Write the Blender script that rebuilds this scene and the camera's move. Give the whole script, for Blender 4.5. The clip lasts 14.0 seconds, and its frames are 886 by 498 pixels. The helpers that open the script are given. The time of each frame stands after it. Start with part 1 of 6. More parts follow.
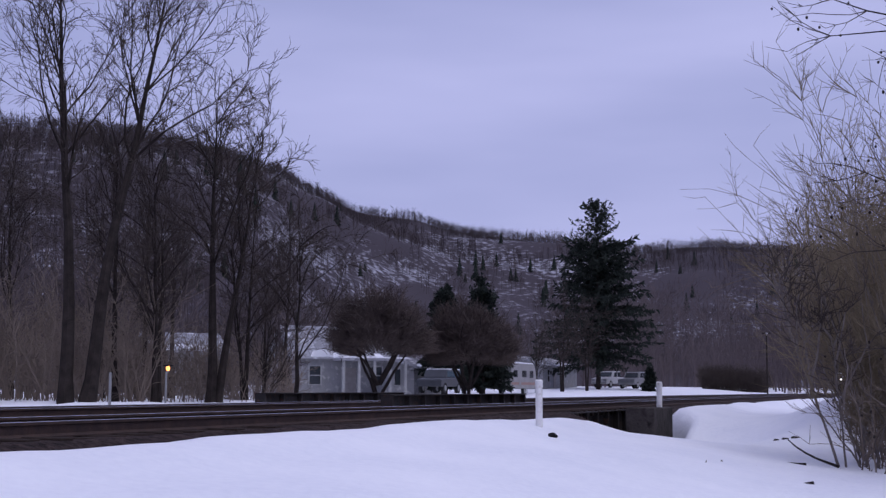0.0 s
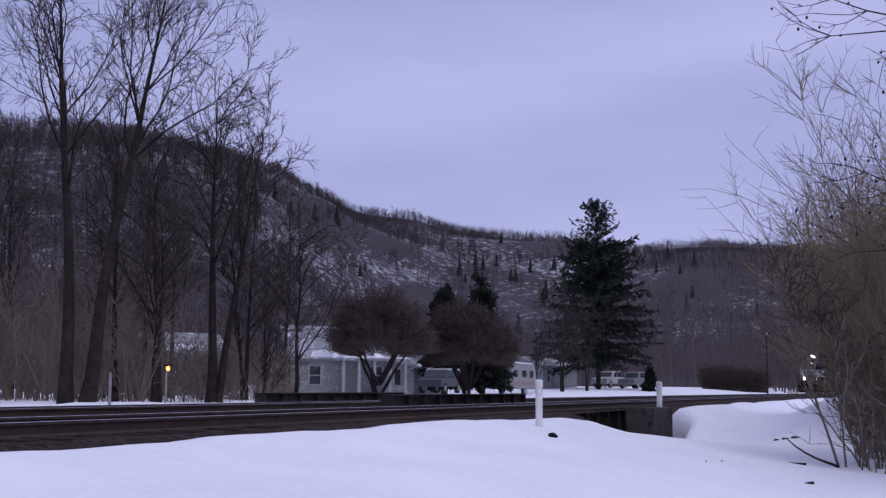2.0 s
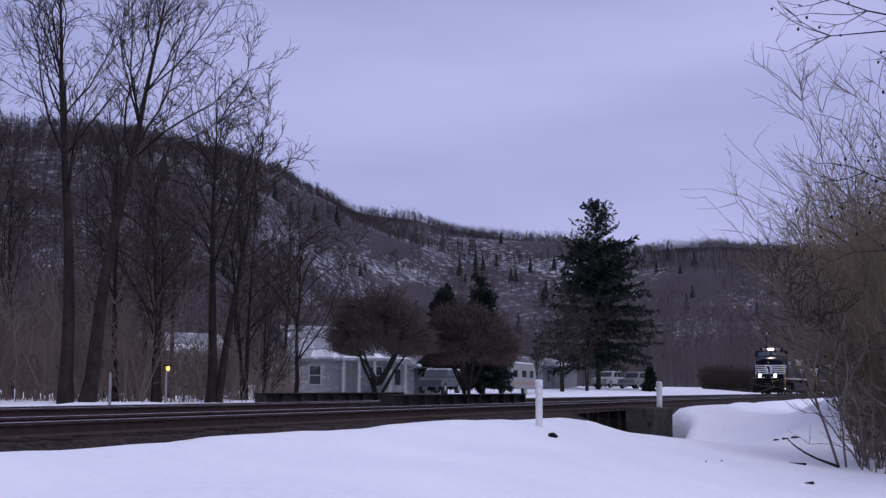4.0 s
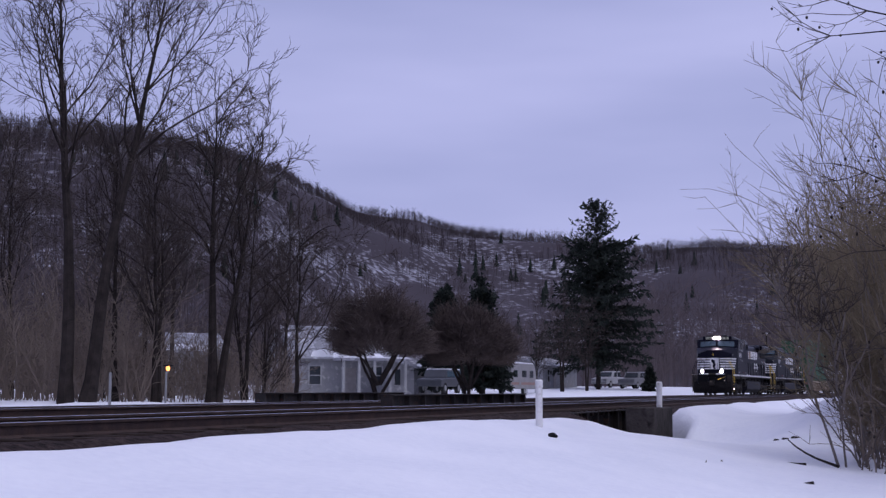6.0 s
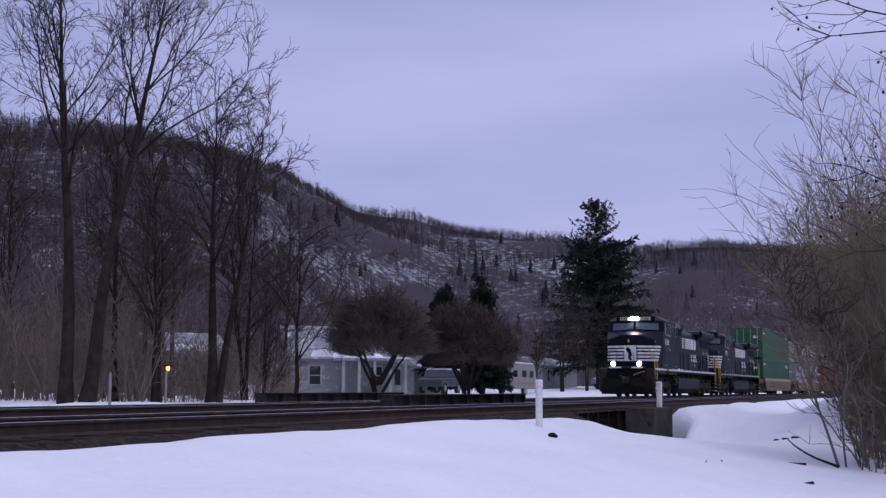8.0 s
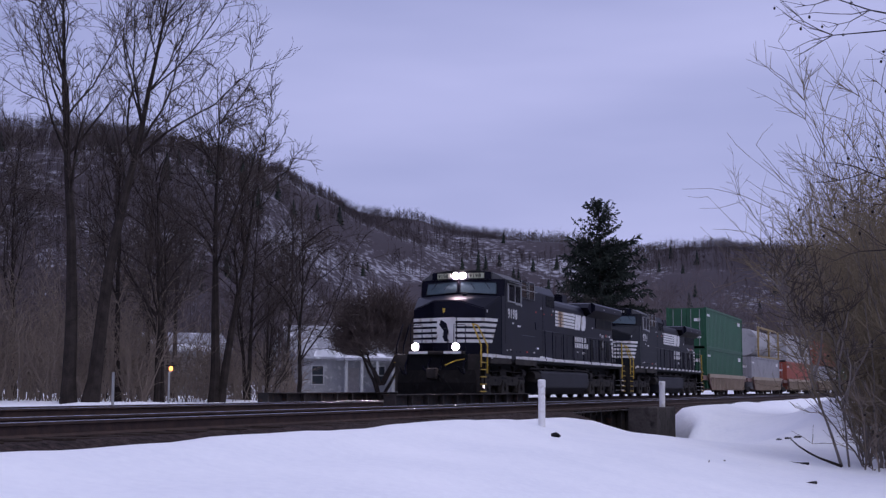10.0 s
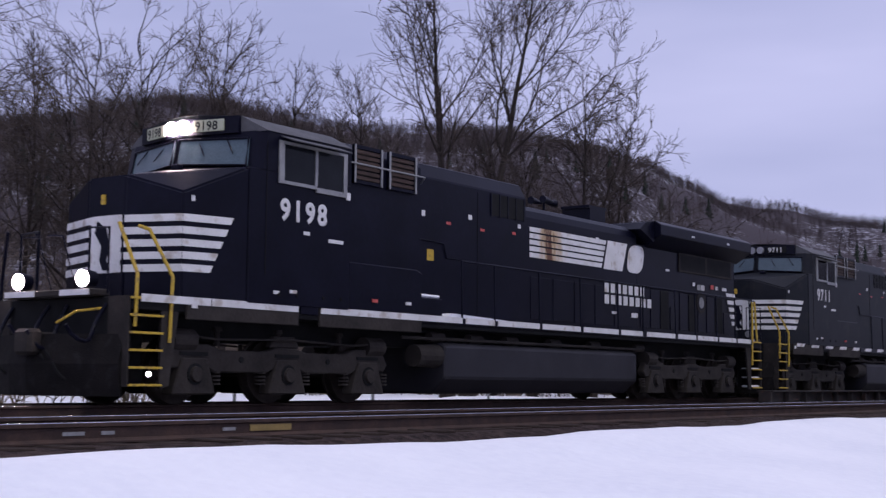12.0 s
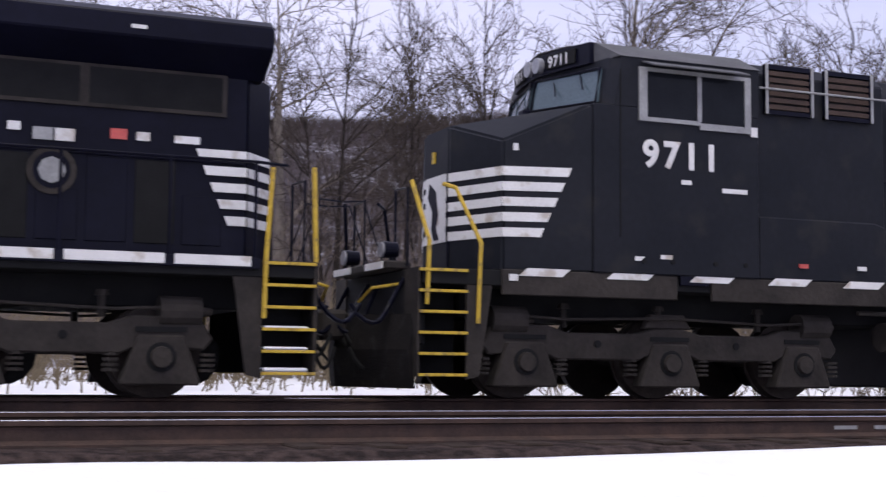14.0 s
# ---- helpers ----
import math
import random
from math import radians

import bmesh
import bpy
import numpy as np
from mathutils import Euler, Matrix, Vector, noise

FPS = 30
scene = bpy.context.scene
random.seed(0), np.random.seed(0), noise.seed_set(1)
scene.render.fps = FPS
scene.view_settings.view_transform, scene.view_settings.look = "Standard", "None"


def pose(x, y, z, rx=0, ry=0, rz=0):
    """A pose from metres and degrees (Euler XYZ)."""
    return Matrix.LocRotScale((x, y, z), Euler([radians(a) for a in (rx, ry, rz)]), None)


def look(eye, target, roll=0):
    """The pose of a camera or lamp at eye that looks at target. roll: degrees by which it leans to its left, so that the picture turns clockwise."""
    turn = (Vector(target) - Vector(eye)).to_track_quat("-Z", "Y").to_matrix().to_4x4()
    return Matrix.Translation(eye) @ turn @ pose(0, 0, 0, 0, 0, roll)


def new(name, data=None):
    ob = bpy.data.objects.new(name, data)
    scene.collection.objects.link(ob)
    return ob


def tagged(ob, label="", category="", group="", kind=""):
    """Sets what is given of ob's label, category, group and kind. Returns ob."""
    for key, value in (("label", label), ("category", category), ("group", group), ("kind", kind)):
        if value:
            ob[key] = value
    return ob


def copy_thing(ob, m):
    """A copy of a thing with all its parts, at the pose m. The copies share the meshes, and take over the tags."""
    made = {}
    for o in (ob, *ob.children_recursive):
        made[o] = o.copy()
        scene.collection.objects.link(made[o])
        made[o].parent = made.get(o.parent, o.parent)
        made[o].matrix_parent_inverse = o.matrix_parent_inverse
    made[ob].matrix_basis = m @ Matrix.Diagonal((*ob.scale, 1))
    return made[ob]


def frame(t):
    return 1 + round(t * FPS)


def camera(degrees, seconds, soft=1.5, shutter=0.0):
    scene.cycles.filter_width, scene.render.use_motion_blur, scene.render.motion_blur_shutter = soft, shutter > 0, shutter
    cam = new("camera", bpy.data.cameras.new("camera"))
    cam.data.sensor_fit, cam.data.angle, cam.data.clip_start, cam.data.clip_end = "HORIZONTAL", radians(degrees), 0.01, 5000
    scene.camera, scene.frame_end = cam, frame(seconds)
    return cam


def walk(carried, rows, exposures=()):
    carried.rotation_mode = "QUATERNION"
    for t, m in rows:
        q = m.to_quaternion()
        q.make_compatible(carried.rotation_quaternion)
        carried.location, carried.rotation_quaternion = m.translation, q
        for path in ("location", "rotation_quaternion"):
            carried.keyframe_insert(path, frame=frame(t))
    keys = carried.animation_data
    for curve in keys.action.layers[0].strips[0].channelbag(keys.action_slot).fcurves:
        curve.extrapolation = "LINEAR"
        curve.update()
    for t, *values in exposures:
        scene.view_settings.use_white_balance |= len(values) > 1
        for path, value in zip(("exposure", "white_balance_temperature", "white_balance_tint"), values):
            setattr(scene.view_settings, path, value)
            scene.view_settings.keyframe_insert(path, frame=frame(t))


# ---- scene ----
# The camera stands at the side of a double track and pans along with the train.
# World: x runs along the track (the train comes from +x), y away from the camera, z = 0 at the rail tops.
EYE = (0.0, 0.0, 0.353)


def aim(pan, tilt, roll):
    return Matrix.Translation(EYE) @ pose(0, 0, 0, 0, 0, pan) @ pose(0, 0, 0, tilt, 0, 0) @ pose(0, 0, 0, 0, roll, 0) @ pose(0, 0, 0, 90, 0, 0)


cam = camera(36.48, 14.0, soft=1.35, shutter=0.12)
walk(cam, [
    (0.0, aim(-69.916, 5.943, -0.220)),
    (4.0, aim(-69.916, 5.943, -0.220)),
    (8.2, aim(-69.916, 5.943, -0.220)),
    (9.8, aim(-69.916, 5.943, -0.215)),
    (10.3, aim(-69.478, 5.910, -0.100)),
    (10.5, aim(-68.902, 5.899, -0.120)),
    (10.7, aim(-66.965, 5.880, -0.200)),
    (11.0, aim(-65.572, 5.853, -0.281)),
    (11.3, aim(-61.919, 5.790, -0.311)),
    (11.5, aim(-59.445, 5.763, -0.331)),
    (11.8, aim(-56.812, 5.690, -0.439)),
    (12.0, aim(-54.114, 5.642, -0.511)),
    (12.3, aim(-48.970, 5.535, -0.614)),
    (12.5, aim(-46.547, 5.481, -0.682)),
    (12.8, aim(-43.334, 5.430, -0.848)),
    (13.0, aim(-40.095, 5.348, -0.958)),
    (13.3, aim(-35.966, 5.284, -1.028)),
    (13.5, aim(-33.390, 5.233, -1.075)),
    (13.8, aim(-27.170, 5.160, -0.789)),
    (14.0, aim(-22.311, 5.042, -0.597)),
], exposures=[
    (0.0, 0.03, 6230, 10), (10.0, 0.03, 6230, 10), (11.0, 0.07, 6280, 10), (11.5, 0.15, 6420, 9), (12.0, 0.27, 6700, 6), (12.5, 0.49, 7100, 4), (13.0, 0.63, 7200, 2), (14.0, 0.89, 7500, 1)])

# ---- light: a snowy, overcast winter dusk ----
world = bpy.data.worlds.new("dusk_sky")
scene.world = world
world.use_nodes = True
wn, wl = world.node_tree.nodes, world.node_tree.links
wn.clear()
w_out = wn.new("ShaderNodeOutputWorld")
w_bg = wn.new("ShaderNodeBackground")
w_sky = wn.new("ShaderNodeTexSky")
w_sky.sky_type = "NISHITA"
w_sky.sun_disc = False
w_sky.sun_elevation, w_sky.sun_rotation = radians(62), radians(200)
w_skydim = wn.new("ShaderNodeMixRGB")
w_skydim.blend_type = "MULTIPLY"
w_skydim.inputs[0].default_value = 1.0
w_skydim.inputs[2].default_value = (0.06, 0.06, 0.06, 1)
w_tc = wn.new("ShaderNodeTexCoord")
w_map = wn.new("ShaderNodeMapping")
w_map.inputs["Scale"].default_value = (1.3, 1.3, 6.5)
w_noise = wn.new("ShaderNodeTexNoise")
w_noise.inputs["Scale"].default_value = 1.5
w_noise.inputs["Detail"].default_value = 4.0
w_noise.inputs["Roughness"].default_value = 0.45
w_ramp = wn.new("ShaderNodeValToRGB")
w_ramp.color_ramp.elements[0].position, w_ramp.color_ramp.elements[0].color = 0.30, (0.345, 0.365, 0.63, 1)
w_ramp.color_ramp.elements[1].position, w_ramp.color_ramp.elements[1].color = 0.72, (0.53, 0.53, 0.84, 1)
w_mix = wn.new("ShaderNodeMixRGB")
w_mix.inputs[0].default_value = 0.93
wl.new(w_tc.outputs["Generated"], w_map.inputs[0])
wl.new(w_map.outputs[0], w_noise.inputs["Vector"])
wl.new(w_noise.outputs["Fac"], w_ramp.inputs[0])
wl.new(w_sky.outputs[0], w_skydim.inputs[1])
wl.new(w_skydim.outputs[0], w_mix.inputs[1])
wl.new(w_ramp.outputs[0], w_mix.inputs[2])
wl.new(w_mix.outputs[0], w_bg.inputs[0])
w_bg.inputs[1].default_value = 1.0
wl.new(w_bg.outputs[0], w_out.inputs[0])

sun_data = bpy.data.lights.new("sun", "SUN")
sun_data.energy, sun_data.angle, sun_data.color = 0.9, radians(40), (1.0, 0.95, 0.9)
sun = new("sun", sun_data)
sun.matrix_world = look((0, -25, 60), (12, 0, 0))

# ---- materials ----


def material(name, a, b, scale=4.0, rough=0.8, metal=0.0, bump=0.3, fine=40.0, detail=6.0, c=None, depth=0.02, spec=0.5, contrast=0.25):
    """Two tones mixed by a coarse noise, with a fine grain and a bump of the same grain."""
    m = bpy.data.materials.new(name)
    m.use_nodes = True
    n, l = m.node_tree.nodes, m.node_tree.links
    b_node = n["Principled BSDF"]
    tc = n.new("ShaderNodeTexCoord")
    big, small = n.new("ShaderNodeTexNoise"), n.new("ShaderNodeTexNoise")
    big.inputs["Scale"].default_value, small.inputs["Scale"].default_value = scale, fine
    big.inputs["Detail"].default_value = small.inputs["Detail"].default_value = detail
    l.new(tc.outputs["Object"], big.inputs["Vector"])
    l.new(tc.outputs["Object"], small.inputs["Vector"])
    ramp = n.new("ShaderNodeValToRGB")
    e = ramp.color_ramp.elements
    e[0].position, e[0].color = 0.5 - contrast, (*a, 1)
    e[1].position, e[1].color = 0.5 + contrast, (*b, 1)
    l.new(big.outputs["Fac"], ramp.inputs[0])
    mix = n.new("ShaderNodeMixRGB")
    mix.blend_type = "OVERLAY"
    mix.inputs[0].default_value = 0.35
    l.new(ramp.outputs[0], mix.inputs[1])
    l.new(small.outputs["Fac"], mix.inputs[2])
    out = mix.outputs[0]
    if c:
        spot, sr, sm = n.new("ShaderNodeTexNoise"), n.new("ShaderNodeValToRGB"), n.new("ShaderNodeMixRGB")
        spot.inputs["Scale"].default_value, spot.inputs["Detail"].default_value = scale * 2.3, 8
        l.new(tc.outputs["Object"], spot.inputs["Vector"])
        sr.color_ramp.elements[0].position, sr.color_ramp.elements[1].position = 0.55, 0.68
        l.new(spot.outputs["Fac"], sr.inputs[0])
        l.new(sr.outputs[0], sm.inputs[0])
        l.new(out, sm.inputs[1])
        sm.inputs[2].default_value = (*c, 1)
        out = sm.outputs[0]
    l.new(out, b_node.inputs["Base Color"])
    b_node.inputs["Roughness"].default_value, b_node.inputs["Metallic"].default_value = rough, metal
    b_node.inputs["Specular IOR Level"].default_value = spec
    if bump:
        bm_node = n.new("ShaderNodeBump")
        bm_node.inputs["Strength"].default_value, bm_node.inputs["Distance"].default_value = bump, depth
        l.new(small.outputs["Fac"], bm_node.inputs["Height"])
        l.new(bm_node.outputs[0], b_node.inputs["Normal"])
    return m


def glow(name, colour, strength):
    m = bpy.data.materials.new(name)
    m.use_nodes = True
    b_node = m.node_tree.nodes["Principled BSDF"]
    b_node.inputs["Base Color"].default_value = (*colour, 1)
    b_node.inputs["Emission Color"].default_value = (*colour, 1)
    b_node.inputs["Emission Strength"].default_value = strength
    return m


SNOW = material("snow", (0.80, 0.81, 0.86), (0.90, 0.90, 0.93), 0.6, 0.75, bump=0.5, fine=9.0, depth=0.05, spec=0.2)
BARK = material("bark", (0.018, 0.0145, 0.0135), (0.048, 0.039, 0.035), 3.0, 0.95, bump=0.6, fine=25.0, spec=0.1)
BARK_GREY = material("grey_bark", (0.10, 0.085, 0.08), (0.22, 0.19, 0.17), 3.0, 0.95, bump=0.6, fine=25.0, spec=0.1)
GARDENTWIG = material("garden_twigs", (0.052, 0.041, 0.038), (0.11, 0.085, 0.076), 1.5, 0.95, bump=0.0, spec=0.1)
TWIG = material("twigs", (0.040, 0.032, 0.029), (0.082, 0.066, 0.058), 1.5, 0.95, bump=0.0, spec=0.1)
BRUSH = material("brush", (0.125, 0.100, 0.085), (0.23, 0.187, 0.153), 0.8, 0.95, bump=0.0, spec=0.1)
BANKBRUSH = material("bank_brush", (0.12, 0.096, 0.066), (0.23, 0.185, 0.125), 0.8, 0.95, bump=0.0, spec=0.1)
NEEDLE = material("needles", (0.016, 0.021, 0.018), (0.036, 0.044, 0.036), 2.0, 0.9, bump=0.0, spec=0.1)
RAILSIDE = material("rail_rust", (0.035, 0.024, 0.022), (0.075, 0.045, 0.036), 6.0, 0.8, bump=0.3, spec=0.3)
RAILTOP = material("rail_polish", (0.45, 0.45, 0.47), (0.62, 0.62, 0.64), 6.0, 0.25, metal=1.0, bump=0.0)
TIE = material("tie_wood", (0.02, 0.015, 0.013), (0.05, 0.036, 0.03), 3.0, 0.95, bump=0.6, fine=18.0, spec=0.1)
BALLAST = material("ballast", (0.018, 0.013, 0.012), (0.060, 0.042, 0.038), 9.0, 0.95, bump=0.9, fine=22.0, depth=0.05, spec=0.1, contrast=0.12)
GIRDER = material("girder_steel", (0.012, 0.011, 0.012), (0.035, 0.028, 0.026), 3.0, 0.8, bump=0.4, c=(0.06, 0.03, 0.02), spec=0.3)
CONCRETE = material("old_concrete", (0.028, 0.024, 0.022), (0.075, 0.064, 0.06), 1.6, 0.9, bump=0.6, fine=15.0, c=(0.02, 0.017, 0.016), spec=0.2)
WHITEPOST = material("white_plastic", (0.70, 0.68, 0.66), (0.82, 0.81, 0.79), 4.0, 0.5, bump=0.05, c=(0.55, 0.52, 0.47))
BLACK = material("black_paint", (0.0024, 0.0026, 0.0078), (0.0066, 0.0069, 0.0165), 1.2, 0.36, bump=0.05, fine=12.0, spec=0.11)
DUSTY = material("dusty_black_paint", (0.004, 0.0055, 0.010), (0.011, 0.012, 0.017), 0.9, 0.55, bump=0.05, fine=12.0, spec=0.2, c=(0.016, 0.016, 0.018))
UNDER = material("road_grime", (0.015, 0.0125, 0.0117), (0.044, 0.037, 0.033), 2.5, 0.85, bump=0.4, fine=16.0, spec=0.3)

# ---- mesh helpers ----


def part(name, bm, mat, parent, label="", smooth=False):
    me = bpy.data.meshes.new(name)
    bm.to_mesh(me)
    bm.free()
    me.materials.append(mat)
    if smooth:
        me.polygons.foreach_set("use_smooth", [True] * len(me.polygons))
    ob = new(name, me)
    if parent is not None:
        ob.parent = parent
    if label:
        ob["label"] = label
    return ob


def box(bm, x0, x1, y0, y1, z0, z1, bevel=0.0):
    """A box between two corners, its edges bevelled."""
    vs = [bm.verts.new(c) for c in ((x0, y0, z0), (x1, y0, z0), (x1, y1, z0), (x0, y1, z0), (x0, y0, z1), (x1, y0, z1), (x1, y1, z1), (x0, y1, z1))]
    fs = [bm.faces.new([vs[i] for i in f]) for f in ((3, 2, 1, 0), (4, 5, 6, 7), (0, 1, 5, 4), (1, 2, 6, 5), (2, 3, 7, 6), (3, 0, 4, 7))]
    if bevel:
        es = list({e for f in fs for e in f.edges})
        bmesh.ops.bevel(bm, geom=es, offset=bevel, segments=1, affect="EDGES")
    return bm


def prism(bm, profile, y0, y1, bevel=0.0):
    """A profile of (x, z) points drawn out from y0 to y1."""
    a = [bm.verts.new((x, y0, z)) for x, z in profile]
    b = [bm.verts.new((x, y1, z)) for x, z in profile]
    n = len(profile)
    fs = [bm.faces.new(a), bm.faces.new(b[::-1])]
    fs += [bm.faces.new((a[i], b[i], b[(i + 1) % n], a[(i + 1) % n])) for i in range(n)]
    bmesh.ops.recalc_face_normals(bm, faces=fs)
    if bevel:
        bmesh.ops.bevel(bm, geom=list({e for f in fs for e in f.edges}), offset=bevel, segments=1, affect="EDGES")
    return bm


def loft_x(bm, profile, x0, x1, bevel=0.0):
    """A profile of (y, z) points drawn out from x0 to x1."""
    a = [bm.verts.new((x0, y, z)) for y, z in profile]
    b = [bm.verts.new((x1, y, z)) for y, z in profile]
    n = len(profile)
    fs = [bm.faces.new(a), bm.faces.new(b[::-1])]
    fs += [bm.faces.new((a[i], b[i], b[(i + 1) % n], a[(i + 1) % n])) for i in range(n)]
    bmesh.ops.recalc_face_normals(bm, faces=fs)
    if bevel:
        bmesh.ops.bevel(bm, geom=list({e for f in fs for e in f.edges}), offset=bevel, segments=1, affect="EDGES")
    return bm


def rod(bm, p, q, r0, r1=None, sides=8):
    """A round bar from p to q."""
    p, q = Vector(p), Vector(q)
    r1 = r0 if r1 is None else r1
    rot = (q - p).to_track_quat("Z", "Y").to_matrix()
    rings = []
    for c, r in ((p, r0), (q, r1)):
        rings.append([bm.verts.new(c + rot @ Vector((r * math.cos(2 * math.pi * i / sides), r * math.sin(2 * math.pi * i / sides), 0))) for i in range(sides)])
    for i in range(sides):
        bm.faces.new((rings[0][i], rings[0][(i + 1) % sides], rings[1][(i + 1) % sides], rings[1][i]))
    bm.faces.new(rings[0][::-1])
    bm.faces.new(rings[1])
    return bm


def pipe(bm, points, r, sides=6):
    """One bent round bar through the points."""
    pts = [Vector(p) for p in points]
    closed = (pts[0] - pts[-1]).length < 1e-5
    if closed:
        pts = pts[:-1]
    n, rings = len(pts), []
    for i, p in enumerate(pts):
        a = pts[i - 1] if (i or closed) else p
        b = pts[(i + 1) % n] if (i < n - 1 or closed) else p
        d = ((p - a).normalized() + (b - p).normalized()).normalized()
        u = d.cross(Vector((0.31, 0.17, 0.93)))
        u = u.normalized() if u.length > 0.05 else d.cross(Vector((1, 0, 0))).normalized()
        v = d.cross(u)
        rings.append([bm.verts.new(p + (u * math.cos(2 * math.pi * k / sides) + v * math.sin(2 * math.pi * k / sides)) * r) for k in range(sides)])
    pairs = list(zip(rings, rings[1:])) + ([(rings[-1], rings[0])] if closed else [])
    for a, b in pairs:
        for k in range(sides):
            bm.faces.new((a[k], a[(k + 1) % sides], b[(k + 1) % sides], b[k]))
    if not closed:
        bm.faces.new(rings[0][::-1])
        bm.faces.new(rings[-1])
    return bm


def empty(name, m, label, category, group="", kind=""):
    ob = new(name)
    ob.empty_display_size = 0.2
    ob.matrix_basis = m
    return tagged(ob, label, category, group, kind)


# ---- the lie of the land ----
TRACK_Y, NEAR_Y = 15.22, 9.55


def bend(x):
    """How far the tracks swing towards the camera's side, far off."""
    return -0.00046 * max(0.0, x - 90.0) ** 2


def bump(x, y, cx, cy, rx, ry):
    return math.exp(-((x - cx) / rx) ** 2 - ((y - cy) / ry) ** 2)


def step(a, b, v):
    t = min(1.0, max(0.0, (v - a) / (b - a)))
    return t * t * (3 - 2 * t)


def land(x, y):
    """The height of the snow-covered ground."""
    yb = y - bend(x)
    z = -1.05 + 0.72 * step(1.0, 5.9, yb) + 0.21 * step(5.4, 6.6, yb)  # the rise to the embankment's shoulder
    z += (-0.62 - z) * step(6.75, 7.4, yb)                     # under the ballast
    z += 0.10 * step(17.2, 18.4, yb) + 0.40 * step(17.9, 21.0, yb) + 0.08 * step(17.9, 21.0, yb) * step(30, 18, x)
    z += 0.10 * noise.noise(Vector((x * 0.9, y * 0.7, 7.0))) * step(17.5, 19.5, yb) * step(60, 40, yb)
    skew = x - 0.77 * (y - 7.0)
    z -= 1.0 * bump(x, y, 33.5, 6.0, 5.5 if x < 33.5 else 2.6, 2.3) * step(8.2, 7.2, y)   # the dip beside the bridge
    z -= 2.2 * step(30.0, 31.0, skew) * step(38.1, 37.0, skew) * step(6.0, 7.2, y) * step(27, 22, y)
    z += 1.1 * bump(x, y, 44, 1.1, 9, 2.0)                     # the bank beside the camera
    z += 0.72 * bump(x, y, 36.5, 2.3, 5.0, 1.5)                # and its crown under the bushes
    z += 0.40 * bump(x, y, 70, 0.5, 26, 3.0)
    z += 0.85 * step(90, 170, x) * step(19, 36, yb)
    z += 0.07 * noise.noise(Vector((x * 0.25, y * 0.3, 0.0))) + 0.015 * noise.noise(Vector((x * 1.3, y * 1.3, 4.0)))
    return z
# ---- ground, tracks and bridge ----


def grid_axis(*spans):
    out = []
    for a, b, d in spans:
        n = max(1, round((b - a) / d))
        out += [a + (b - a) * i / n for i in range(n)]
    return out + [spans[-1][1]]


def build_ground():
    xs = grid_axis((-2500, -200, 300), (-200, -30, 10), (-30, -5, 1.0), (-5, 50, 0.35), (50, 120, 1.2), (120, 300, 8), (300, 3000, 300))
    ys = grid_axis((-2500, -100, 300), (-100, -10, 10), (-10, 0, 0.8), (0, 11, 0.22), (11, 30, 0.6), (30, 120, 5), (120, 400, 20), (400, 3000, 300))
    bm = bmesh.new()
    rows = [[bm.verts.new((x, y, land(x, y))) for x in xs] for y in ys]
    for a, b in zip(rows, rows[1:]):
        for i in range(len(xs) - 1):
            bm.faces.new((a[i], a[i + 1], b[i + 1], b[i]))
    return tagged(part("ground", bm, SNOW, None, smooth=True), "open ground under smooth fresh white snow", "ground", kind="structure")


def sweep(bm, profile, xs, cy):
    """A (y, z) profile swept along a track's line."""
    rings = [[bm.verts.new((x, cy + bend(x) + y, z)) for y, z in profile] for x in xs]
    n = len(profile)
    for a, b in zip(rings, rings[1:]):
        for i in range(n):
            bm.faces.new((a[i], a[(i + 1) % n], b[(i + 1) % n], b[i]))
    bm.faces.new(rings[0][::-1])
    bm.faces.new(rings[-1])
    bmesh.ops.recalc_face_normals(bm, faces=bm.faces[:])
    return bm


RAIL_SIDE = [(-0.075, -0.17), (0.075, -0.17), (0.075, -0.155), (0.012, -0.13), (0.012, -0.045), (0.036, -0.035), (0.036, -0.004), (-0.036, -0.004), (-0.036, -0.035), (-0.012, -0.045), (-0.012, -0.13), (-0.075, -0.155)]
RAIL_HEAD = [(-0.030, -0.004), (0.030, -0.004), (0.026, 0.0), (-0.026, 0.0)]
LINE = grid_axis((-70, 90, 20), (90, 300, 8))


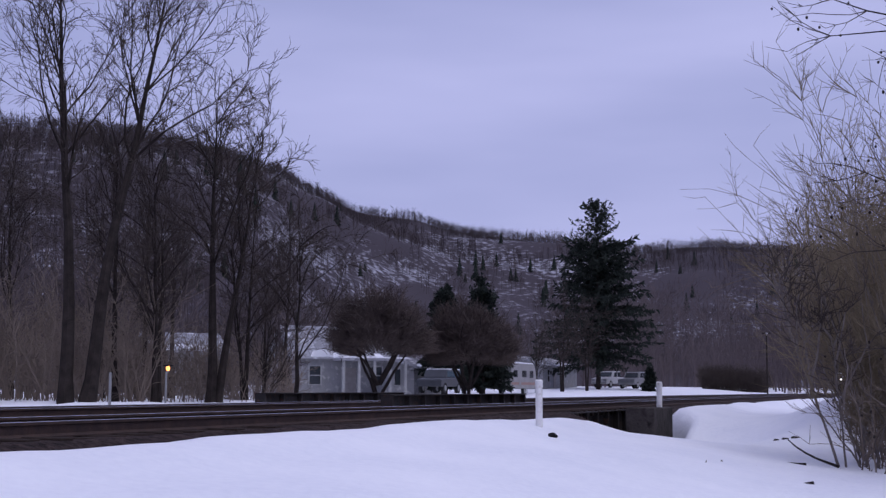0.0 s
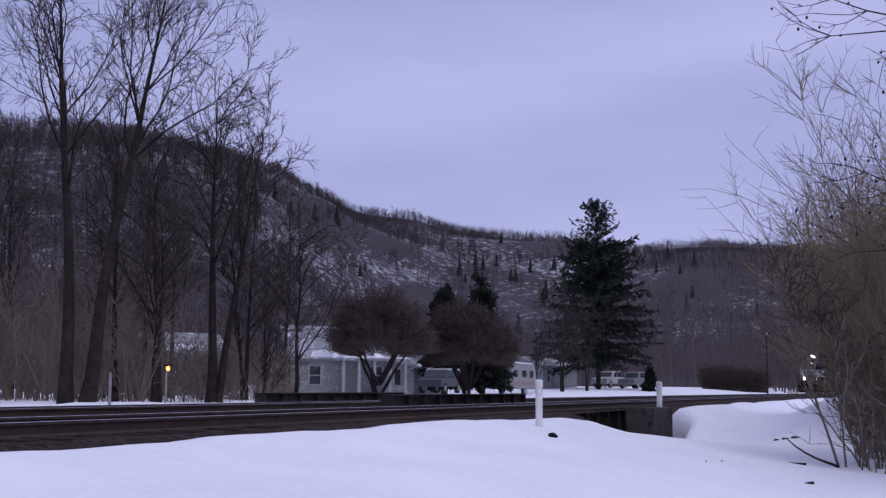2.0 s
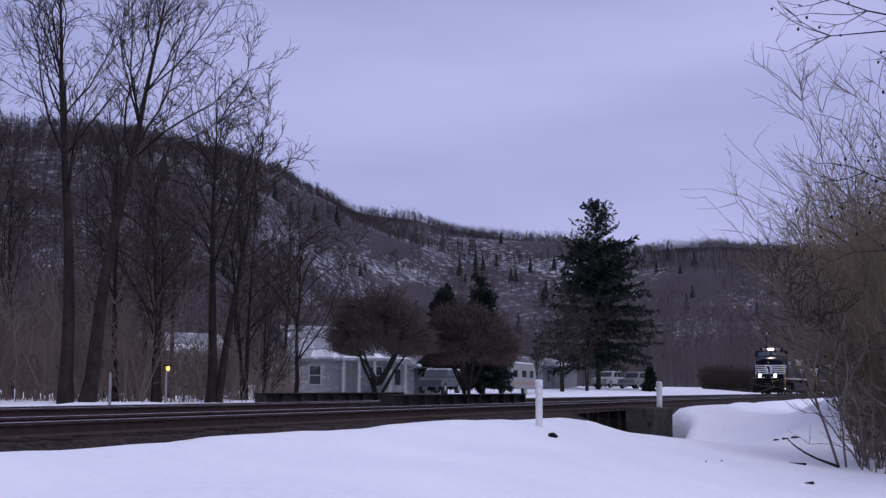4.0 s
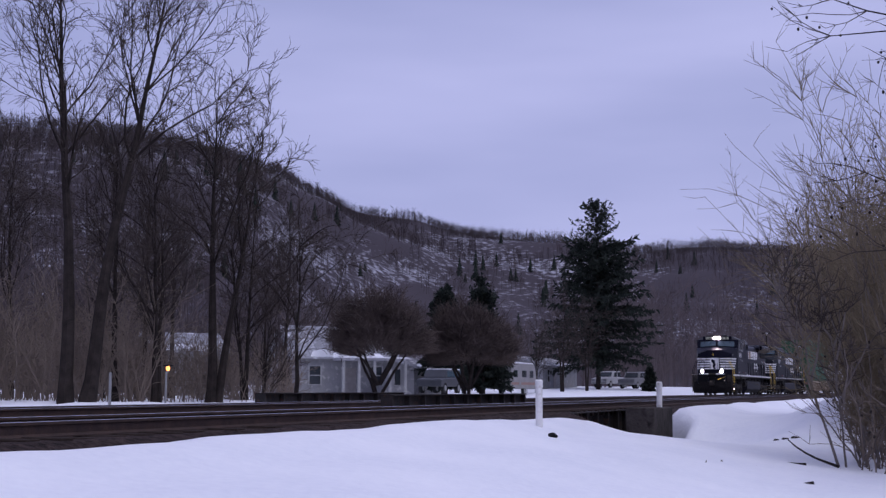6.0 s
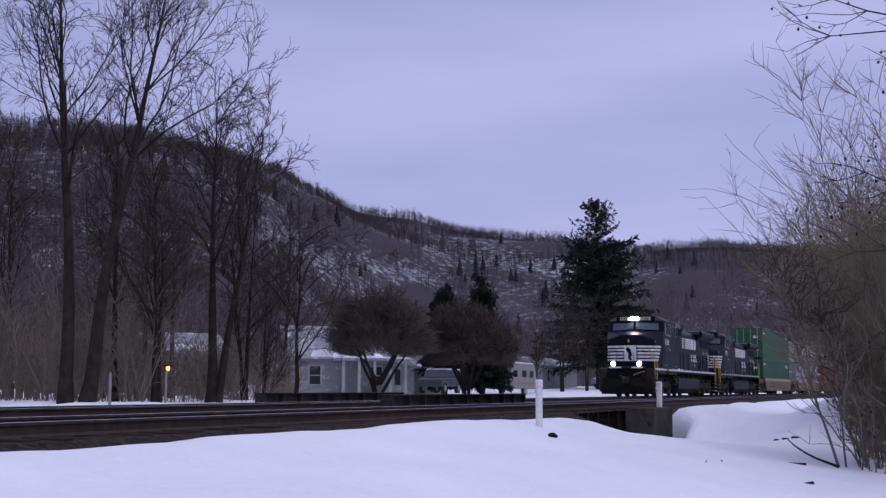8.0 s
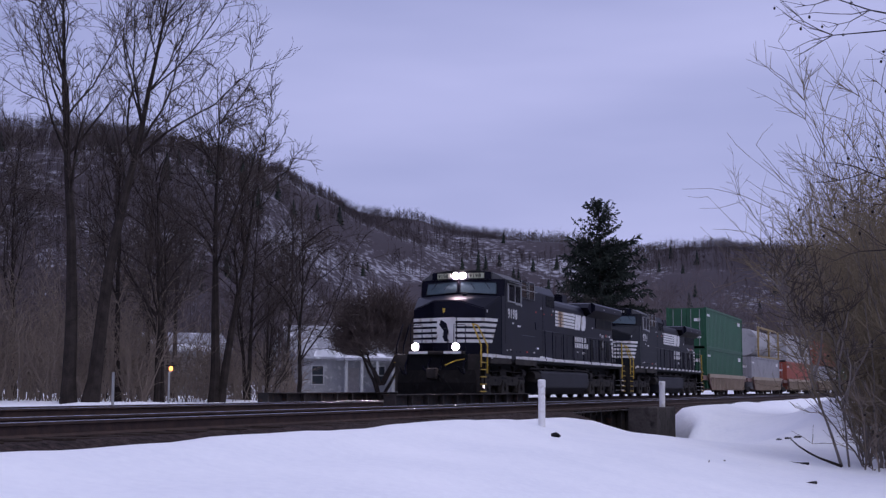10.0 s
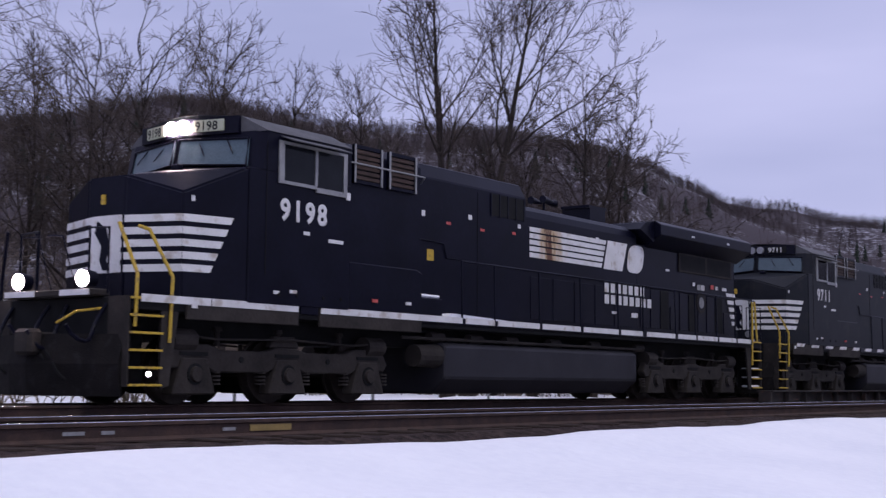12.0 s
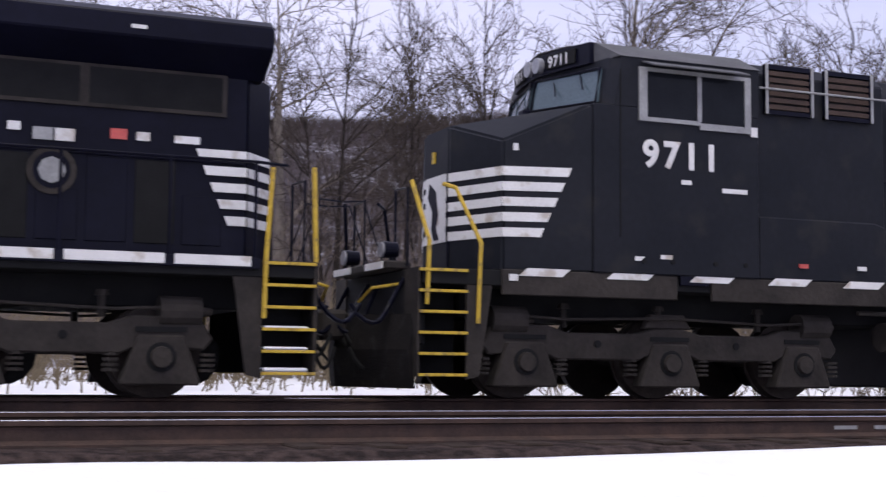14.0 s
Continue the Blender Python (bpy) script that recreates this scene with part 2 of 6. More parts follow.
def build_track(cy, bridge, name):
    """Ballast, sleepers and two rails; the ballast stops at the bridge."""
    top = empty("railway_track", pose(0, 0, 0), name, "railway track", group="railway tracks", kind="structure")
    for a, b in ((-70, bridge[0]), (bridge[1], 300)):
        xs = [a] + [x for x in grid_axis((-70, 300, 0.6)) if a < x < b] + [b]
        bm = bmesh.new()
        prof = [(-2.45, -0.62), (-1.95, -0.36), (-1.45, -0.175), (-0.9, -0.17), (0.9, -0.17), (1.45, -0.175), (1.95, -0.36), (2.45, -0.62)]
        rows = []
        for x in xs:
            rows.append([bm.verts.new((x, cy + bend(x) + y + 0.06 * noise.noise(Vector((x * 1.7, y, 3))), z + 0.035 * noise.noise(Vector((x * 2.3, y * 3, cy))))) for y, z in prof])
        for r, q in zip(rows, rows[1:]):
            for i in range(len(prof) - 1):
                bm.faces.new((r[i], q[i], q[i + 1], r[i + 1]))
        bmesh.ops.recalc_face_normals(bm, faces=bm.faces[:])
        part("ballast_bed", bm, BALLAST, top, "dark brown crushed stone ballast", True)
    for s in (-0.75, 0.75):
        bm = bmesh.new()
        rail_ob = part("rail", sweep(bm, [(y + s, z) for y, z in RAIL_SIDE], LINE, cy), RAILSIDE, top, "rusty steel rail")
        bm = bmesh.new()
        part("rail_head", sweep(bm, [(y + s, z) for y, z in RAIL_HEAD], LINE, cy), RAILTOP, rail_ob, "polished bright running surface")
    return top


def build_sleepers(top, cy, x0, x1):
    rng = random.Random(int(cy * 10))
    me = []
    for k in range(4):
        bm = bmesh.new()
        box(bm, -0.11, 0.11, -1.27, 1.27, -0.15, 0.0, 0.012)
        m = bpy.data.meshes.new("sleeper")
        bm.to_mesh(m)
        bm.free()
        m.materials.append(TIE)
        me.append(m)
    n = int((x1 - x0) / 0.53)
    for i in range(min(n, 280)):
        x = x0 + i * 0.53
        ob = new("sleeper", me[i % 4])
        ob.parent = top
        ob.matrix_basis = pose(x, cy + bend(x) + rng.uniform(-0.05, 0.05), -0.158 + rng.uniform(-0.012, 0.008), 0, 0, rng.uniform(-1, 1))


def plate_girder(x0, x1, y, z0, z1, label):
    """A riveted plate girder: web, flanges, stiffeners and end posts."""
    top = empty("bridge_girder", pose((x0 + x1) / 2, y, z0), label, "bridge girder", group="bridge girders")
    h, half = z1 - z0, (x1 - x0) / 2
    bm = bmesh.new()
    part("web", box(bm, -half, half, -0.02, 0.02, 0.02, h - 0.03), GIRDER, top)
    bm = bmesh.new()
    part("top_flange", box(bm, -half - 0.02, half + 0.02, -0.2, 0.2, h - 0.03, h, 0.006), GIRDER, top)
    bm = bmesh.new()
    part("bottom_flange", box(bm, -half, half, -0.2, 0.2, -0.01, 0.02, 0.006), GIRDER, top)
    n = int(half * 2 / 1.1)
    for i in range(n + 1):
        bm = bmesh.new()
        x = -half + 0.03 + (2 * half - 0.06) * i / n
        part("stiffener", box(bm, x - 0.05, x + 0.05, -0.16, 0.16, 0.02, h - 0.03), GIRDER, top)
    return top


def build_bridge():
    plate_girder(31.3, 42.9, 12.92, -1.25, 0.21, "black riveted plate girder between the two tracks")
    plate_girder(33.3, 43.6, 17.52, -1.25, 0.23, "black riveted plate girder on the track's far side")
    plate_girder(29.5, 37.6, 8.35, -0.95, -0.20, "dark deck girder carrying the near track")
    plate_girder(31.0, 39.4, 10.75, -0.95, -0.20, "dark deck girder carrying the near track")
    # the two abutments and the low wing wall, of worn dark concrete
    for pts, y0, y1, label in (
            ([(34.6, -2.6), (37.2, -2.6), (37.2, -0.12), (34.6, -0.10)], 6.85, 7.6, "weathered dark concrete bridge abutment across the creek"),
            ([(22.5, -2.4), (31.6, -2.4), (31.2, -0.98), (30.4, -0.62), (28.0, -0.40), (22.5, -0.32)], 6.9, 7.5, "low weathered concrete wing wall topped with snow"),
            ([(36.6, -2.6), (40.5, -2.6), (40.5, -0.95), (36.6, -0.95)], 7.62, 11.6, "dark concrete abutment under the far end of the bridge"),
            ([(26.0, -2.6), (31.4, -2.6), (31.4, -0.98), (26.0, -0.98)], 7.6, 11.6, "dark concrete abutment below the tracks")):
        bm = bmesh.new()
        prism(bm, pts, y0, y1, 0.03)
        ob = part("abutment", bm, CONCRETE, None)
        tagged(ob, label, "abutment")
    bm = bmesh.new()
    rows = []
    for i in range(16):
        x = 23.0 + i * 0.5
        w = 0.26 + 0.05 * noise.noise(Vector((x, 0, 0)))
        z = -0.30 - 0.09 * step(24, 30, x) - 0.2 * step(28.5, 30.5, x)
        rows.append([bm.verts.new((x, 7.2 + w * math.cos(a), z + 0.07 * math.sin(a))) for a in [math.pi * k / 6 for k in range(7)]])
    for r, q in zip(rows, rows[1:]):
        for i in range(6):
            bm.faces.new((r[i], q[i], q[i + 1], r[i + 1]))
    bmesh.ops.recalc_face_normals(bm, faces=bm.faces[:])
    tagged(part("snow_cap", bm, SNOW, None, smooth=True), "strip of snow lying on the wing wall", "snow", kind="stuff")


def at(az, dist, z=None):
    """A place by its bearing from the camera (degrees to the right of +y) and its distance."""
    x, y = dist * math.sin(radians(az)), dist * math.cos(radians(az))
    return x, y, land(x, y) if z is None else z


def marker_post(az, dist, top_z, r):
    x, y, z = at(az, dist)
    ob = empty("marker_post", pose(x, y, z), "white plastic marker post standing in the snow", "post", group="marker posts")
    h = top_z - z
    bm = bmesh.new()
    part("tube", rod(bm, (0, 0, -0.3), (0, 0, h - 0.12), r, r, 14), WHITEPOST, ob, smooth=False)
    bm = bmesh.new()
    rod(bm, (0, 0, h - 0.13), (0, 0, h - 0.02), r * 1.12, r * 1.12, 14)
    rod(bm, (0, 0, h - 0.02), (0, 0, h), r * 1.12, r * 0.8, 14)
    part("cap", bm, WHITEPOST, ob)


build_ground()
track_far = build_track(TRACK_Y, (32.0, 43.2), "main line track that the train runs on")
track_near = build_track(NEAR_Y, (30.8, 37.8), "empty near track with brown ballast and shiny rails")
build_bridge()
marker_post(74.0, 22.0, 0.51, 0.057)
marker_post(79.03, 36.6, 0.57, 0.075)
# ---- the train ----
WHITE = material("white_paint", (0.62, 0.61, 0.60), (0.80, 0.79, 0.78), 2.0, 0.55, bump=0.05, c=(0.48, 0.43, 0.38))


def run_white():
    """White paint with a rust run: cream and brown streaks round x = 9.2 on the hood."""
    m = material("rust_run_white", (0.62, 0.61, 0.60), (0.80, 0.79, 0.78), 2.0, 0.55, bump=0.05, c=(0.55, 0.52, 0.48))
    n, l = m.node_tree.nodes, m.node_tree.links
    paint = n["Principled BSDF"].inputs["Base Color"].links[0].from_socket
    tc, sep = n.new("ShaderNodeTexCoord"), n.new("ShaderNodeSeparateXYZ")
    l.new(tc.outputs["Object"], sep.inputs[0])
    far = n.new("ShaderNodeMath")
    far.operation, far.inputs[1].default_value = "SUBTRACT", 9.15
    l.new(sep.outputs["X"], far.inputs[0])
    gap = n.new("ShaderNodeMath")
    gap.operation = "ABSOLUTE"
    l.new(far.outputs[0], gap.inputs[0])
    stretch, streak = n.new("ShaderNodeMapping"), n.new("ShaderNodeTexNoise")
    stretch.inputs["Scale"].default_value = (5.0, 1.0, 1.6)
    streak.inputs["Scale"].default_value, streak.inputs["Detail"].default_value = 1.6, 6
    l.new(tc.outputs["Object"], stretch.inputs[0])
    l.new(stretch.outputs[0], streak.inputs["Vector"])
    spread = n.new("ShaderNodeMath")
    spread.operation, spread.inputs[1].default_value = "MULTIPLY_ADD", 0.9
    l.new(streak.outputs["Fac"], spread.inputs[0])
    l.new(gap.outputs[0], spread.inputs[2])
    for a, b, tone in ((0.62, 1.05, (0.50, 0.36, 0.20)), (0.50, 0.62, (0.12, 0.045, 0.018))):
        ramp, mix = n.new("ShaderNodeValToRGB"), n.new("ShaderNodeMixRGB")
        e = ramp.color_ramp.elements
        e[0].position, e[0].color, e[1].position, e[1].color = a, (1, 1, 1, 1), min(b, 1.0), (0, 0, 0, 1)
        l.new(spread.outputs[0], ramp.inputs[0])
        l.new(ramp.outputs[0], mix.inputs[0])
        l.new(paint, mix.inputs[1])
        mix.inputs[2].default_value = (*tone, 1)
        paint = mix.outputs[0]
    l.new(paint, n["Principled BSDF"].inputs["Base Color"])
    return m


RUNWHITE = run_white()
YELLOW = material("yellow_paint", (0.42, 0.27, 0.02), (0.62, 0.42, 0.05), 6.0, 0.6, bump=0.1, c=(0.25, 0.17, 0.05))
GREYFRAME = material("window_frame_grey", (0.24, 0.24, 0.24), (0.36, 0.36, 0.36), 4.0, 0.5, metal=0.3, bump=0.0)
LOUVRE = material("louvre_brown", (0.03, 0.018, 0.014), (0.065, 0.037, 0.028), 5.0, 0.8, bump=0.2)
ROOFGREY = material("roof_grey", (0.05, 0.05, 0.055), (0.10, 0.10, 0.108), 2.0, 0.75, bump=0.2)
# near-black: the shade of gaps and recesses put into the colour; also plain dark parts
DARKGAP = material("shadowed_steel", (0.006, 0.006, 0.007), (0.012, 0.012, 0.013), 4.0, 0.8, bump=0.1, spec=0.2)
TANK = material("tank_grime", (0.013, 0.013, 0.018), (0.032, 0.031, 0.039), 1.2, 0.6, bump=0.15, spec=0.25)
WHEEL = material("wheel_steel", (0.03, 0.025, 0.022), (0.07, 0.055, 0.05), 5.0, 0.7, metal=0.4, bump=0.2)
PLOUGH = material("plough_grime", (0.005, 0.0045, 0.005), (0.013, 0.011, 0.011), 3.0, 0.85, bump=0.3, spec=0.15, c=(0.016, 0.015, 0.016))
BADGE = material("badge_red", (0.45, 0.06, 0.06), (0.60, 0.12, 0.10), 6.0, 0.6, bump=0.0)
LAMPLENS = glow("lit_headlamp", (1.0, 0.76, 0.82), 160.0)
BOARDLIT = glow("lit_number_board", (0.34, 0.35, 0.27), 0.10)
STEPLIT = glow("step_lamp", (1.0, 0.8, 1.0), 8.0)
LAMPOFF = material("lamp_off", (0.18, 0.18, 0.2), (0.3, 0.3, 0.32), 8.0, 0.2, bump=0.0)


def glass_material(name, tint):
    m = material(name, tint, tuple(v * 1.25 for v in tint), 2.0, 0.08, bump=0.0, spec=0.35)
    return m


WINDSHIELD = glass_material("windscreen_glass", (0.07, 0.10, 0.12))
SIDEGLASS = material("cab_side_glass", (0.008, 0.009, 0.012), (0.014, 0.016, 0.02), 2.0, 0.1, bump=0.0, spec=0.12)
HALF = 1.51


def lettering(text, size, mat, parent, m, name="road_number", bold=0.018, label=""):
    c = bpy.data.curves.new(name, "FONT")
    c.body, c.size, c.extrude, c.bevel_depth, c.bevel_resolution = text, size, 0.002, bold, 0
    c.space_character = 1.28 if size > 0.3 else 1.08
    c.materials.append(mat)
    ob = new(name, c)
    ob.parent = parent
    ob.matrix_basis = m @ Matrix.Diagonal((1, 1, 0.3, 1))
    if label:
        ob["label"] = label
    return ob


SIDE = Matrix(((1, 0, 0, 0), (0, 0, -1, 0), (0, 1, 0, 0), (0, 0, 0, 1)))  # writing that faces -y


def polygon_plate(bm, pts, y, depth):
    """A flat plate of (x, z) points on a side that faces -y."""
    return prism(bm, pts, y - depth, y)


def wheelset(parent, x, y0=0.0):
    r = 0.49
    ob = None
    for s in (-1, 1):
        bm = bmesh.new()
        rod(bm, (0, s * 0.70, 0), (0, s * 0.83, 0), r, r, 28)
        rod(bm, (0, s * 0.66, 0), (0, s * 0.70, 0), r + 0.025, r + 0.025, 28)
        rod(bm, (0, s * 0.83, 0), (0, s * 0.86, 0), 0.16, 0.13, 14)
        if s == -1:
            rod(bm, (0, -0.7, 0), (0, 0.7, 0), 0.09, 0.09, 10)
        w = part("wheel" if s == 1 else "wheelset", bm, WHEEL, parent if s == -1 else ob)
        if s == -1:
            w.matrix_basis = pose(x, y0, r)
            ob = w
    return ob


def loco_truck(parent, axles):
    """A three-axle bogie side frame with journal boxes, springs and cylinders, on both sides."""
    a, b, c = axles
    for s in (-1, 1):
        y0, y1 = (s * 1.02, s * 1.20)
        bm = bmesh.new()
        top = [(a - 0.55, 0.62), (a - 0.40, 0.86), (a + 0.30, 0.86), (a + 0.55, 0.78), (b - 0.45, 0.78), (b - 0.2, 0.84), (b + 0.2, 0.84), (b + 0.45, 0.78), (c - 0.55, 0.78), (c - 0.30, 0.86), (c + 0.40, 0.86), (c + 0.55, 0.62)]
        low = [(c + 0.45, 0.50), (c + 0.28, 0.52), (c - 0.28, 0.52), (c - 0.42, 0.46), (b + 0.42, 0.46), (b + 0.28, 0.52), (b - 0.28, 0.52), (b - 0.42, 0.46), (a + 0.42, 0.46), (a + 0.28, 0.52), (a - 0.28, 0.52), (a - 0.45, 0.50)]
        frame_ob = part("bogie_frame", prism(bm, top + low, min(y0, y1), max(y0, y1), 0.02), UNDER, parent, "grimy cast steel bogie frame")
        for x in axles:
            bm = bmesh.new()
            prism(bm, [(x - 0.42, 0.14), (x + 0.42, 0.14), (x + 0.38, 0.27), (x + 0.24, 0.66), (x - 0.24, 0.66), (x - 0.38, 0.27)], min(s * 1.0, s * 1.24), max(s * 1.0, s * 1.24), 0.02)
            rod(bm, (x, s * 1.25, 0.43), (x, s * 1.30, 0.43), 0.115, 0.105, 16)
            part("journal_box", bm, UNDER, frame_ob)
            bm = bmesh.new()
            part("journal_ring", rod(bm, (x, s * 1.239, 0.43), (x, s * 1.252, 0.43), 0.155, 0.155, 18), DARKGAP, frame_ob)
            # a dark slab on the frame's face, painted as the shade inside a slot
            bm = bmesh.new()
            part("slot_shade", box(bm, x - 0.27, x + 0.27, min(s * 1.19, s * 1.215), max(s * 1.19, s * 1.215), 0.69, 0.745), DARKGAP, frame_ob)
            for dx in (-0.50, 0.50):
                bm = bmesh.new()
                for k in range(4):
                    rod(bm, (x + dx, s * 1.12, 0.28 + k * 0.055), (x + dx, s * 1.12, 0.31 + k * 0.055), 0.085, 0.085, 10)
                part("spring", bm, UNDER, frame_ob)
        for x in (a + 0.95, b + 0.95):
            # a dark disc on the face, painted as the shade inside a hole
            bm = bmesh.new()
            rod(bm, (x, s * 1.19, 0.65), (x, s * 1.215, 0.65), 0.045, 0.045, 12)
            part("hole_shade", bm, DARKGAP, frame_ob)
        for x in (a - 0.2, c + 0.2):
            bm = bmesh.new()
            rod(bm, (x - 0.22, s * 1.12, 0.91), (x + 0.22, s * 1.12, 0.91), 0.165, 0.16, 14)
            rod(bm, (x + 0.22, s * 1.12, 0.91), (x + 0.34, s * 1.12, 0.91), 0.06, 0.04, 10)
            part("brake_cylinder", bm, UNDER, frame_ob)
        bm = bmesh.new()
        pipe(bm, [(a - 0.4, s * 1.22, 0.98), (a + 0.5, s * 1.22, 0.93), (b, s * 1.22, 0.97), (c - 0.5, s * 1.22, 0.92), (c + 0.4, s * 1.22, 0.97)], 0.018)
        part("air_pipe", bm, UNDER, frame_ob)
        for x in (a + 0.55, b - 0.1, c - 0.6):
            bm = bmesh.new()
            rod(bm, (x, s * 1.1, 0.84), (x, s * 1.1, 1.06), 0.045, 0.04, 8)
            rod(bm, (x, s * 1.1, 1.06), (x, s * 1.1, 1.12), 0.075, 0.06, 10)
            part("pipe_valve", bm, UNDER, frame_ob)
        bm = bmesh.new()
        prism(bm, [(b - 0.34, 0.84), (b + 0.34, 0.84), (b + 0.24, 1.02), (b - 0.24, 1.02)], min(s * 1.04, s * 1.16), max(s * 1.04, s * 1.16), 0.02)
        part("bolster_pad", bm, UNDER, frame_ob)
    for x in axles:
        wheelset(parent, x)
        bm = bmesh.new()
        rod(bm, (x + 0.45, -0.55, 0.45), (x + 0.45, 0.55, 0.45), 0.32, 0.32, 14)
        part("traction_motor", bm, DARKGAP, parent)


def steps(parent, x0, x1, rear):
    """The corner steps with yellow treads, and their side plates, on both sides."""
    for s in (-1, 1):
        # thin sheet behind the treads, the well's shade put into its colour
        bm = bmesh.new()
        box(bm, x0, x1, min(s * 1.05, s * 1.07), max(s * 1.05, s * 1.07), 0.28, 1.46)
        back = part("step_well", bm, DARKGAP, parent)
        edge = x1 if not rear else x0
        out = 1 if not rear else -1
        bm = bmesh.new()
        prism(bm, [(edge, 0.22), (edge + out * 0.16, 0.26), (edge + out * 0.34, 1.46), (edge, 1.46)], min(s * 1.40, s * 1.44), max(s * 1.40, s * 1.44))
        part("step_side_plate", bm, UNDER, back)
        bm = bmesh.new()
        other = x0 if not rear else x1
        box(bm, other - 0.015, other + 0.015, min(s * 1.05, s * 1.46), max(s * 1.05, s * 1.46), 0.25, 1.46)
        part("step_side_plate", bm, UNDER, back)
        for k in range(6):
            z = 0.285 + k * 0.232
            bm = bmesh.new()
            box(bm, x0, x1, min(s * 1.10, s * 1.47), max(s * 1.10, s * 1.47), z - 0.02, z, 0.003)
            part("tread", bm, UNDER, back)
            bm = bmesh.new()
            box(bm, x0, x1, min(s * 1.47, s * 1.49), max(s * 1.47, s * 1.49), z - 0.028, z + 0.004, 0.003)
            part("tread_edge", bm, YELLOW, back, "yellow painted edge")
            if rear and k < 3:
                bm = bmesh.new()
                box(bm, x0 + 0.03, x1 - 0.06, min(s * 1.15, s * 1.44), max(s * 1.15, s * 1.44), z, z + 0.05 - 0.012 * k, 0.02)
                part("snow_on_step", bm, SNOW, back, "packed snow")
        # grab rails: one straight beside the platform, one bent
        bm = bmesh.new()
        if rear:
            pipe(bm, [(x0 + 0.02, s * 1.46, 0.85), (x0 + 0.03, s * 1.47, 1.5), (x0 + 0.09, s * 1.45, 2.45)], 0.026)
            part("grab_rail", bm, YELLOW, parent, "yellow grab rail")
            bm = bmesh.new()
            pipe(bm, [(x1 + 0.03, s * 1.35, 1.0), (x1 + 0.03, s * 1.35, 1.5), (x1 + 0.01, s * 1.30, 2.5)], 0.026)
            part("grab_rail", bm, YELLOW, parent, "yellow grab rail")
        else:
            pipe(bm, [(x0 + 0.10, s * 1.46, 1.05), (x0 + 0.12, s * 1.46, 1.75), (x0 - 0.0, s * 1.2, 2.45)], 0.026)
            part("grab_rail", bm, YELLOW if s < 0 else BLACK, parent, "yellow grab rail" if s < 0 else "")
            bm = bmesh.new()
            pipe(bm, [(x1 + 0.13, s * 1.47, 0.85), (x1 + 0.16, s * 1.47, 1.75), (x1 - 0.04, s * 1.20, 2.4), (x1 - 0.16, s * 1.1, 2.45)], 0.026)
            part("grab_rail", bm, YELLOW if s < 0 else BLACK, parent, "yellow grab rail" if s < 0 else "")


def white_bars(parent, z_top, n, pitch, h, path, slant):
    """Horizontal white bars that follow a folded plan; the ends are cut on the slant."""
    for k in range(n):
        z1 = z_top - k * pitch
        z0 = z1 - h
        bm = bmesh.new()
        for (a, b), (fa, fb) in zip(zip(path, path[1:]), [(i == 0, i == len(path) - 2) for i in range(len(path) - 1)]):
            d = (Vector(b) - Vector(a)).normalized()
            nrm = Vector((d.y, -d.x))
            quad = []
            for p, end in ((a, fa), (b, fb)):
                for z in (z0, z1):
                    shift = 0.0
                    if end:
                        shift = slant * (z_top - z)
                    q = Vector(p) + d * (shift if p is a else -shift)
                    quad.append((q, z))
            vs = []
            for off in (0.003, 0.009):
                vs.append([bm.verts.new((q.x + nrm.x * off, q.y + nrm.y * off, z)) for q, z in (quad[0], quad[2], quad[3], quad[1])])
            bm.faces.new(vs[1])
            bm.faces.new(vs[0][::-1])
            for i in range(4):
                bm.faces.new((vs[0][i], vs[0][(i + 1) % 4], vs[1][(i + 1) % 4], vs[1][i]))
        bmesh.ops.recalc_face_normals(bm, faces=bm.faces[:])
        part("white_stripe", bm, WHITE, parent, "white painted stripe")


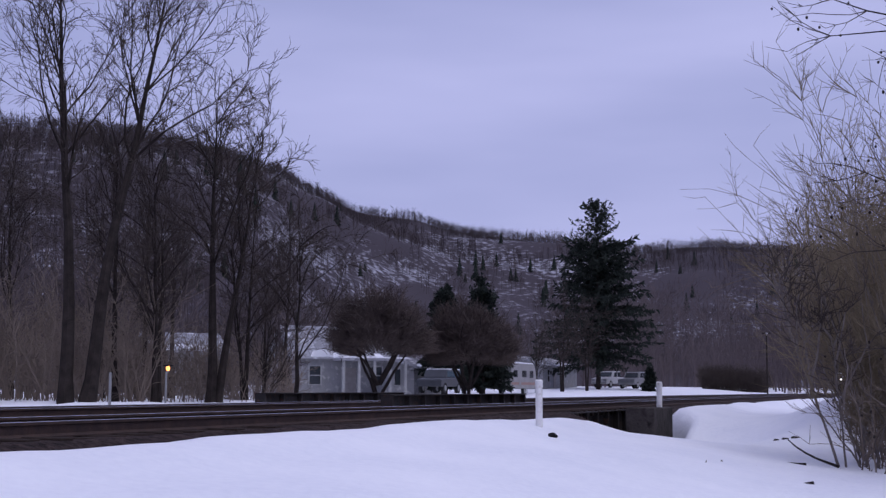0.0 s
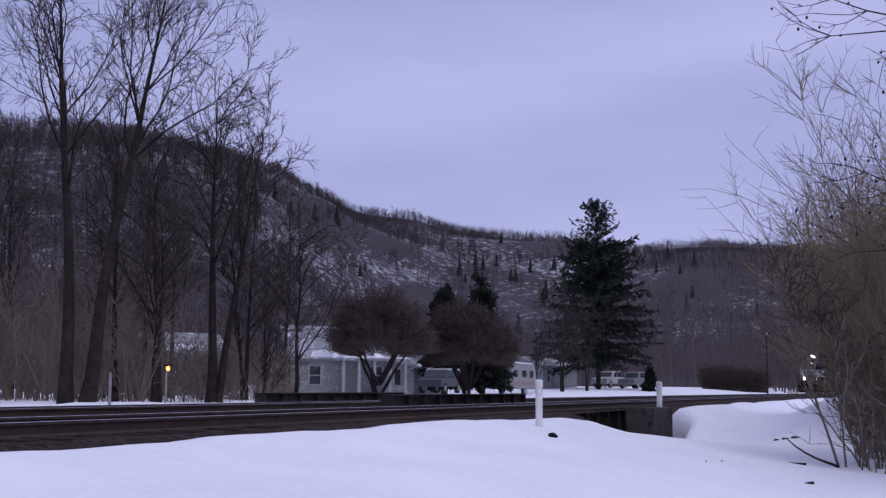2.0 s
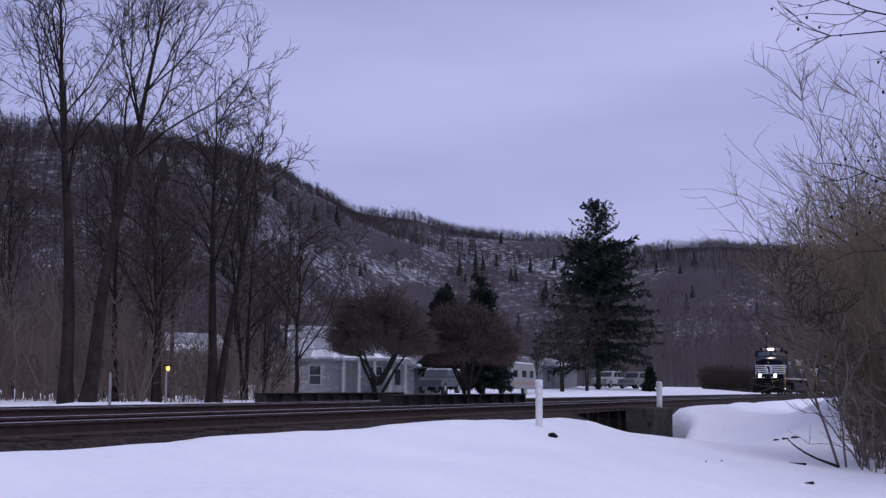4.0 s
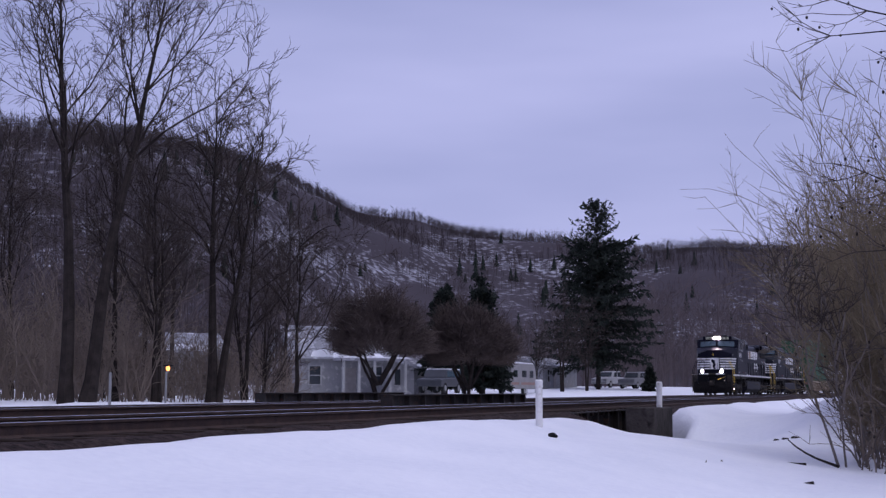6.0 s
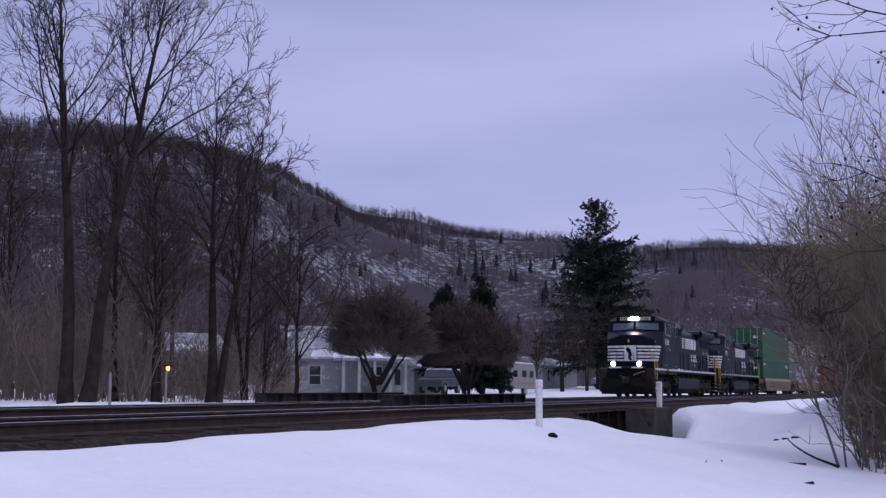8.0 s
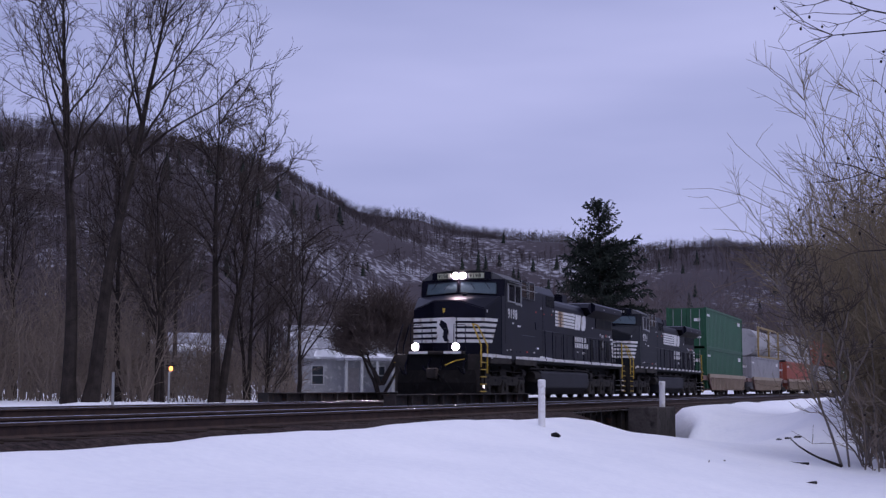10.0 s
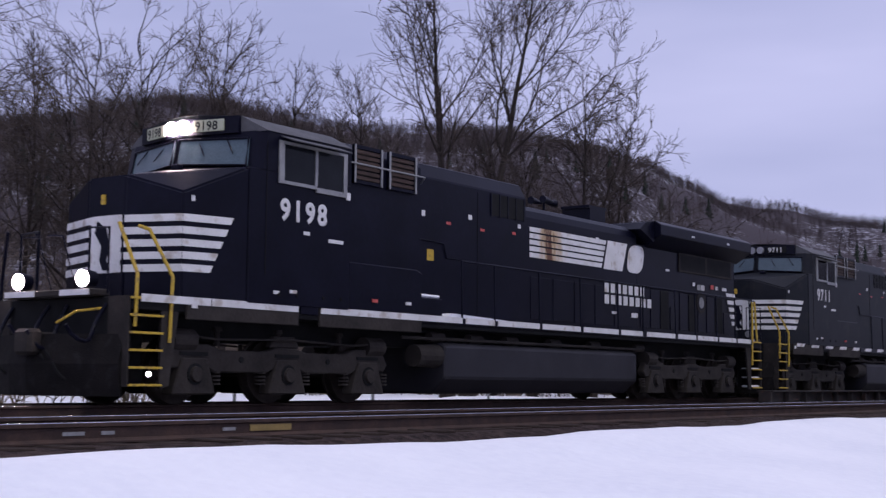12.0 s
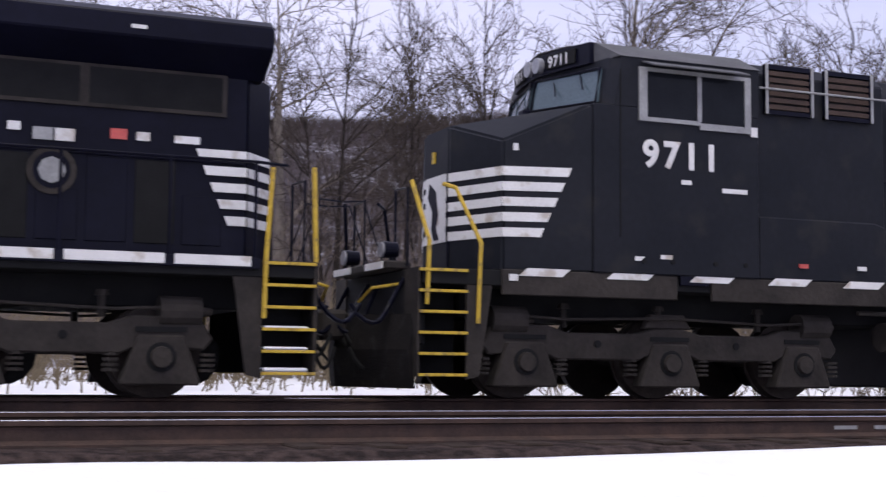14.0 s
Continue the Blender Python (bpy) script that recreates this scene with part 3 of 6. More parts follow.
def locomotive(number, lead):
    """A six-axle diesel with a wide nose; x = 0 at the headlamps, its front towards -x."""
    label = ("leading black diesel locomotive with white nose stripes and lit lamps" if lead
             else "second black diesel locomotive with white dashes along its sill")
    top = empty("locomotive", pose(0, 0, 0), label, "locomotive", group="locomotives of the train")
    paint = BLACK if lead else DUSTY
    # platform and sill
    bm = bmesh.new()
    box(bm, -2.15, 18.95, -1.45, 1.45, 1.28, 1.46, 0.01)
    box(bm, -1.5, 18.3, -0.9, 0.9, 0.95, 1.3, 0.02)
    deck = part("platform", bm, DARKGAP, top)
    for s in (-1, 1):
        y0, y1 = min(s * 1.44, s * 1.49), max(s * 1.44, s * 1.49)
        for a, b in ((-1.2, 1.10), (1.58, 4.22)):
            bm = bmesh.new()
            part("side_skirt", box(bm, a, b, y0, y1, 1.18, 1.47, 0.01), UNDER, deck)
        for a, b in ((1.14, 1.54), (4.26, 18.3)):
            bm = bmesh.new()
            part("sill", box(bm, a, b, y0, y1 - 0.01, 1.36, 1.48, 0.005), BLACK, deck)
        ya, yb = min(s * 1.49, s * 1.498), max(s * 1.49, s * 1.498)
        if lead:
            cuts = [(-2.03, -0.75), (-0.73, 1.08), (1.6, 5.42), (5.52, 6.46), (6.56, 8.02), (8.13, 9.6), (9.72, 11.2), (11.32, 12.3), (12.5, 13.9), (14.05, 15.0), (15.1, 16.2), (16.3, 17.3), (17.4, 18.2)]
            for a, b in cuts:
                bm = bmesh.new()
                part("sill_stripe", box(bm, a, b, ya, yb, 1.385, 1.49), WHITE, deck, "worn white sill stripe")
        else:
            for k in range(17):
                a = -1.0 + 1.13 * k
                bm = bmesh.new()
                prism(bm, [(a, 1.40), (a + 0.55, 1.40), (a + 0.66, 1.49), (a + 0.11, 1.49)], ya, yb)
                part("sill_dash", bm, WHITE, deck, "white slanted dash")
    # nose and cab
    c, w = 0.40, HALF
    nose = [(-1.42, -c), (-1.1, -1.25), (-0.05, -w), (-0.05, w), (-1.1, 1.25), (-1.42, c)]
    ztop = [3.26, 2.99, 3.46, 3.46, 2.99, 3.26]
    bm = bmesh.new()
    lo = [bm.verts.new((x, y, 1.46)) for x, y in nose]
    hi = [bm.verts.new((x, y, z)) for (x, y), z in zip(nose, ztop)]
    mid = bm.verts.new((-0.05, 0, 3.56))
    for i in range(6):
        if i == 2:
            bm.faces.new((lo[2], lo[3], hi[3], mid, hi[2]))
        else:
            bm.faces.new((lo[i], lo[(i + 1) % 6], hi[(i + 1) % 6], hi[i]))
    bm.faces.new((hi[0], hi[1], hi[2]))
    bm.faces.new((hi[0], hi[2], mid))
    bm.faces.new((hi[0], mid, hi[5]))
    bm.faces.new((hi[5], mid, hi[3]))
    bm.faces.new((hi[5], hi[3], hi[4]))
    bm.faces.new(lo[::-1])
    bmesh.ops.recalc_face_normals(bm, faces=bm.faces[:])
    bmesh.ops.bevel(bm, geom=[e for e in bm.edges if e.calc_face_angle(0) > 0.3], offset=0.03, segments=2, affect="EDGES")
    nose_ob = part("nose", bm, paint, top)
    # the cab: its front is swept back from the middle like a blunt wedge
    bm = bmesh.new()
    box(bm, -0.048, 2.26, -w, w, 1.47, 3.47, 0.015)
    plan = [(-0.09, 0.0), (0.20, -1.34), (0.27, -w), (2.26, -w), (2.26, w), (0.27, w), (0.20, 1.34)]
    lo = [bm.verts.new((x - (0.05 if x < 1 else 0), y, 3.465)) for x, y in plan]
    hi = [bm.verts.new((x + (0.06 if x < 1 else 0), y, 4.07)) for x, y in plan]
    bm.faces.new(lo[::-1]), bm.faces.new(hi)
    for i in range(7):
        bm.faces.new((lo[i], lo[(i + 1) % 7], hi[(i + 1) % 7], hi[i]))
    bmesh.ops.recalc_face_normals(bm, faces=bm.faces[:])
    cab = part("cab", bm, paint, top)
    bm = bmesh.new()
    edge = [(0.30, -w - 0.02, 4.06), (0.20, -1.06, 4.31), (0.06, -0.5, 4.36), (-0.03, 0.0, 4.37), (0.06, 0.5, 4.36), (0.20, 1.06, 4.31), (0.30, w + 0.02, 4.06)]
    fr = [bm.verts.new(v) for v in edge]
    bk = [bm.verts.new((2.28, v[1], v[2])) for v in edge]
    lf = [bm.verts.new((v[0], v[1], 4.05)) for v in edge[1:-1]]
    lb = [bm.verts.new((2.28, v[1], 4.05)) for v in edge[1:-1]]
    for i in range(6):
        bm.faces.new((fr[i], fr[i + 1], bk[i + 1], bk[i]))
    bm.faces.new(fr[:] + lf[::-1]), bm.faces.new(bk[::-1] + lb)
    bm.faces.new([fr[0]] + lf + [fr[6], bk[6]] + lb[::-1] + [bk[0]])
    bmesh.ops.recalc_face_normals(bm, faces=bm.faces[:])
    part("cab_roof", bm, ROOFGREY, cab, "dull grey roof")
    bm = bmesh.new()
    box(bm, 1.0, 1.9, -0.6, -0.1, 4.36, 4.42, 0.02)
    part("roof_antenna", bm, BLACK, cab)
    bm = bmesh.new()
    plan = [(-0.055, 0.0), (0.02, -0.5), (0.16, -1.06), (0.24, -1.06), (0.24, 1.06), (0.16, 1.06), (0.02, 0.5)]
    lo = [bm.verts.new((x - 0.02, y, 4.05)) for x, y in plan]
    hi = [bm.verts.new((x - 0.02, y, 4.31)) for x, y in plan]
    bm.faces.new(lo[::-1]), bm.faces.new(hi)
    for i in range(7):
        bm.faces.new((lo[i], lo[(i + 1) % 7], hi[(i + 1) % 7], hi[i]))
    bmesh.ops.recalc_face_normals(bm, faces=bm.faces[:])
    brow = part("brow", bm, BLACK, cab)
    # windscreen panes with surround and wipers
    for s in (-1, 1):
        bm = bmesh.new()
        vs = [(-0.15, s * 0.06, 3.60), (0.115, s * 1.27, 3.53), (0.195, s * 1.24, 3.95), (-0.075, s * 0.06, 3.99)]
        f = [bm.verts.new(v) for v in vs]
        g = [bm.verts.new((v[0] + 0.03, v[1], v[2])) for v in vs]
        bm.faces.new(f)
        bm.faces.new(g[::-1])
        for i in range(4):
            bm.faces.new((f[i], g[i], g[(i + 1) % 4], f[(i + 1) % 4]))
        bmesh.ops.recalc_face_normals(bm, faces=bm.faces[:])
        pane = part("windscreen", bm, WINDSHIELD, cab, "tinted windscreen")
        bm = bmesh.new()
        vv = [Vector(v) + Vector((-0.012, 0, 0)) for v in vs]
        pipe(bm, vv + [vv[0]], 0.022)
        part("windscreen_frame", bm, BLACK, pane)
        for y in (0.35, 0.85):
            bm = bmesh.new()
            pipe(bm, [(-0.06 + 0.21 * y, s * y, 3.97), (-0.14 + 0.22 * y, s * (y + 0.2), 3.72)], 0.010)
            part("wiper", bm, BLACK, pane)
        m = Matrix.Translation((0.02, s * 0.57, 4.18)) @ pose(0, 0, 0, 0, 0, -s * 13.0)
        bm = bmesh.new()
        box(bm, -0.035, -0.005, -0.27, 0.27, -0.09, 0.09, 0.004)
        bmesh.ops.transform(bm, matrix=m, verts=bm.verts[:])
        part("number_board", bm, BOARDLIT if lead else DARKGAP, brow, "pale number board" if lead else "dark number board")
        lettering(number, 0.19, BLACK if lead else WHITE, brow, m @ Matrix(((0, 0, -1, -0.037), (-1, 0, 0, 0.235), (0, 1, 0, -0.068), (0, 0, 0, 1))), "board_number", 0.004)
        bm = bmesh.new()
        rod(bm, (-0.13, s * 0.125, 4.18), (-0.05, s * 0.125, 4.18), 0.102, 0.102, 20)
        part("headlamp", bm, LAMPLENS if lead else LAMPOFF, brow, "round headlamp")
    bm = bmesh.new()
    rod(bm, (-0.35, -0.30, 3.45), (-0.35, -0.30, 3.55), 0.03, 0.03, 8)
    box(bm, -0.42, -0.30, -0.38, -0.22, 3.47, 3.56, 0.02)
    part("camera_pod", bm, BLACK, nose_ob)
    bm = bmesh.new()
    pipe(bm, [(-1.1, -0.5, 3.27), (-0.85, -0.72, 3.34), (-0.5, -1.05, 3.36)], 0.014)
    part("nose_grab", bm, BLACK, nose_ob)
    # side windows
    for s in (-1, 1):
        def yy(d):
            return s * (w + d)
        bm = bmesh.new()
        for a, b, z0, z1 in ((0.55, 0.66, 3.30, 3.95), (0.66, 2.13, 3.905, 3.95), (0.66, 1.40, 3.30, 3.35), (1.40, 2.13, 3.25, 3.33), (2.04, 2.13, 3.33, 3.905), (1.36, 1.42, 3.35, 3.905)):
            box(bm, a, b, min(yy(0.002), yy(0.03)), max(yy(0.002), yy(0.03)), z0, z1)
        win = part("side_window", bm, GREYFRAME, cab, "light grey aluminium window frame")
        for a, b in ((0.66, 1.36), (1.42, 2.04)):
            bm = bmesh.new()
            part("pane", box(bm, a, b, min(yy(0.002), yy(0.012)), max(yy(0.002), yy(0.012)), 3.33, 3.905), SIDEGLASS, win, "dark glass")
        bm = bmesh.new()
        ys = sorted((yy(0.0), yy(0.28)))
        prof = [(s * w, 4.03), (s * (w + 0.28), 3.93), (s * (w + 0.28), 3.915), (s * w, 4.01)]
        loft_x(bm, prof, 0.6, 1.95)
        part("sun_visor", bm, ROOFGREY, cab, "grey sloping visor")
        bm = bmesh.new()
        part("door_line", box(bm, 0.30, 0.315, min(yy(0.002), yy(0.008)), max(yy(0.002), yy(0.008)), 1.9, 3.9), DARKGAP, cab)
        # small notices
        for a, z, wd, h, d0, d1 in ((-0.98, 2.87, 0.12, 0.08, -0.28, -0.215), (-1.12, 1.34, 0.11, 0.075, -0.02, -0.01), (0.85, 1.66, 0.16, 0.05, 0.003, 0.008), (2.14, 3.22, 0.1, 0.12, 0.003, 0.008)):
            bm = bmesh.new()
            part("notice", box(bm, a, a + wd, min(yy(d0), yy(d1)), max(yy(d0), yy(d1)), z, z + h), WHITE, cab)
        for a in (0.62, 1.02, 1.62, 2.05):
            bm = bmesh.new()
            part("bolt_cap", rod(bm, (a, yy(-0.01), 1.63), (a, yy(0.012), 1.63), 0.03, 0.03, 10), DARKGAP, cab)
    lettering(number, 0.44, WHITE, cab, pose(0.61, -w - 0.006, 2.765) @ SIDE, bold=0.016, label="white road number")
    for a, b, z in ((1.14, 1.28, 2.57), (1.72, 2.08, 2.50)):
        bm = bmesh.new()
        part("small_print", box(bm, a, b, -w - 0.008, -w - 0.002, z, z + 0.055), WHITE, cab)
    white_bars(nose_ob, 2.68, 5, 0.178, 0.105, [(-0.30, 1.448), (-1.1, 1.25), (-1.42, c), (-1.42, -c), (-1.1, -1.25), (-0.30, -1.448)], 0.46)
    # the emblem on the nose: a white panel with a plain dark swoosh
    bm = bmesh.new()
    box(bm, -1.436, -1.432, -0.34, 0.30, 1.86, 2.69)
    panel = part("nose_panel", bm, WHITE, nose_ob, "white emblem panel")
    bm = bmesh.new()
    pts = [(0.02, 1.9), (0.10, 2.05), (0.06, 2.25), (0.22, 2.45), (0.16, 2.62), (-0.04, 2.5), (-0.12, 2.2), (-0.05, 2.05), (-0.14, 1.9)]
    a = [bm.verts.new((-1.442, y, z)) for y, z in pts]
    b = [bm.verts.new((-1.437, y, z)) for y, z in pts]
    bm.faces.new(a)
    for i in range(len(pts)):
        bm.faces.new((a[i], b[i], b[(i + 1) % len(pts)], a[(i + 1) % len(pts)]))
    bmesh.ops.recalc_face_normals(bm, faces=bm.faces[:])
    part("dark_swoosh", bm, BLACK, panel, "plain dark swoosh")
    bm = bmesh.new()
    part("nose_door_edge", box(bm, -1.436, -1.416, -0.40, -0.37, 1.5, 2.7), BLACK, nose_ob)
    bm = bmesh.new()
    part("yellow_tag", box(bm, -1.44, -1.415, 0.02, 0.10, 2.86, 3.0), YELLOW, nose_ob, "small yellow tag")
    # front end: anticlimber, plough, coupler, hoses, ditch lamps
    bm = bmesh.new()
    box(bm, -2.42, -2.1, -0.95, 0.95, 1.46, 1.56, 0.02)
    part("anticlimber", bm, UNDER, top)
    for a, b in ((-0.9, -0.3), (0.25, 0.9)):
        bm = bmesh.new()
        part("worn_edge", box(bm, -2.435, -2.422, a, b, 1.47, 1.55), WHITE, top, "worn white edge")
    bm = bmesh.new()
    pl = [(-2.72, 0.0), (-2.62, 0.5), (-2.28, 1.35)]
    for s in (-1, 1):
        v = []
        for z0 in (0.12, 0.55, 0.95):
            curve = 0.10 * abs(z0 - 0.55) + (0.06 if z0 > 0.8 else 0)
            v.append([bm.verts.new((x + curve, s * y, z0 + (0.0 if z0 < 0.9 else -0.0))) for x, y in pl])
            v.append([bm.verts.new((x + curve + 0.05, s * y, z0)) for x, y in pl])
        for i in (0, 2):
            for k in range(2):
                bm.faces.new((v[i][k], v[i][k + 1], v[i + 2][k + 1], v[i + 2][k]))
                bm.faces.new((v[i + 1][k + 1], v[i + 1][k], v[i + 3][k], v[i + 3][k + 1]))
        for k in range(2):
            bm.faces.new((v[4][k], v[4][k + 1], v[5][k + 1], v[5][k]))
            bm.faces.new((v[0][k + 1], v[0][k], v[1][k], v[1][k + 1]))
        bm.faces.new((v[0][2], v[1][2], v[3][2], v[2][2]))
        bm.faces.new((v[2][2], v[3][2], v[5][2], v[4][2]))
    bmesh.ops.remove_doubles(bm, verts=bm.verts[:], dist=0.001)
    bmesh.ops.recalc_face_normals(bm, faces=bm.faces[:])
    part("snow_plough", bm, PLOUGH, top, "dark grimy snow plough")
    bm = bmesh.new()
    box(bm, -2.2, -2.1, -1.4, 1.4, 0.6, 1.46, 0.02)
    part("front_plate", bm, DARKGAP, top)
    for xe, d in ((-2.2, -1), (18.97, 1)):
        bm = bmesh.new()
        box(bm, min(xe, xe + d * 0.45), max(xe, xe + d * 0.45), -0.12, 0.12, 0.72, 0.98, 0.03)
        box(bm, min(xe + d * 0.38, xe + d * 0.62), max(xe + d * 0.38, xe + d * 0.62), -0.20, 0.16, 0.66, 1.02, 0.05)
        part("coupler", bm, UNDER, top)
        for k, (ya, yb) in enumerate(((-0.75, -0.35), (-0.6, -0.25), (0.35, 0.75), (-0.9, -0.5))):
            bm = bmesh.new()
            pts = []
            for i in range(9):
                u = i / 8
                pts.append((xe + d * (0.03 + 0.45 * u), ya + (yb - ya) * u, 1.22 - 0.9 * math.sin(math.pi * (0.12 + 0.62 * u)) * (0.75 + 0.08 * k)))
            part("air_hose", pipe(bm, pts, 0.022), DARKGAP, top)
        for ya, drop in ((-1.0, 0.52), (-0.2, 0.62), (0.2, 0.48), (1.0, 0.55)):
            bm = bmesh.new()
            pts = [(xe + d * 0.62 * i / 8, ya + 0.06 * math.sin(i), 1.36 - drop * math.sin(math.pi * i / 10)) for i in range(9)]
            part("jumper_cable", pipe(bm, pts, 0.028), BLACK, top)
        for ya, yb in ((-0.42, 0.1), (0.1, 0.42)):
            bm = bmesh.new()
            pipe(bm, [(xe + d * 0.02, ya, 1.47), (xe + d * 0.30, ya, 2.28), (xe + d * 0.55, ya, 2.26)], 0.012)
            part("end_chain", bm, BLACK, top)
        bm = bmesh.new()
        pipe(bm, [(xe, -0.95, 1.3), (xe + d * 0.3, -0.75, 1.25), (xe + d * 0.34, -0.4, 1.1)], 0.018)
        part("cut_lever", bm, YELLOW, top, "yellow cut lever")
    # dark sheet that stands in for the shaded open space behind the rear steps
    bm = bmesh.new()
    box(bm, 18.9, 18.97, -1.4, 1.4, 0.55, 1.46, 0.02)
    part("rear_shade_plate", bm, DARKGAP, top)
    for s in (-1, 1):
        bm = bmesh.new()
        rod(bm, (-2.36, s * 0.69, 1.70), (-2.18, s * 0.69, 1.70), 0.13 if lead else 0.10, 0.11 if lead else 0.09, 18)
        rod(bm, (-2.25, s * 0.69, 1.5), (-2.25, s * 0.69, 1.62), 0.03, 0.03, 8)
        hous = part("ditch_lamp", bm, BLACK, top)
        bm = bmesh.new()
        rod(bm, (-2.385, s * 0.69, 1.70), (-2.36, s * 0.69, 1.70), 0.112 if lead else 0.09, 0.112 if lead else 0.09, 18)
        part("lens", bm, LAMPLENS if lead else LAMPOFF, hous)
        bm = bmesh.new()
        pipe(bm, [(-2.15, s * 0.95, 1.5), (-2.15, s * 0.95, 2.4), (-2.15, s * 0.55, 2.42), (-2.15, s * 0.55, 1.5)], 0.018)
        part("end_railing", bm, BLACK, top)
        bm = bmesh.new()
        pipe(bm, [(18.93, s * 0.95, 1.5), (18.93, s * 0.95, 2.4), (18.93, s * 0.45, 2.42), (18.93, s * 0.45, 1.5)], 0.018)
        part("end_railing", bm, BLACK, top)
    if lead:
        bm = bmesh.new()
        rod(bm, (-1.86, -1.5, 0.42), (-1.86, -1.47, 0.42), 0.035, 0.035, 12)
        part("step_lamp", bm, STEPLIT, top, "small lit step lamp")
    steps(top, -2.20, -1.62, False)
    steps(top, 18.34, 18.92, True)
    # hood behind the cab
    bm = bmesh.new()
    prism(bm, [(2.262, 1.47), (4.22, 1.47), (4.22, 2.20), (4.05, 2.25), (2.262, 2.25)], -1.49, 1.49, 0.02)
    part("equipment_cabinet", bm, paint, top)
    bm = bmesh.new()
    loft_x(bm, [(-1.38, 1.9), (1.38, 1.9), (1.38, 4.05), (1.2, 4.22), (-1.2, 4.22), (-1.38, 4.05)], 2.264, 4.3, 0.02)
    hood_a = part("blower_hood", bm, paint, top)
    for s in (-1, 1):
        for a, b in ((2.42, 3.14), (3.33, 4.08)):
            bm = bmesh.new()
            ya, yb = min(s * 1.382, s * 1.44), max(s * 1.382, s * 1.44)
            for q in ((a, a + 0.05, 3.55, 4.16), (b - 0.05, b, 3.55, 4.16), (a, b, 3.55, 3.60), (a, b, 4.12, 4.18)):
                box(bm, q[0], q[1], ya, yb, q[2], q[3])
            lv = part("louvre_box", bm, BLACK, hood_a)
            bm = bmesh.new()
            part("louvre_back", box(bm, a + 0.05, b - 0.05, min(s * 1.383, s * 1.39), max(s * 1.383, s * 1.39), 3.6, 4.12), DARKGAP, lv)
            for xx in (a - 0.005, b - 0.035):
                bm = bmesh.new()
                part("louvre_post", box(bm, xx, xx + 0.04, min(s * 1.44, s * 1.455), max(s * 1.44, s * 1.455), 3.55, 4.18), GREYFRAME, lv)
            for k in range(6):
                z = 3.62 + 0.085 * k
                bm = bmesh.new()
                prism(bm, [(a + 0.05, z), (b - 0.05, z), (b - 0.05, z + 0.055), (a + 0.05, z + 0.055)], min(s * 1.392, s * 1.43), max(s * 1.392, s * 1.43))
                part("slat", bm, LOUVRE, lv, "brown louvre slat")
        bm = bmesh.new()
        pipe(bm, [(2.3, s * 1.48, 3.86), (4.28, s * 1.48, 3.86), (4.62, s * 1.10, 3.80), (4.66, s * 1.075, 2.9)], 0.014)
        part("roof_handrail", bm, GREYFRAME, hood_a)
    bm = bmesh.new()
    loft_x(bm, [(-1.06, 1.46), (1.06, 1.46), (1.06, 3.98), (0.90, 4.26), (-0.90, 4.26), (-1.06, 3.98)], 4.302, 8.2, 0.02)
    inv_hood = part("inverter_hood", bm, paint, top)
    for s in (-1, 1):
        bm = bmesh.new()
        part("intake_grille", box(bm, 6.95, 8.12, *sorted((s * 1.061, s * 1.068)), 3.52, 3.93), DARKGAP, inv_hood, "dark intake grille")
        for k in range(5):
            bm = bmesh.new()
            x = 6.95 + 0.29 * k
            part("grille_bar", box(bm, x - 0.012, x + 0.012, *sorted((s * 1.068, s * 1.08)), 3.5, 3.95), BLACK, inv_hood)
        for a in (4.66, 6.5):
            bm = bmesh.new()
            part("panel_seam", box(bm, a, a + 0.012, *sorted((s * 1.061, s * 1.066)), 1.6, 3.9), DARKGAP, inv_hood)
    bm = bmesh.new()
    prof = [(-1.04, 1.46), (1.04, 1.46), (1.04, 3.62), (1.0, 3.76), (0.90, 3.85), (0.72, 3.90), (-0.72, 3.90), (-0.90, 3.85), (-1.0, 3.76), (-1.04, 3.62)]
    loft_x(bm, prof, 8.202, 12.9, 0.0)
    engine_hood = part("engine_hood", bm, paint, top)
    bm = bmesh.new()
    loft_x(bm, [(-1.04, 1.46), (1.04, 1.46), (1.04, 3.5), (-1.04, 3.5)], 12.902, 18.25, 0.02)
    rad_hood = part("radiator_hood", bm, paint, top)
    bm = bmesh.new()
    lo = [(18.252, -1.04), (18.60, -0.62), (18.60, 0.62), (18.252, 1.04)]
    a = [bm.verts.new((x, y, 1.46)) for x, y in lo]
    b = [bm.verts.new((x, y, 3.5)) for x, y in lo]
    bm.faces.new(a[::-1]), bm.faces.new(b)
    for i in range(4):
        bm.faces.new((a[i], a[(i + 1) % 4], b[(i + 1) % 4], b[i]))
    bmesh.ops.recalc_face_normals(bm, faces=bm.faces[:])
    rear_hood = part("rear_hood", bm, BLACK, top)
    white_bars(rear_hood, 2.66, 5, 0.178, 0.1, [(18.256, -1.04), (18.60, -0.62), (18.60, 0.62), (18.256, 1.04)], 0.0)
    bm = bmesh.new()
    v0 = [(-1.04, 3.45), (-1.45, 3.72), (-1.45, 3.96), (-1.3, 4.05), (1.3, 4.05), (1.45, 3.96), (1.45, 3.72), (1.04, 3.45)]
    loft_x(bm, v0, 13.3, 18.42, 0.015)
    wing = part("radiator_wing", bm, BLACK, top, "overhanging radiator roof")
    for s in (-1, 1):
        for a in (14.9, 16.9):
            bm = bmesh.new()
            part("marker_plate", box(bm, a, a + 0.16, *sorted((s * 1.452, s * 1.458)), 3.80, 3.84), WHITE, wing)
    bm = bmesh.new()
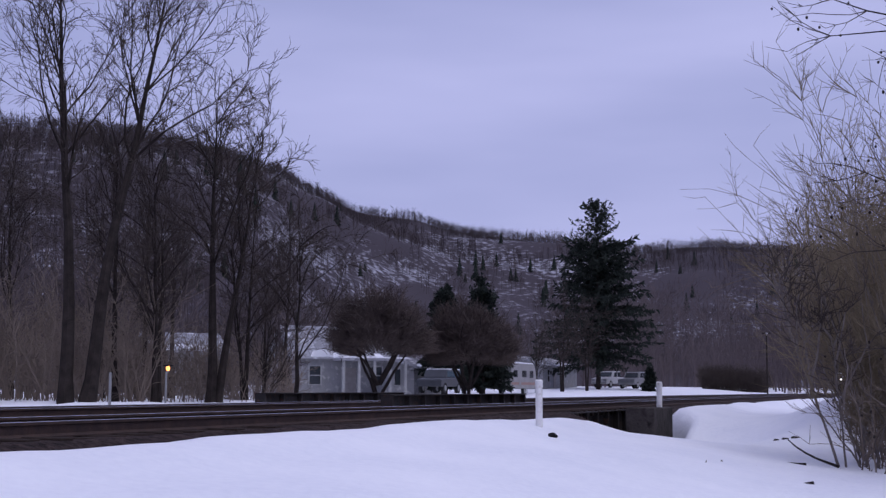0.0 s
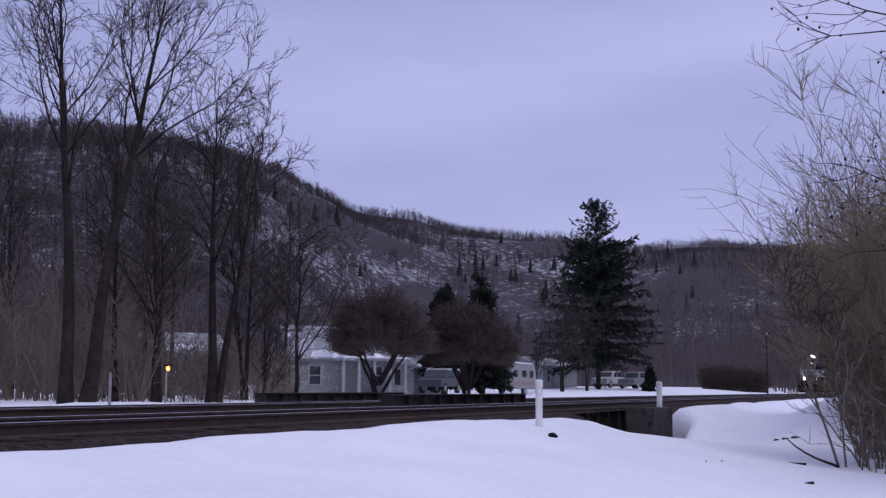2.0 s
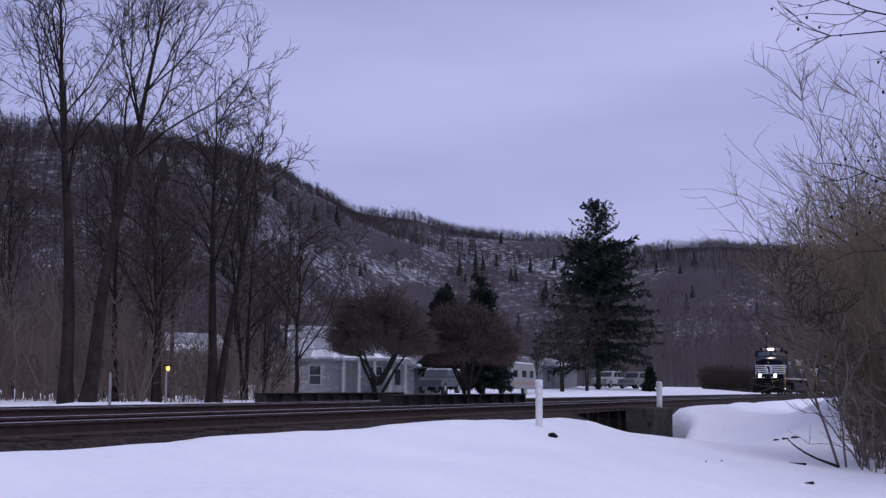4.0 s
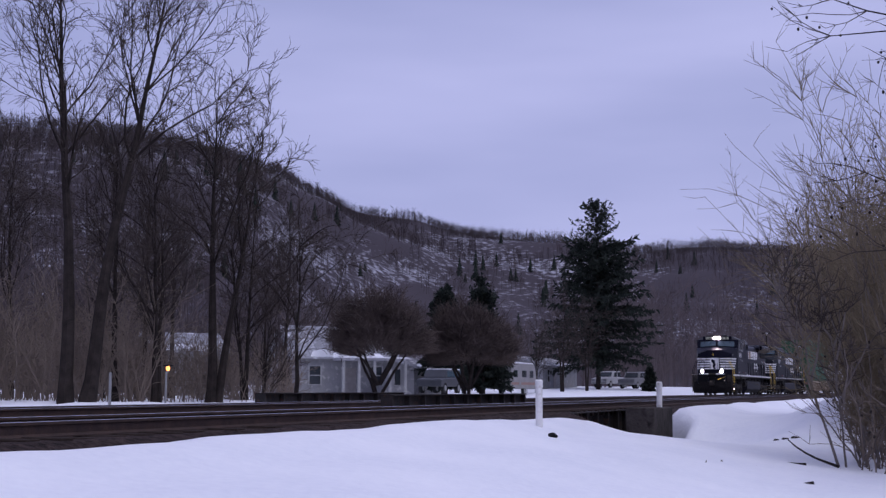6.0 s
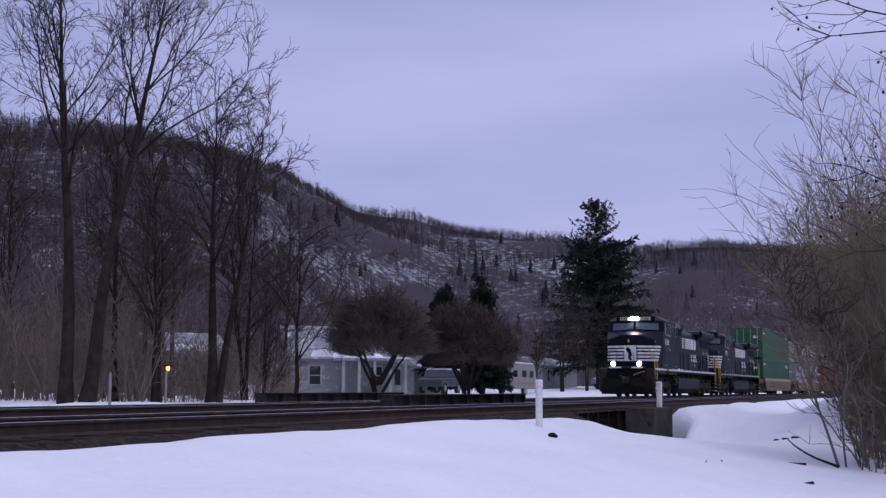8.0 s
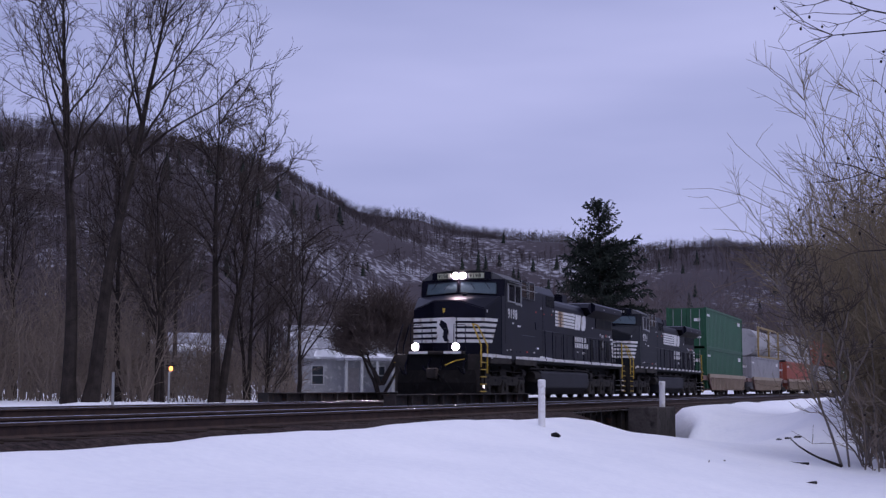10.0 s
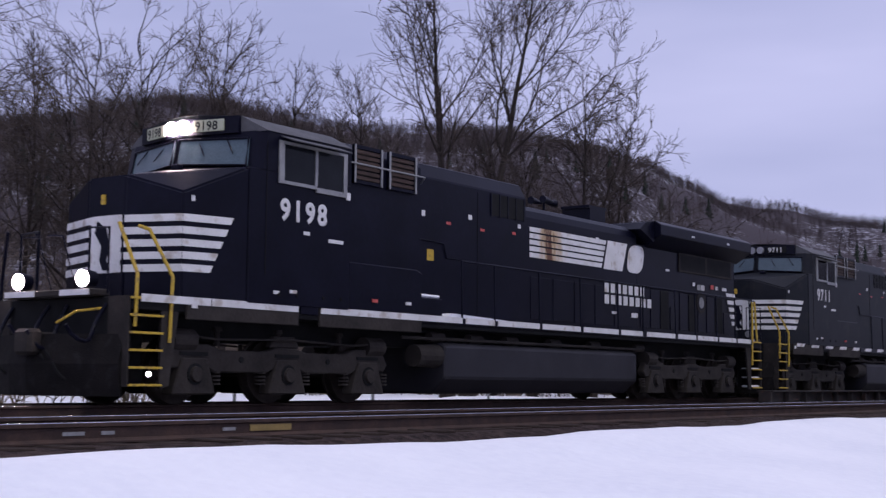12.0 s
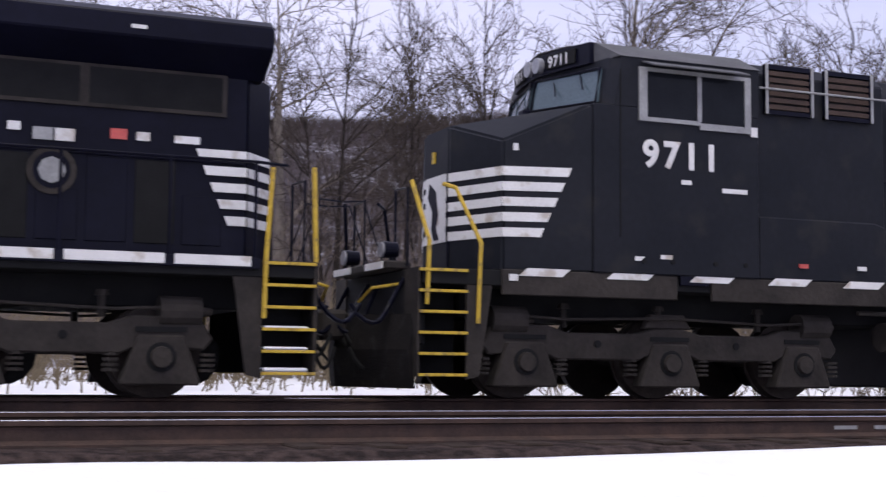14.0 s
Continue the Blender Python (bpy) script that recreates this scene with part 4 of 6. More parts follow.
    prism(bm, [(12.62, 3.80), (13.31, 3.55), (13.31, 4.04), (12.9, 3.98)], -1.28, 1.28)
    part("radiator_fairing", bm, BLACK, top)
    for s in (-1, 1):
        def ys(d0, d1):
            return sorted((s * d0, s * d1))
        ya, yb = ys(1.042, 1.075)
        # radiator intake screens with frames
        for a, b in ((15.05, 16.45), (16.55, 17.95)):
            bm = bmesh.new()
            part("intake_screen", box(bm, a, b, ya, yb - 0.02, 3.06, 3.44), DARKGAP, rad_hood, "dark intake screen")
            bm = bmesh.new()
            for q in ((a - 0.05, a, 3.02, 3.48), (b, b + 0.05, 3.02, 3.48), (a, b, 3.02, 3.06), (a, b, 3.44, 3.48)):
                box(bm, q[0], q[1], ya, yb, q[2], q[3])
            part("screen_frame", bm, UNDER, rad_hood)
        # hood doors
        for k in range(10):
            a = 13.05 + 0.5 * k
            bm = bmesh.new()
            part("hood_door", box(bm, a, a + 0.42, *ys(1.04, 1.056), 1.62, 2.5 if k % 3 else 2.15, 0.006), (BLACK, BLACK, DARKGAP)[k % 3], rad_hood)
        for k in range(5):
            a = 8.4 + 0.86 * k
            bm = bmesh.new()
            part("hood_door", box(bm, a, a + 0.78, *ys(1.04, 1.052), 1.6, 2.45, 0.006), BLACK, engine_hood)
        bm = bmesh.new()
        pipe(bm, [(4.4, s * 1.075, 2.86), (5.4, s * 1.075, 2.84), (5.5, s * 1.075, 2.58), (18.2, s * 1.06, 2.52)], 0.012)
        part("hood_ledge", bm, BLACK, top)
        bm = bmesh.new()
        rod(bm, (16.2, s * 1.056, 2.33), (16.2, s * 1.075, 2.33), 0.25, 0.25, 24)
        ring = part("hood_emblem", bm, UNDER, rad_hood, "round grey emblem plate")
        bm = bmesh.new()
        rod(bm, (16.2, s * 1.075, 2.33), (16.2, s * 1.08, 2.33), 0.19, 0.19, 24)
        part("emblem_disc", bm, BLACK, ring)
        bm = bmesh.new()
        rod(bm, (16.2, s * 1.08, 2.33), (16.2, s * 1.085, 2.33), 0.14, 0.14, 8)
        part("emblem_centre", bm, GREYFRAME, ring)
        # notices along the hood: white and red
        for a, z, wd, h, mt in ((4.75, 3.28, 0.1, 0.1, WHITE), (6.2, 3.36, 0.12, 0.09, WHITE), (5.5, 3.2, 0.14, 0.05, BADGE), (6.6, 3.18, 0.14, 0.05, BADGE), (7.9, 3.36, 0.1, 0.08, WHITE), (7.7, 3.22, 0.12, 0.05, BADGE), (11.0, 3.42, 0.14, 0.05, WHITE), (14.3, 2.98, 0.2, 0.05, WHITE), (15.75, 2.72, 0.13, 0.09, WHITE), (16.0, 2.64, 0.2, 0.13, GREYFRAME), (16.22, 2.64, 0.2, 0.13, WHITE), (16.78, 2.70, 0.17, 0.11, BADGE), (17.05, 2.70, 0.14, 0.09, WHITE), (17.45, 2.70, 0.27, 0.08, WHITE), (11.7, 1.86, 0.2, 0.06, WHITE), (12.6, 1.82, 0.3, 0.1, WHITE), (4.92, 2.5, 0.2, 0.2, YELLOW)):
            bm = bmesh.new()
            part("notice", box(bm, a, a + wd, *ys(1.058, 1.064), z, z + h), mt, top)
        for a, mt in ((2.85, BADGE), (3.75, WHITE), (0.5, WHITE)):
            bm = bmesh.new()
            part("notice", box(bm, a, a + 0.13, *ys(1.49, 1.515), 1.63, 1.68), mt, top)
        # walkway handrail
        posts = [5.46, 6.51, 8.08, 9.67, 11.26, 12.4, 14.0, 15.05, 16.25, 17.35, 18.25]
        bm = bmesh.new()
        pipe(bm, [(x, s * 1.44, 2.5) for x in posts] + [(18.6, s * 1.44, 2.48)], 0.017)
        bmesh.ops.remove_doubles(bm, verts=bm.verts[:], dist=0.004)
        hr = part("handrail", bm, BLACK, top)
        for x in posts:
            bm = bmesh.new()
            part("stanchion", rod(bm, (x, s * 1.46, 1.4), (x, s * 1.44, 2.5), 0.018, 0.018, 6), BLACK, hr)
        # the road's device on the hood: five bars that run into a slanted block and a rounded block
        fy0, fy1 = ys(1.0425, 1.050)
        for k in range(5):
            z = 3.44 - 0.128 * k
            bm = bmesh.new()
            prism(bm, [(8.36, z - 0.093), (11.44 - 0.045 * k, z - 0.093), (11.48 - 0.045 * k, z), (8.36, z)], fy0, fy1)
            part("logo_bar", bm, RUNWHITE if lead else WHITE, engine_hood, "rust-stained white bar" if lead else "white bar")
        bm = bmesh.new()
        prism(bm, [(11.36, 2.82), (12.20, 2.82), (12.44, 3.45), (11.56, 3.45)], fy0, fy1 + 0.001)
        part("logo_block", bm, WHITE, engine_hood, "plain slanted white shape")
        bm = bmesh.new()
        pts = [(12.83 + 0.37 * math.copysign(abs(math.cos(a)) ** 0.6, math.cos(a)) + 0.10 * math.sin(a), 3.135 + 0.32 * math.copysign(abs(math.sin(a)) ** 0.7, math.sin(a))) for a in [2 * math.pi * k / 20 for k in range(20)]]
        prism(bm, pts, *ys(1.0425, 1.056))
        part("logo_block", bm, WHITE, rad_hood, "plain rounded white shape")
        for row, (z, x0, n, pitch) in enumerate(((2.32, 11.38, 7, 0.275), (2.07, 11.38, 8, 0.285))):
            for k in range(n):
                bm = bmesh.new()
                x = x0 + pitch * k
                part("name_bar", box(bm, x, x + pitch * 0.66, *ys(1.056, 1.062), z, z + 0.20, 0.0), WHITE, top, "plain white bar")
        for k in range(5):
            z = 2.66 - 0.178 * k
            bm = bmesh.new()
            prism(bm, [(17.72 + 0.08 * k, z - 0.1), (18.24, z - 0.1), (18.24, z), (17.68 + 0.08 * k, z)], *ys(1.058, 1.066))
            part("white_stripe", bm, WHITE, rad_hood, "white painted stripe")
    if lead:
        bm = bmesh.new()
        box(bm, 4.3, 4.95, -1.40, -1.08, 1.48, 1.80, 0.02)
        part("battery_box", bm, BLACK, top)
        bm = bmesh.new()
        box(bm, 4.32, 4.9, -1.38, -1.1, 1.80, 1.86, 0.025)
        part("snow_patch", bm, SNOW, top, "thin patch of snow")
        bm = bmesh.new()
        prism(bm, [(4.98, 1.47), (7.6, 1.47), (6.5, 1.52), (5.2, 1.56)], -1.42, -1.1)
        part("snow_patch", bm, SNOW, top, "snow drifted on the walkway")
    # roof gear: exhaust, horns
    bm = bmesh.new()
    prism(bm, [(11.98, 3.88), (12.68, 3.88), (12.68, 4.27), (12.74, 4.27), (12.74, 4.33), (11.92, 4.33), (11.92, 4.27), (11.98, 4.27)], -0.36, 0.36)
    part("exhaust_outlet", bm, BLACK, engine_hood)
    bm = bmesh.new()
    rod(bm, (10.6, 0, 3.9), (10.6, 0, 4.25), 0.03, 0.03, 8)
    for y, d in ((-0.2, -1), (-0.05, 1), (0.1, -1)):
        rod(bm, (10.6 - 0.05 * d, y, 4.25), (10.6 + 0.38 * d, y, 4.27), 0.03, 0.085, 10)
    part("horn", bm, BLACK, engine_hood)
    # tank, reservoirs, bogies
    bm = bmesh.new()
    loft_x(bm, [(-1.42, 0.98), (-1.42, 0.42), (-1.12, 0.14), (1.12, 0.14), (1.42, 0.42), (1.42, 0.98), (1.3, 1.04), (-1.3, 1.04)], 5.0, 12.15, 0.03)
    part("fuel_tank", bm, TANK, top, "long grey-black fuel tank")
    for s in (-1, 1):
        bm = bmesh.new()
        rod(bm, (4.35, s * 1.2, 0.80), (5.0, s * 1.2, 0.80), 0.19, 0.21, 16)
        part("air_reservoir", bm, UNDER, top)
        for x in (5.0, 6.2, 7.4, 9.0, 10.6, 12.6):
            bm = bmesh.new()
            rod(bm, (x - 0.2, s * 1.2, 1.13), (x + 0.2, s * 1.2, 1.13), 0.09, 0.09, 10)
            part("pipe_valve", bm, UNDER, top)
        bm = bmesh.new()
        pipe(bm, [(3.9, s * 1.3, 1.10), (12.6, s * 1.3, 1.10)], 0.03)
        part("air_pipe", bm, UNDER, top)
    loco_truck(top, (-0.78, 1.16, 3.10))
    loco_truck(top, (13.45, 15.40, 17.34))
    return top


def freight_bogie(parent, x):
    for s in (-1, 1):
        bm = bmesh.new()
        prism(bm, [(x - 1.05, 0.38), (x - 0.7, 0.62), (x + 0.7, 0.62), (x + 1.05, 0.38), (x + 0.8, 0.30), (x + 0.35, 0.16), (x - 0.35, 0.16), (x - 0.8, 0.30)], min(s * 0.98, s * 1.12), max(s * 0.98, s * 1.12), 0.02)
        part("bogie_frame", bm, UNDER, parent)
    for dx in (-0.85, 0.85):
        wheelset(parent, x + dx)


WELLPAINT = material("well_car_brown", (0.10, 0.05, 0.04), (0.20, 0.11, 0.09), 1.5, 0.8, bump=0.2, c=(0.28, 0.24, 0.2))
TANSILL = material("well_car_tan", (0.30, 0.24, 0.17), (0.42, 0.34, 0.26), 1.5, 0.8, bump=0.1)


def well_car(length):
    """A double-stack well car: ribbed side sills, end platforms, two bogies; x = 0 at its leading coupler."""
    top = empty("well_car", pose(0, 0, 0), "brown ribbed double-stack well car of the train", "well car", group="well cars of the train")
    for s in (-1, 1):
        bm = bmesh.new()
        prism(bm, [(2.3, 1.34), (2.3, 1.05), (3.2, 0.30), (length - 3.2, 0.30), (length - 2.3, 1.05), (length - 2.3, 1.34)], min(s * 1.36, s * 1.44), max(s * 1.36, s * 1.44))
        sill = part("side_sill", bm, WELLPAINT, top)
        bm = bmesh.new()
        part("top_chord", box(bm, 2.3, length - 2.3, min(s * 1.34, s * 1.50), max(s * 1.34, s * 1.50), 1.12, 1.36, 0.01), TANSILL, sill, "tan top chord")
        n = int((length - 6.4) / 0.62)
        for k in range(n + 1):
            bm = bmesh.new()
            x = 3.2 + k * (length - 6.4) / n
            part("rib", box(bm, x - 0.06, x + 0.06, min(s * 1.44, s * 1.50), max(s * 1.44, s * 1.50), 0.34, 1.12), TANSILL, sill)
    for a, b in ((0.5, 2.5), (length - 2.5, length - 0.5)):
        bm = bmesh.new()
        box(bm, a, b, -1.3, 1.3, 0.95, 1.25, 0.02)
        box(bm, a - 0.5, b + 0.5, -0.15, 0.15, 0.75, 0.95, 0.02)
        part("end_platform", bm, WELLPAINT, top)
    bm = bmesh.new()
    part("well_floor", box(bm, 3.0, length - 3.0, -1.36, 1.36, 0.30, 0.42), WELLPAINT, top)
    freight_bogie(top, 1.5)
    freight_bogie(top, length - 1.5)
    return top


def container_material(name, col):
    m = material(name, tuple(v * 0.8 for v in col), tuple(min(1, v * 1.1) for v in col), 0.8, 0.55, bump=0.1, c=tuple(v * 0.65 for v in col))
    return m


GREEN = container_material("green_paint", (0.012, 0.085, 0.036))
PALE = container_material("pale_grey_paint", (0.30, 0.29, 0.30))
ORANGE = container_material("orange_paint", (0.30, 0.06, 0.03))
OFFWHITE = container_material("off_white_paint", (0.38, 0.37, 0.37))
OCHRE = container_material("ochre_paint", (0.30, 0.21, 0.07))


def container(length, h, mat, label, marks=WHITE):
    """A corrugated container: walls, posts, rails, end doors and lock rods; x = 0 at its front, z = 0 at its base."""
    top = empty("shipping_container", pose(0, 0, 0), label, "container", group="containers of the train")
    bm = bmesh.new()
    n = int(length / 0.28)
    for s in (-1, 1):
        rows = []
        for i in range(n * 2 + 1):
            x = 0.1 + (length - 0.2) * i / (n * 2)
            y = s * (1.26 if (i // 2) % 2 else 1.225)
            rows.append((bm.verts.new((x, y, 0.12)), bm.verts.new((x, y, h - 0.1))))
        for (a, b), (c_, d) in zip(rows, rows[1:]):
            bm.faces.new((a, c_, d, b))
    box(bm, 0.1, length - 0.1, -1.21, 1.21, 0.1, h - 0.04)
    bmesh.ops.recalc_face_normals(bm, faces=bm.faces[:])
    part("corrugated_body", bm, mat, top)
    for x in (0.0, length - 0.16):
        for s in (-1, 1):
            bm = bmesh.new()
            part("corner_post", box(bm, x, x + 0.16, min(s * 1.14, s * 1.295), max(s * 1.14, s * 1.295), 0, h, 0.008), mat, top)
    for s in (-1, 1):
        for z in (0.0, h - 0.12):
            bm = bmesh.new()
            part("side_rail", box(bm, 0.16, length - 0.16, min(s * 1.2, s * 1.29), max(s * 1.2, s * 1.29), z, z + 0.12, 0.005), mat, top)
    for s in (-1, 1):
        bm = bmesh.new()
        door = part("end_door", box(bm, 0.02, 0.07, min(s * 0.02, s * 1.13), max(s * 0.02, s * 1.13), 0.1, h - 0.1, 0.01), mat, top)
        for y in (0.3, 0.85):
            bm = bmesh.new()
            part("lock_rod", rod(bm, (0.0, s * y, 0.12), (0.0, s * y, h - 0.12), 0.02, 0.02, 6), GREYFRAME, door)
    for y0, y1, z0, z1, mt in ((-0.95, -0.35, 0.62, 0.72, marks), (-0.95, -0.45, 0.86, 0.92, marks), (-0.9, -0.5, h - 0.9, h - 0.7, marks), (0.3, 0.9, 0.5, 0.72, OCHRE)):
        bm = bmesh.new()
        part("marking", box(bm, -0.005, 0.019, y0, y1, z0, z1), mt, top)
    for x0, x1, z0, z1 in ((0.5, 1.6, h - 0.55, h - 0.42), (length - 2.2, length - 1.0, h - 0.62, h - 0.36)):
        bm = bmesh.new()
        part("marking", box(bm, x0, x1, -1.272, -1.262, z0, z1), marks, top)
    return top


def tank_container(length, h, label):
    top = empty("tank_container", pose(0, 0, 0), label, "container", group="containers of the train")
    bm = bmesh.new()
    rod(bm, (0.25, 0, h / 2), (length - 0.25, 0, h / 2), 1.12, 1.12, 24)
    part("tank", bm, OFFWHITE, top, "dirty white tank barrel")
    for x in (0.0, length - 0.14):
        for s in (-1, 1):
            bm = bmesh.new()
            part("corner_post", box(bm, x, x + 0.14, min(s * 1.14, s * 1.28), max(s * 1.14, s * 1.28), 0, h, 0.006), OCHRE, top)
    for s in (-1, 1):
        for z in (0.0, h - 0.14):
            bm = bmesh.new()
            part("side_rail", box(bm, 0.14, length - 0.14, min(s * 1.16, s * 1.28), max(s * 1.16, s * 1.28), z, z + 0.14, 0.005), OCHRE, top)
    return top


CAR = 20.8
lead_loco = locomotive("9198", True)
second_loco = locomotive("9711", False)
train = [(lead_loco, 0.0, 0.0, 7.9), (second_loco, 22.3, 0.0, 7.9)]
FIRST = 41.65
base_car = well_car(CAR)
for k in range(5):
    car = base_car if k == 0 else copy_thing(base_car, pose(0, 0, 0))
    train.append((car, FIRST + CAR * k, 0.0, CAR / 2))
LOADS = [
    (container(16.15, 2.6, GREEN, "green corrugated container in the well of the first car"), 0, 2.35, 0.43),
    (container(16.15, 2.6, GREEN, "green corrugated container stacked on another green one"), 0, 2.35, 3.04),
    (container(16.15, 2.55, PALE, "dirty pale grey container in the second car"), 1, 2.35, 0.43),
    (tank_container(6.1, 2.5, "ochre-framed white tank container stacked on a pale one"), 1, 6.6, 3.0),
    (tank_container(6.1, 2.5, "ochre-framed white tank container riding behind its twin"), 1, 12.6, 3.0),
    (container(16.15, 2.55, ORANGE, "faded orange-red container in the third car", WHITE), 2, 2.35, 0.43),
    (container(16.15, 2.55, OFFWHITE, "off-white container stacked on an orange-red one"), 2, 2.35, 3.0),
    (container(16.15, 2.55, PALE, "pale grey container in the fourth car"), 3, 2.35, 0.43),
    (container(16.15, 2.55, ORANGE, "orange-red container stacked on a pale grey one"), 3, 2.35, 3.0),
    (container(16.15, 2.55, GREEN, "green container in the fifth car of the train"), 4, 2.35, 0.43),
]
for ob, k, dx, z in LOADS:
    train.append((ob, FIRST + CAR * k + dx, z, CAR / 2 - dx))
# ---- trees, brush and hills ----


def tubes(name, lines, mat, parent, label="", kind=""):
    """Bent tapered tubes, each a list of (x, y, z, r) points, joined into one mesh."""
    verts, faces = [], []
    for pts, sides in lines:
        base = len(verts)
        n = len(pts)
        for i, (p, r) in enumerate(pts):
            q = pts[min(i + 1, n - 1)][0] - pts[max(i - 1, 0)][0]
            q = q.normalized() if q.length else Vector((0, 0, 1))
            u = q.cross(Vector((0.3, 0.9, 0.1)))
            u = u.normalized() if u.length > 1e-4 else Vector((1, 0, 0))
            v = q.cross(u)
            for k in range(sides):
                a = 2 * math.pi * k / sides
                verts.append(p + (u * math.cos(a) + v * math.sin(a)) * r)
        for i in range(n - 1):
            for k in range(sides):
                a, b = base + i * sides + k, base + i * sides + (k + 1) % sides
                faces.append((a, b, b + sides, a + sides))
    me = bpy.data.meshes.new(name)
    me.from_pydata([tuple(v) for v in verts], [], faces)
    me.materials.append(mat)
    ob = new(name, me)
    if parent is not None:
        ob.parent = parent
    if label:
        ob["label"] = label
    if kind:
        ob["kind"] = kind
    return ob


def branch(rng, start, way, length, r0, r1, n, wiggle, lift):
    """A wandering line of points that thins from r0 to r1; lift turns it upwards or lets it droop."""
    pts, p, d = [(start.copy(), r0)], start.copy(), way.normalized()
    for i in range(n):
        d = d + Vector((rng.gauss(0, wiggle), rng.gauss(0, wiggle), rng.gauss(0, wiggle) + lift))
        d.normalize()
        p = p + d * (length / n)
        pts.append((p.copy(), r0 + (r1 - r0) * (i + 1) / n))
    return pts


def side_way(rng, d, angle):
    u = d.cross(Vector((rng.gauss(0, 1), rng.gauss(0, 1), rng.gauss(0, 1))))
    u.normalize()
    return d * math.cos(angle) + u * math.sin(angle)


def bare_tree(name, seed, height, r, label, group, stems=((0, 0, 0.0, 0.0, 1.0),), first=0.35, spread=0.75, limbs=15, fine=1.0, lift=0.05, bark=None, droop=0.0, wander=0.028, thick=1.0):
    """A leafless tree: stems (dx, dy, lean x, lean y, share of the height), limbs, branches, twigs."""
    rng = random.Random(seed)
    top = empty(name, pose(0, 0, 0), label, "tree", group)
    twigs = []
    for dx, dy, lx, ly, share in stems:
        h = height * share
        trunk = branch(rng, Vector((dx, dy, -0.4)), Vector((lx, ly, 1)), h, r * share, 0.02, 14, wander, 0.03)
        trunk = [(p, max(0.012, r * share * (1 - i / 14.4) ** 1.25)) for i, (p, _) in enumerate(trunk)]
        trunk[0] = (trunk[0][0], r * share * 1.35)
        tubes("trunk", [(trunk, 8)], bark or BARK, top)
        for i in range(limbs):
            u = first + (0.97 - first) * ((i + rng.random()) / limbs)
            k = min(13, int(u * 14))
            p, rr = trunk[k]
            d = (trunk[k + 1][0] - p).normalized()
            ln = h * 0.55 * (1.15 - u) ** 0.8 * rng.uniform(0.6, 1.15) * (0.5 + spread * 0.62)
            limb = branch(rng, p, side_way(rng, d, rng.uniform(0.35, 0.8) * (0.45 + spread * 0.65)), ln, max(0.024, rr * 0.46), 0.009, 8, 0.13, lift)
            tubes("limb", [(limb, 5)], bark or BARK, top)
            for j in range(max(4, int(ln * 3.0 * fine))):
                k2 = rng.randint(1, 8)
                q, rq = limb[k2]
                d2 = (limb[min(k2 + 1, 8)][0] - limb[max(k2 - 1, 0)][0]).normalized()
                l2 = ln * rng.uniform(0.22, 0.5)
                sub = branch(rng, q, side_way(rng, d2, rng.uniform(0.4, 0.9)), l2, max(0.011, rq * 0.55) * thick, 0.007 * thick, 5, 0.14, lift - droop * 0.5)
                twigs.append((sub, 3))
                for m in range(max(2, int(l2 * 4.2 * fine))):
                    k3 = rng.randint(1, 5)
                    q3 = sub[k3][0]
                    d3 = (sub[k3][0] - sub[k3 - 1][0]).normalized()
                    l3 = rng.uniform(0.25, 0.65) * (0.6 + l2 * 0.25)
                    tw = branch(rng, q3, side_way(rng, d3, rng.uniform(0.4, 0.9)), l3, 0.0085 * thick, 0.006 * thick, 3, 0.14, lift - droop)
                    twigs.append((tw, 3))
                    if fine > 0.7:
                        for _ in range(2):
                            d4 = (tw[2][0] - tw[1][0]).normalized()
                            twigs.append((branch(rng, tw[rng.randint(1, 3)][0], side_way(rng, d4, rng.uniform(0.4, 0.9)), l3 * 0.7, 0.007 * thick, 0.005 * thick, 2, 0.15, lift - droop), 3))
    tubes("crown", twigs, TWIG, top, "fine bare twigs", "stuff")
    return top


def plant(ob, az, dist, turn=0.0, scale=1.0, sink=0.0):
    x, y, z = at(az, dist)
    ob.scale = (scale, scale, scale)
    ob.matrix_basis = pose(x, y, z - sink, 0, 0, turn) @ Matrix.Scale(scale, 4)
    return ob


def copies(ob, places):
    for az, dist, turn, scale in places:
        x, y, z = at(az, dist)
        c = copy_thing(ob, pose(x, y, z, 0, 0, turn))
        c.matrix_basis = pose(x, y, z, 0, 0, turn) @ Matrix.Scale(scale, 4)


ROW = "bare trees behind the track"
tree_a = plant(bare_tree("bare_tree", 11, 15.4, 0.225, "tall dark bare tree with twin upright stems behind the track", ROW,
                         stems=((0, 0, 0.012, -0.018, 1.0), (0.32, -0.44, 0.055, -0.076, 1.03)), first=0.46, spread=0.55, limbs=19, fine=0.9, lift=0.05, thick=1.05), 54.35, 41.0)
tree_b = plant(bare_tree("bare_tree", 29, 11.4, 0.19, "bare tree with a rounded open crown behind the track", ROW,
                         stems=((0, 0, 0.018, -0.02, 1.0), (0.1, -0.15, 0.06, -0.11, 0.86)), first=0.44, spread=0.78, limbs=17, fine=1.05, lift=0.02, thick=1.2), 60.2, 46.0)
tree_c = plant(bare_tree("bare_tree", 37, 9.4, 0.13, "leaning bare tree with a drooping curved crown", ROW,
                         stems=((0, 0, 0.06, -0.12, 1.0),), first=0.45, spread=0.85, limbs=13, lift=-0.03, droop=0.06, wander=0.05, thick=1.1), 63.3, 48.0)
